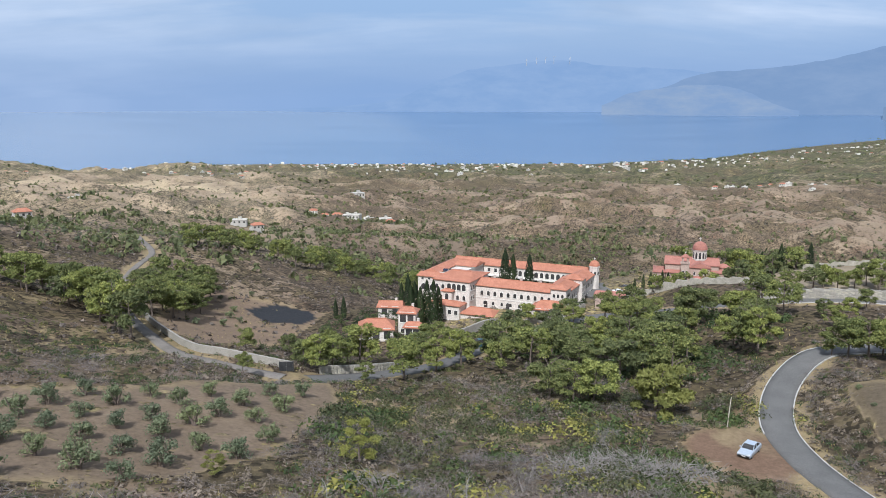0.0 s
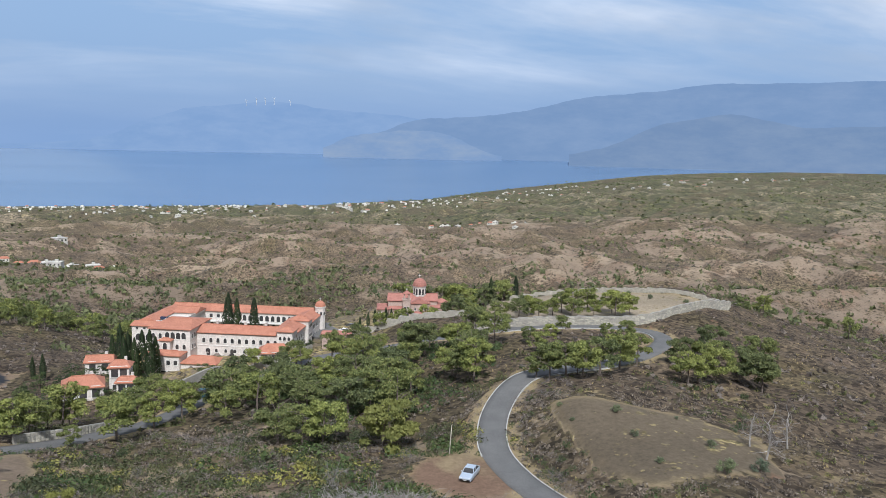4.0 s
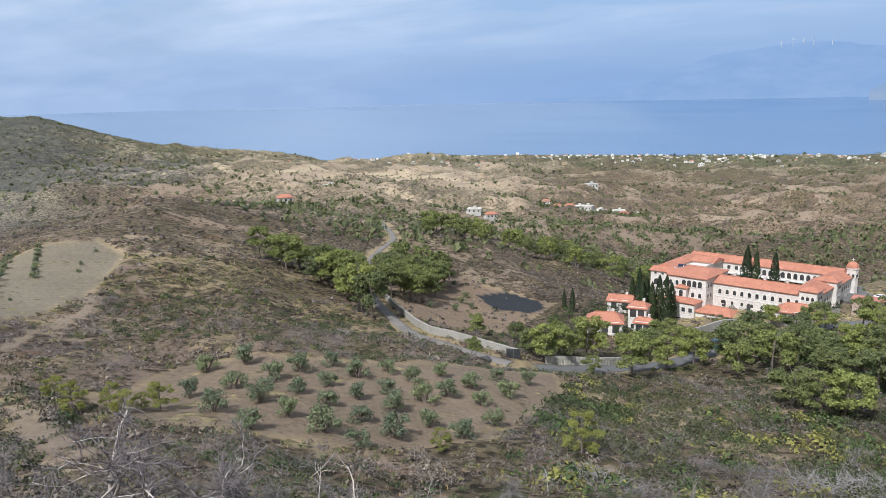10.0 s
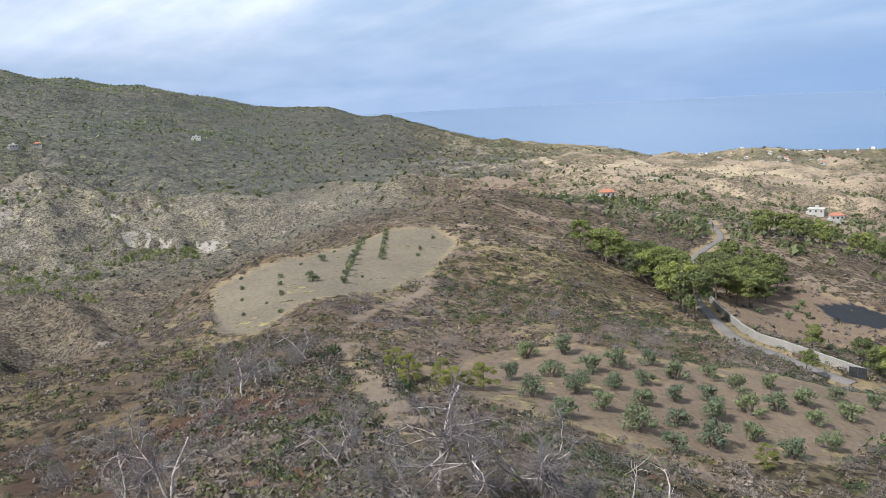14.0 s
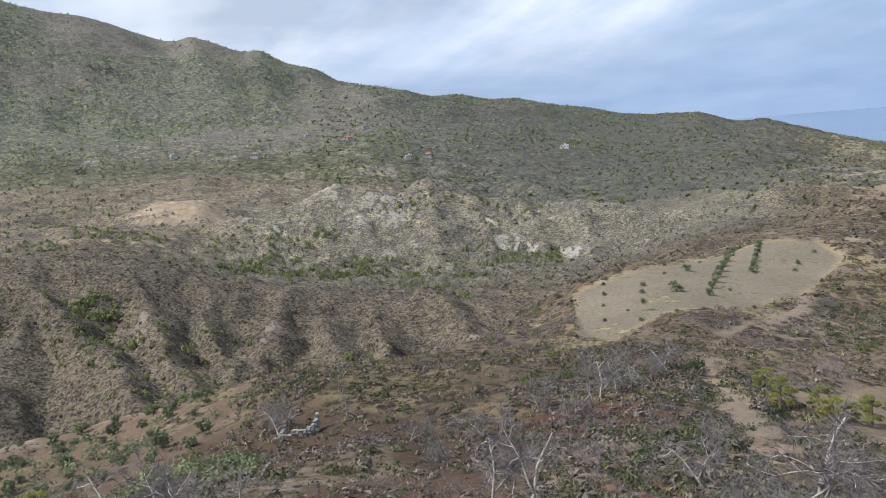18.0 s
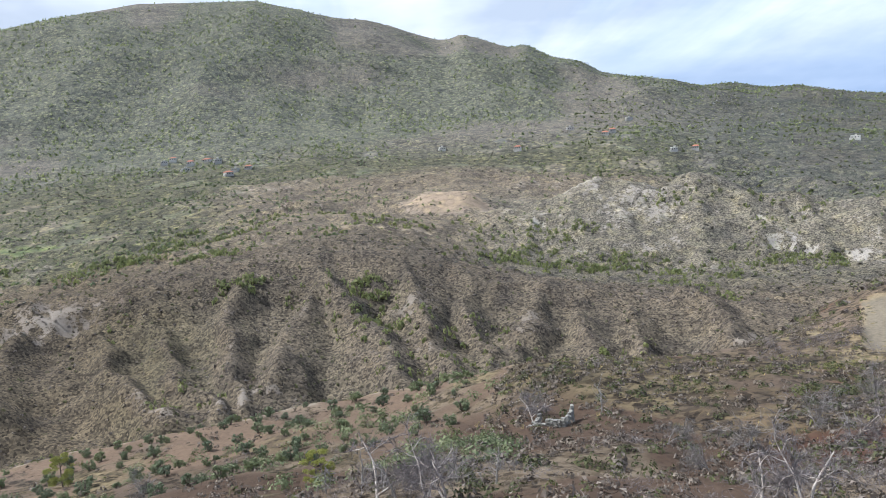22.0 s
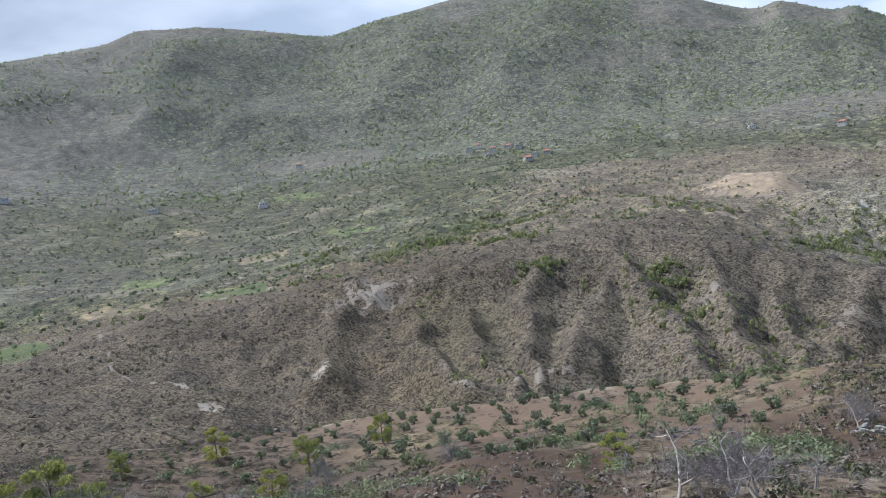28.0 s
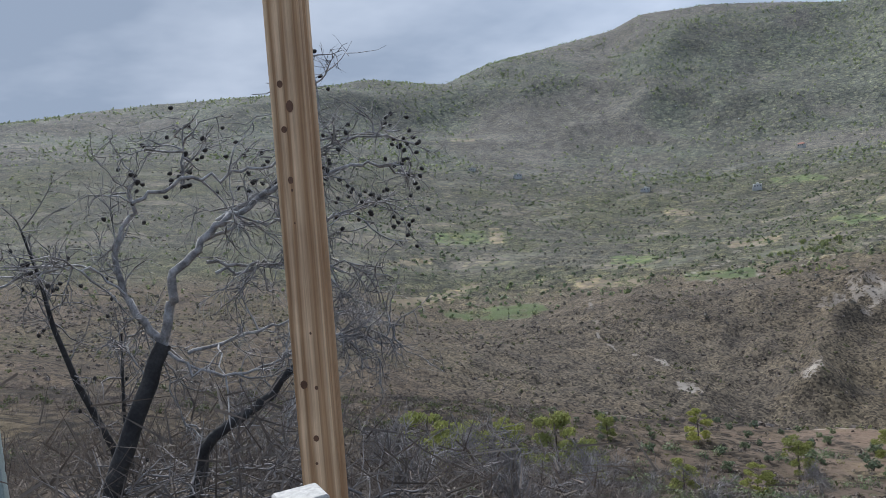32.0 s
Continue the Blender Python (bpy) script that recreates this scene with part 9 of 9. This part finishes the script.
limb_runs = [
    (flip([(0.85, 1.93), (0.64, 2.22), (0.46, 2.63), (0.43, 3.01), (0.48, 3.31), (0.66, 3.60), (0.75, 4.21)], -0.5), 0.085, 0.025),
    (flip([(0.85, 1.93), (0.99, 2.36), (1.03, 2.79), (1.41, 3.11), (1.69, 3.43), (2.16, 3.65), (2.49, 3.78), (3.34, 3.97), (4.08, 3.99)], 0.6), 0.10, 0.018),
    (flip([(0.68, 3.77), (1.38, 4.00), (2.09, 4.01), (2.77, 4.17), (3.69, 4.39), (4.3, 4.45)], 0.3), 0.04, 0.012),
    (flip([(1.30, 3.95), (1.41, 4.67), (1.61, 4.87)], 0.1), 0.028, 0.008),
    (flip([(1.13, 1.76), (2.28, 1.92), (3.13, 2.01), (3.81, 1.85)], -0.4), 0.04, 0.010),
    (flip([(1.50, 2.91), (2.44, 2.74), (3.28, 2.68), (3.94, 2.39)], 0.4), 0.04, 0.010),
    (flip([(0.84, 1.87), (1.09, 1.53), (1.72, 1.43), (2.63, 1.61), (3.42, 1.82)], 0.7), 0.035, 0.010),
    (flip([(0.46, 2.63), (0.1, 3.0), (-0.25, 3.1), (-0.7, 3.0)], 0.3), 0.025, 0.008),
    (flip([(1.50, 3.20), (1.94, 3.35), (2.50, 3.33), (3.14, 3.27), (3.62, 3.45), (4.36, 3.48)], 0.2), 0.04, 0.009),
    (flip([(1.60, 2.75), (2.52, 2.77), (2.91, 3.19), (3.27, 3.37), (3.7, 3.2)], 0.5), 0.038, 0.010),
    (flip([(1.69, 3.43), (2.36, 3.77), (2.91, 3.99), (3.46, 4.34), (3.83, 4.46), (4.36, 4.36), (4.66, 4.25)], 0.1), 0.055, 0.010),
    (flip([(3.05, 4.05), (3.18, 4.53), (3.24, 5.10), (3.11, 5.33), (2.92, 5.53)], 0.1), 0.024, 0.008),
    (flip([(2.37, 1.51), (2.68, 1.62), (3.02, 1.69), (3.53, 1.58), (3.9, 1.75)], 0.6), 0.06, 0.010),
    (flip([(0.60, 1.5), (0.35, 2.0), (0.75, 2.1), (0.9, 1.2), (1.1, 0.5)], -0.5), 0.022, 0.008),
]
def gnarled(run, step=0.12, wobble=0.03):
    """The same limb with more bends and knuckles."""
    pts, a, b = run
    run_ = np.concatenate([[0], np.cumsum(np.linalg.norm(np.diff(pts, axis=0), axis=1))])
    n = max(4, int(run_[-1] / step))
    out = np.stack([np.interp(np.linspace(0, run_[-1], n), run_, pts[:, k]) for k in range(3)], -1)
    shake = r.normal(size=(n, 3)) * wobble
    shake[0] = shake[-1] = 0
    return out + shake, a, b


limb_runs = [gnarled(q) for q in limb_runs]
trunk_runs = [gnarled((p, 0.82 * a, 0.85 * b), 0.25, 0.025) for p, a, b in trunk_runs]
mesh_part("trunk", limb_mesh("trunk", trunk_runs, BURNT, 10), None, burnt, "black scorched trunk")
mesh_part("bough", limb_mesh("bough", [(p, 0.68 * a, 0.9 * b) for p, a, b in limb_runs], PEELING, 7), None, burnt, "dark grey limbs with peeling pale bark")
second = offshoots(r, limb_runs, 190, 0.95, 0.018, 0.0, 0.8, 6, 0.15)
third = offshoots(r, second + limb_runs, 1300, 0.5, 0.0095, 0.02, 1.0, 5)
fourth = offshoots(r, third + second, 1700, 0.32, 0.005, 0.04, 1.0, 4)
low_crown = lambda runs: [q for q in runs if q[0][:, 2].max() < 4.8 or -q[0][:, 0].mean() > 2.6]
second, third, fourth = low_crown(second), low_crown(third), low_crown(fourth)
hanging = offshoots(r, limb_runs[:2] + second[:40], 560, 0.6, 0.004, 0.32, 0.6, 6, 0.1)
mesh_part("branch_work", limb_mesh("branch_work", second, PEELING, 5), None, burnt)
mesh_part("spray", limb_mesh("spray", third + fourth, surface("weathered_twigs", (0.125, 0.110, 0.102), (0.33, 0.30, 0.28), 4.0, 0.9), 3), None, burnt)
mesh_part("needle_spray", limb_mesh("needle_spray", hanging, surface("pale_dry_needles", (0.30, 0.28, 0.26), (0.42, 0.39, 0.36), 3.0, 0.9), 3), None, burnt, "pale hanging dead sprays")
CONE = surface("blackened_cones", (0.022, 0.018, 0.016), (0.05, 0.042, 0.036), 8.0, 0.8, 0.5)
cone_me = made("cone", lathe(bmesh.new(), [(0.008, -0.036), (0.024, -0.023), (0.029, -0.006), (0.023, 0.016), (0.010, 0.034)], 8), CONE)
clusters = ((3.9, 4.7, 3.9, 4.6, 30), (2.9, 3.3, 4.6, 5.6, 8), (2.0, 3.4, 3.9, 4.7, 26), (3.3, 4.5, 2.9, 3.7, 18), (0.75, 1.45, 3.65, 4.2, 26), (1.0, 2.2, 4.1, 4.8, 14), (3.2, 4.3, 3.0, 3.8, 18), (1.6, 3.0, 3.6, 4.3, 16), (-0.7, 0.6, 2.8, 3.9, 10))
spots = np.concatenate([pts[1:] for pts, _, _ in second + third + limb_runs[1:4]])
chosen = []
for x0, x1, z0, z1, count in clusters:
    hold = spots[(-spots[:, 0] > x0) & (-spots[:, 0] < x1) & (spots[:, 2] > z0) & (spots[:, 2] < z1)]
    if len(hold):
        chosen += [hold[i] for i in r.integers(0, len(hold), count)]
for p in chosen:
    mesh_part("cone", cone_me, None, burnt, at=Matrix.Translation(p + r.normal(size=3) * 0.09) @ Euler(tuple(r.uniform(0, 3, 3))).to_matrix().to_4x4())
# a thinner dead tree behind it
x, y = -2.14 - 0.4, -13.62 - 2.4
thin = thing("dead_pine", Matrix.Translation((x, y, 186.0)) @ Matrix.Rotation(radians(-14.6), 4, "Z"), "thin black dead pine with a few cones", "tree")
runs = [(flip([(0.6, -1.5), (0.35, 0.6), (-0.03, 1.7), (-0.25, 2.6), (-0.35, 3.4), (-0.5, 4.1)], 0.3), 0.07, 0.015), (flip([(0.6, -1.0), (0.55, 1.2), (0.65, 2.4)], 0.4), 0.04, 0.015)]
sh = offshoots(r, runs, 40, 0.9, 0.016, -0.02, 0.8, 5)
mesh_part("trunk", limb_mesh("trunk", runs, BURNT, 7), None, thin)
mesh_part("branch_work", limb_mesh("branch_work", sh, TWIG, 4), None, thin)
mesh_part("spray", limb_mesh("spray", offshoots(r, sh, 300, 0.4, 0.006, 0.02, 1.0, 4), TWIG, 3), None, thin)
for k in range(24):
    pts = sh[r.integers(len(sh))][0]
    mesh_part("cone", cone_me, None, thin, at=Matrix.Translation(pts[r.integers(1, len(pts))]))
# litter of branches round its foot
runs = []
for _ in range(260):
    px, py = -2.6 + r.normal() * 1.7, -13.0 + r.normal() * 1.4
    pz = float(ground(px, py)) + r.uniform(0.02, 0.5)
    runs.append((wander(r, (px, py, pz), (r.normal(), r.normal(), r.uniform(-0.1, 0.35)), r.uniform(0.4, 1.3), 5, 0.25), r.uniform(0.008, 0.022), 0.004))
tagged(new("fallen_branches", limb_mesh("fallen_branches", runs, TWIG, 4)), "grey fallen branches heaped round a burnt trunk", "branches", kind="stuff")

# the timber post
def timber():
    m, n, l, p = material("weathered_pine_timber", 0.65, spec=0.25)
    tc = n.new("ShaderNodeTexCoord")
    mp = n.new("ShaderNodeMapping")
    mp.inputs["Scale"].default_value = (14.0, 14.0, 0.55)
    l.new(tc.outputs["Object"], mp.inputs["Vector"])
    warp_ = noise_tex(n, l, 1.6, 3, 0.5, tc.outputs["Object"])
    wave = n.new("ShaderNodeTexWave")
    wave.wave_type, wave.bands_direction = "BANDS", "X"
    wave.inputs["Scale"].default_value, wave.inputs["Distortion"].default_value, wave.inputs["Detail"].default_value = 0.6, 11.0, 3
    wave.inputs["Detail Scale"].default_value = 0.8
    l.new(mp.outputs[0], wave.inputs["Vector"])
    col = mixed(n, l, wave.outputs["Fac"], (0.40, 0.245, 0.125), (0.70, 0.505, 0.310))
    fib = n.new("ShaderNodeMapping"); fib.inputs["Scale"].default_value = (160, 160, 3)
    l.new(tc.outputs["Object"], fib.inputs["Vector"])
    fibre = noise_tex(n, l, 1.0, 4, 0.6, fib.outputs[0])
    col = mixed(n, l, 1.0, col, mixed(n, l, ramped(n, l, fibre, 0.3, 0.7), (0.66, 0.63, 0.60), (1.2, 1.2, 1.2)), "MULTIPLY")
    stain = ramped(n, l, noise_tex(n, l, 2.2, 4, 0.6, tc.outputs["Object"]), 0.42, 0.7)
    col = mixed(n, l, stain, col, mixed(n, l, 1.0, col, (0.70, 0.66, 0.64), "MULTIPLY"))
    l.new(col, p.inputs["Base Color"])
    bumped(n, l, p, fibre, 0.35, 0.004)
    return m


WOOD = timber()
eye32 = Vector((0.55, -3.26, 189.95))
pb = radians(150.75)
foot_xy = eye32 + Vector((-math.sin(pb), math.cos(pb), 0)) * 2.17
pz = float(ground(foot_xy.x, foot_xy.y))
lean_ = Matrix.Rotation(radians(1.75), 4, "Y")
POST = Matrix.Translation((foot_xy.x, foot_xy.y, 189.9)) @ Matrix.Rotation(radians(150.75 - 16), 4, "Z") @ lean_
post = thing("timber_post", POST, "weathered knotty timber post of two planks at the lookout", "post")
bm = bmesh.new()
box(bm, -0.050, 0.046, -0.02, 0.025, pz - 190.6, 1.15, bevel=0.004)
part("front_plank", bm, WOOD, post, "pale knotty front plank")
bm = bmesh.new()
box(bm, -0.04, 0.050, 0.0255, 0.095, pz - 190.6, 0.74, bevel=0.012)
part("back_plank", bm, WOOD, post, "darker back plank with a rounded top")
KNOT = surface("dark_knot", (0.10, 0.050, 0.028), (0.17, 0.09, 0.05), 20.0, 0.6)
for x, z, w, h in ((-0.012, 0.135, 0.0075, 0.010), (-0.010, 0.108, 0.003, 0.004), (-0.02, 0.39, 0.008, 0.010), (0.002, 0.33, 0.010, 0.016), (-0.018, 0.27, 0.008, 0.009), (-0.022, -0.42, 0.010, 0.012), (0.012, -0.43, 0.005, 0.006), (0.0, -0.57, 0.008, 0.009), (-0.004, -0.64, 0.004, 0.004), (0.008, -0.28, 0.003, 0.004), (-0.01, 0.02, 0.002, 0.003)):
    bm = bmesh.new()
    bmesh.ops.create_circle(bm, cap_ends=True, radius=1.0, segments=12)
    bmesh.ops.transform(bm, verts=bm.verts, matrix=Matrix.Translation((x, -0.0215, z)) @ Matrix.Rotation(math.pi / 2, 4, "X") @ Matrix.Diagonal((w, h, 1, 1)))
    part("knot", bm, KNOT, post)
# pale block in front of its foot
bk = radians(153.0)
bx, by = eye32.x - math.sin(bk) * 1.95, eye32.y + math.cos(bk) * 1.95
bz = float(ground(bx, by))
block = thing("concrete_block", Matrix.Translation((bx, by, bz - 0.05)) @ Matrix.Rotation(radians(153 - 180 + 14), 4, "Z"), "pale smooth concrete pillar at the foot of the post", "pillar")
part("shaft", boxes((-0.06, 0.06, -0.05, 0.06, 0, 189.31 - bz), bevel=0.006), surface("pale_block", (0.37, 0.345, 0.305), (0.45, 0.42, 0.375), 6.0, 0.8, 0.2), block)
# small concrete base with steel posts further along the edge
sx, sy = eye32.x - math.sin(radians(173.6)) * 13.0, eye32.y + math.cos(radians(173.6)) * 13.0
sz = float(ground(sx, sy))
base = thing("railing_base", Matrix.Translation((sx, sy, sz)) @ Matrix.Rotation(radians(-12), 4, "Z"), "grey-green concrete base carrying steel railing posts", "railing")
zt = max(0.4, 187.6 - sz)
part("plinth", boxes((-0.5, 0.35, -0.5, 0.5, -0.5, zt), bevel=0.03), surface("mossy_concrete", (0.36, 0.42, 0.38), (0.45, 0.50, 0.46), 2.0, 0.85, 0.3), base)
for px in (-0.35, -0.05, 0.2):
    part("steel_post", tube(bmesh.new(), [(px, 0, zt), (px, 0, zt + 0.65)], [0.03, 0.03], 8), METAL, base)
# ---- rubble walls, stone by stone ----
for w in WALLS:
    stone_wall(*w[:5], stones=w[5], face=w[6], step=w[7])
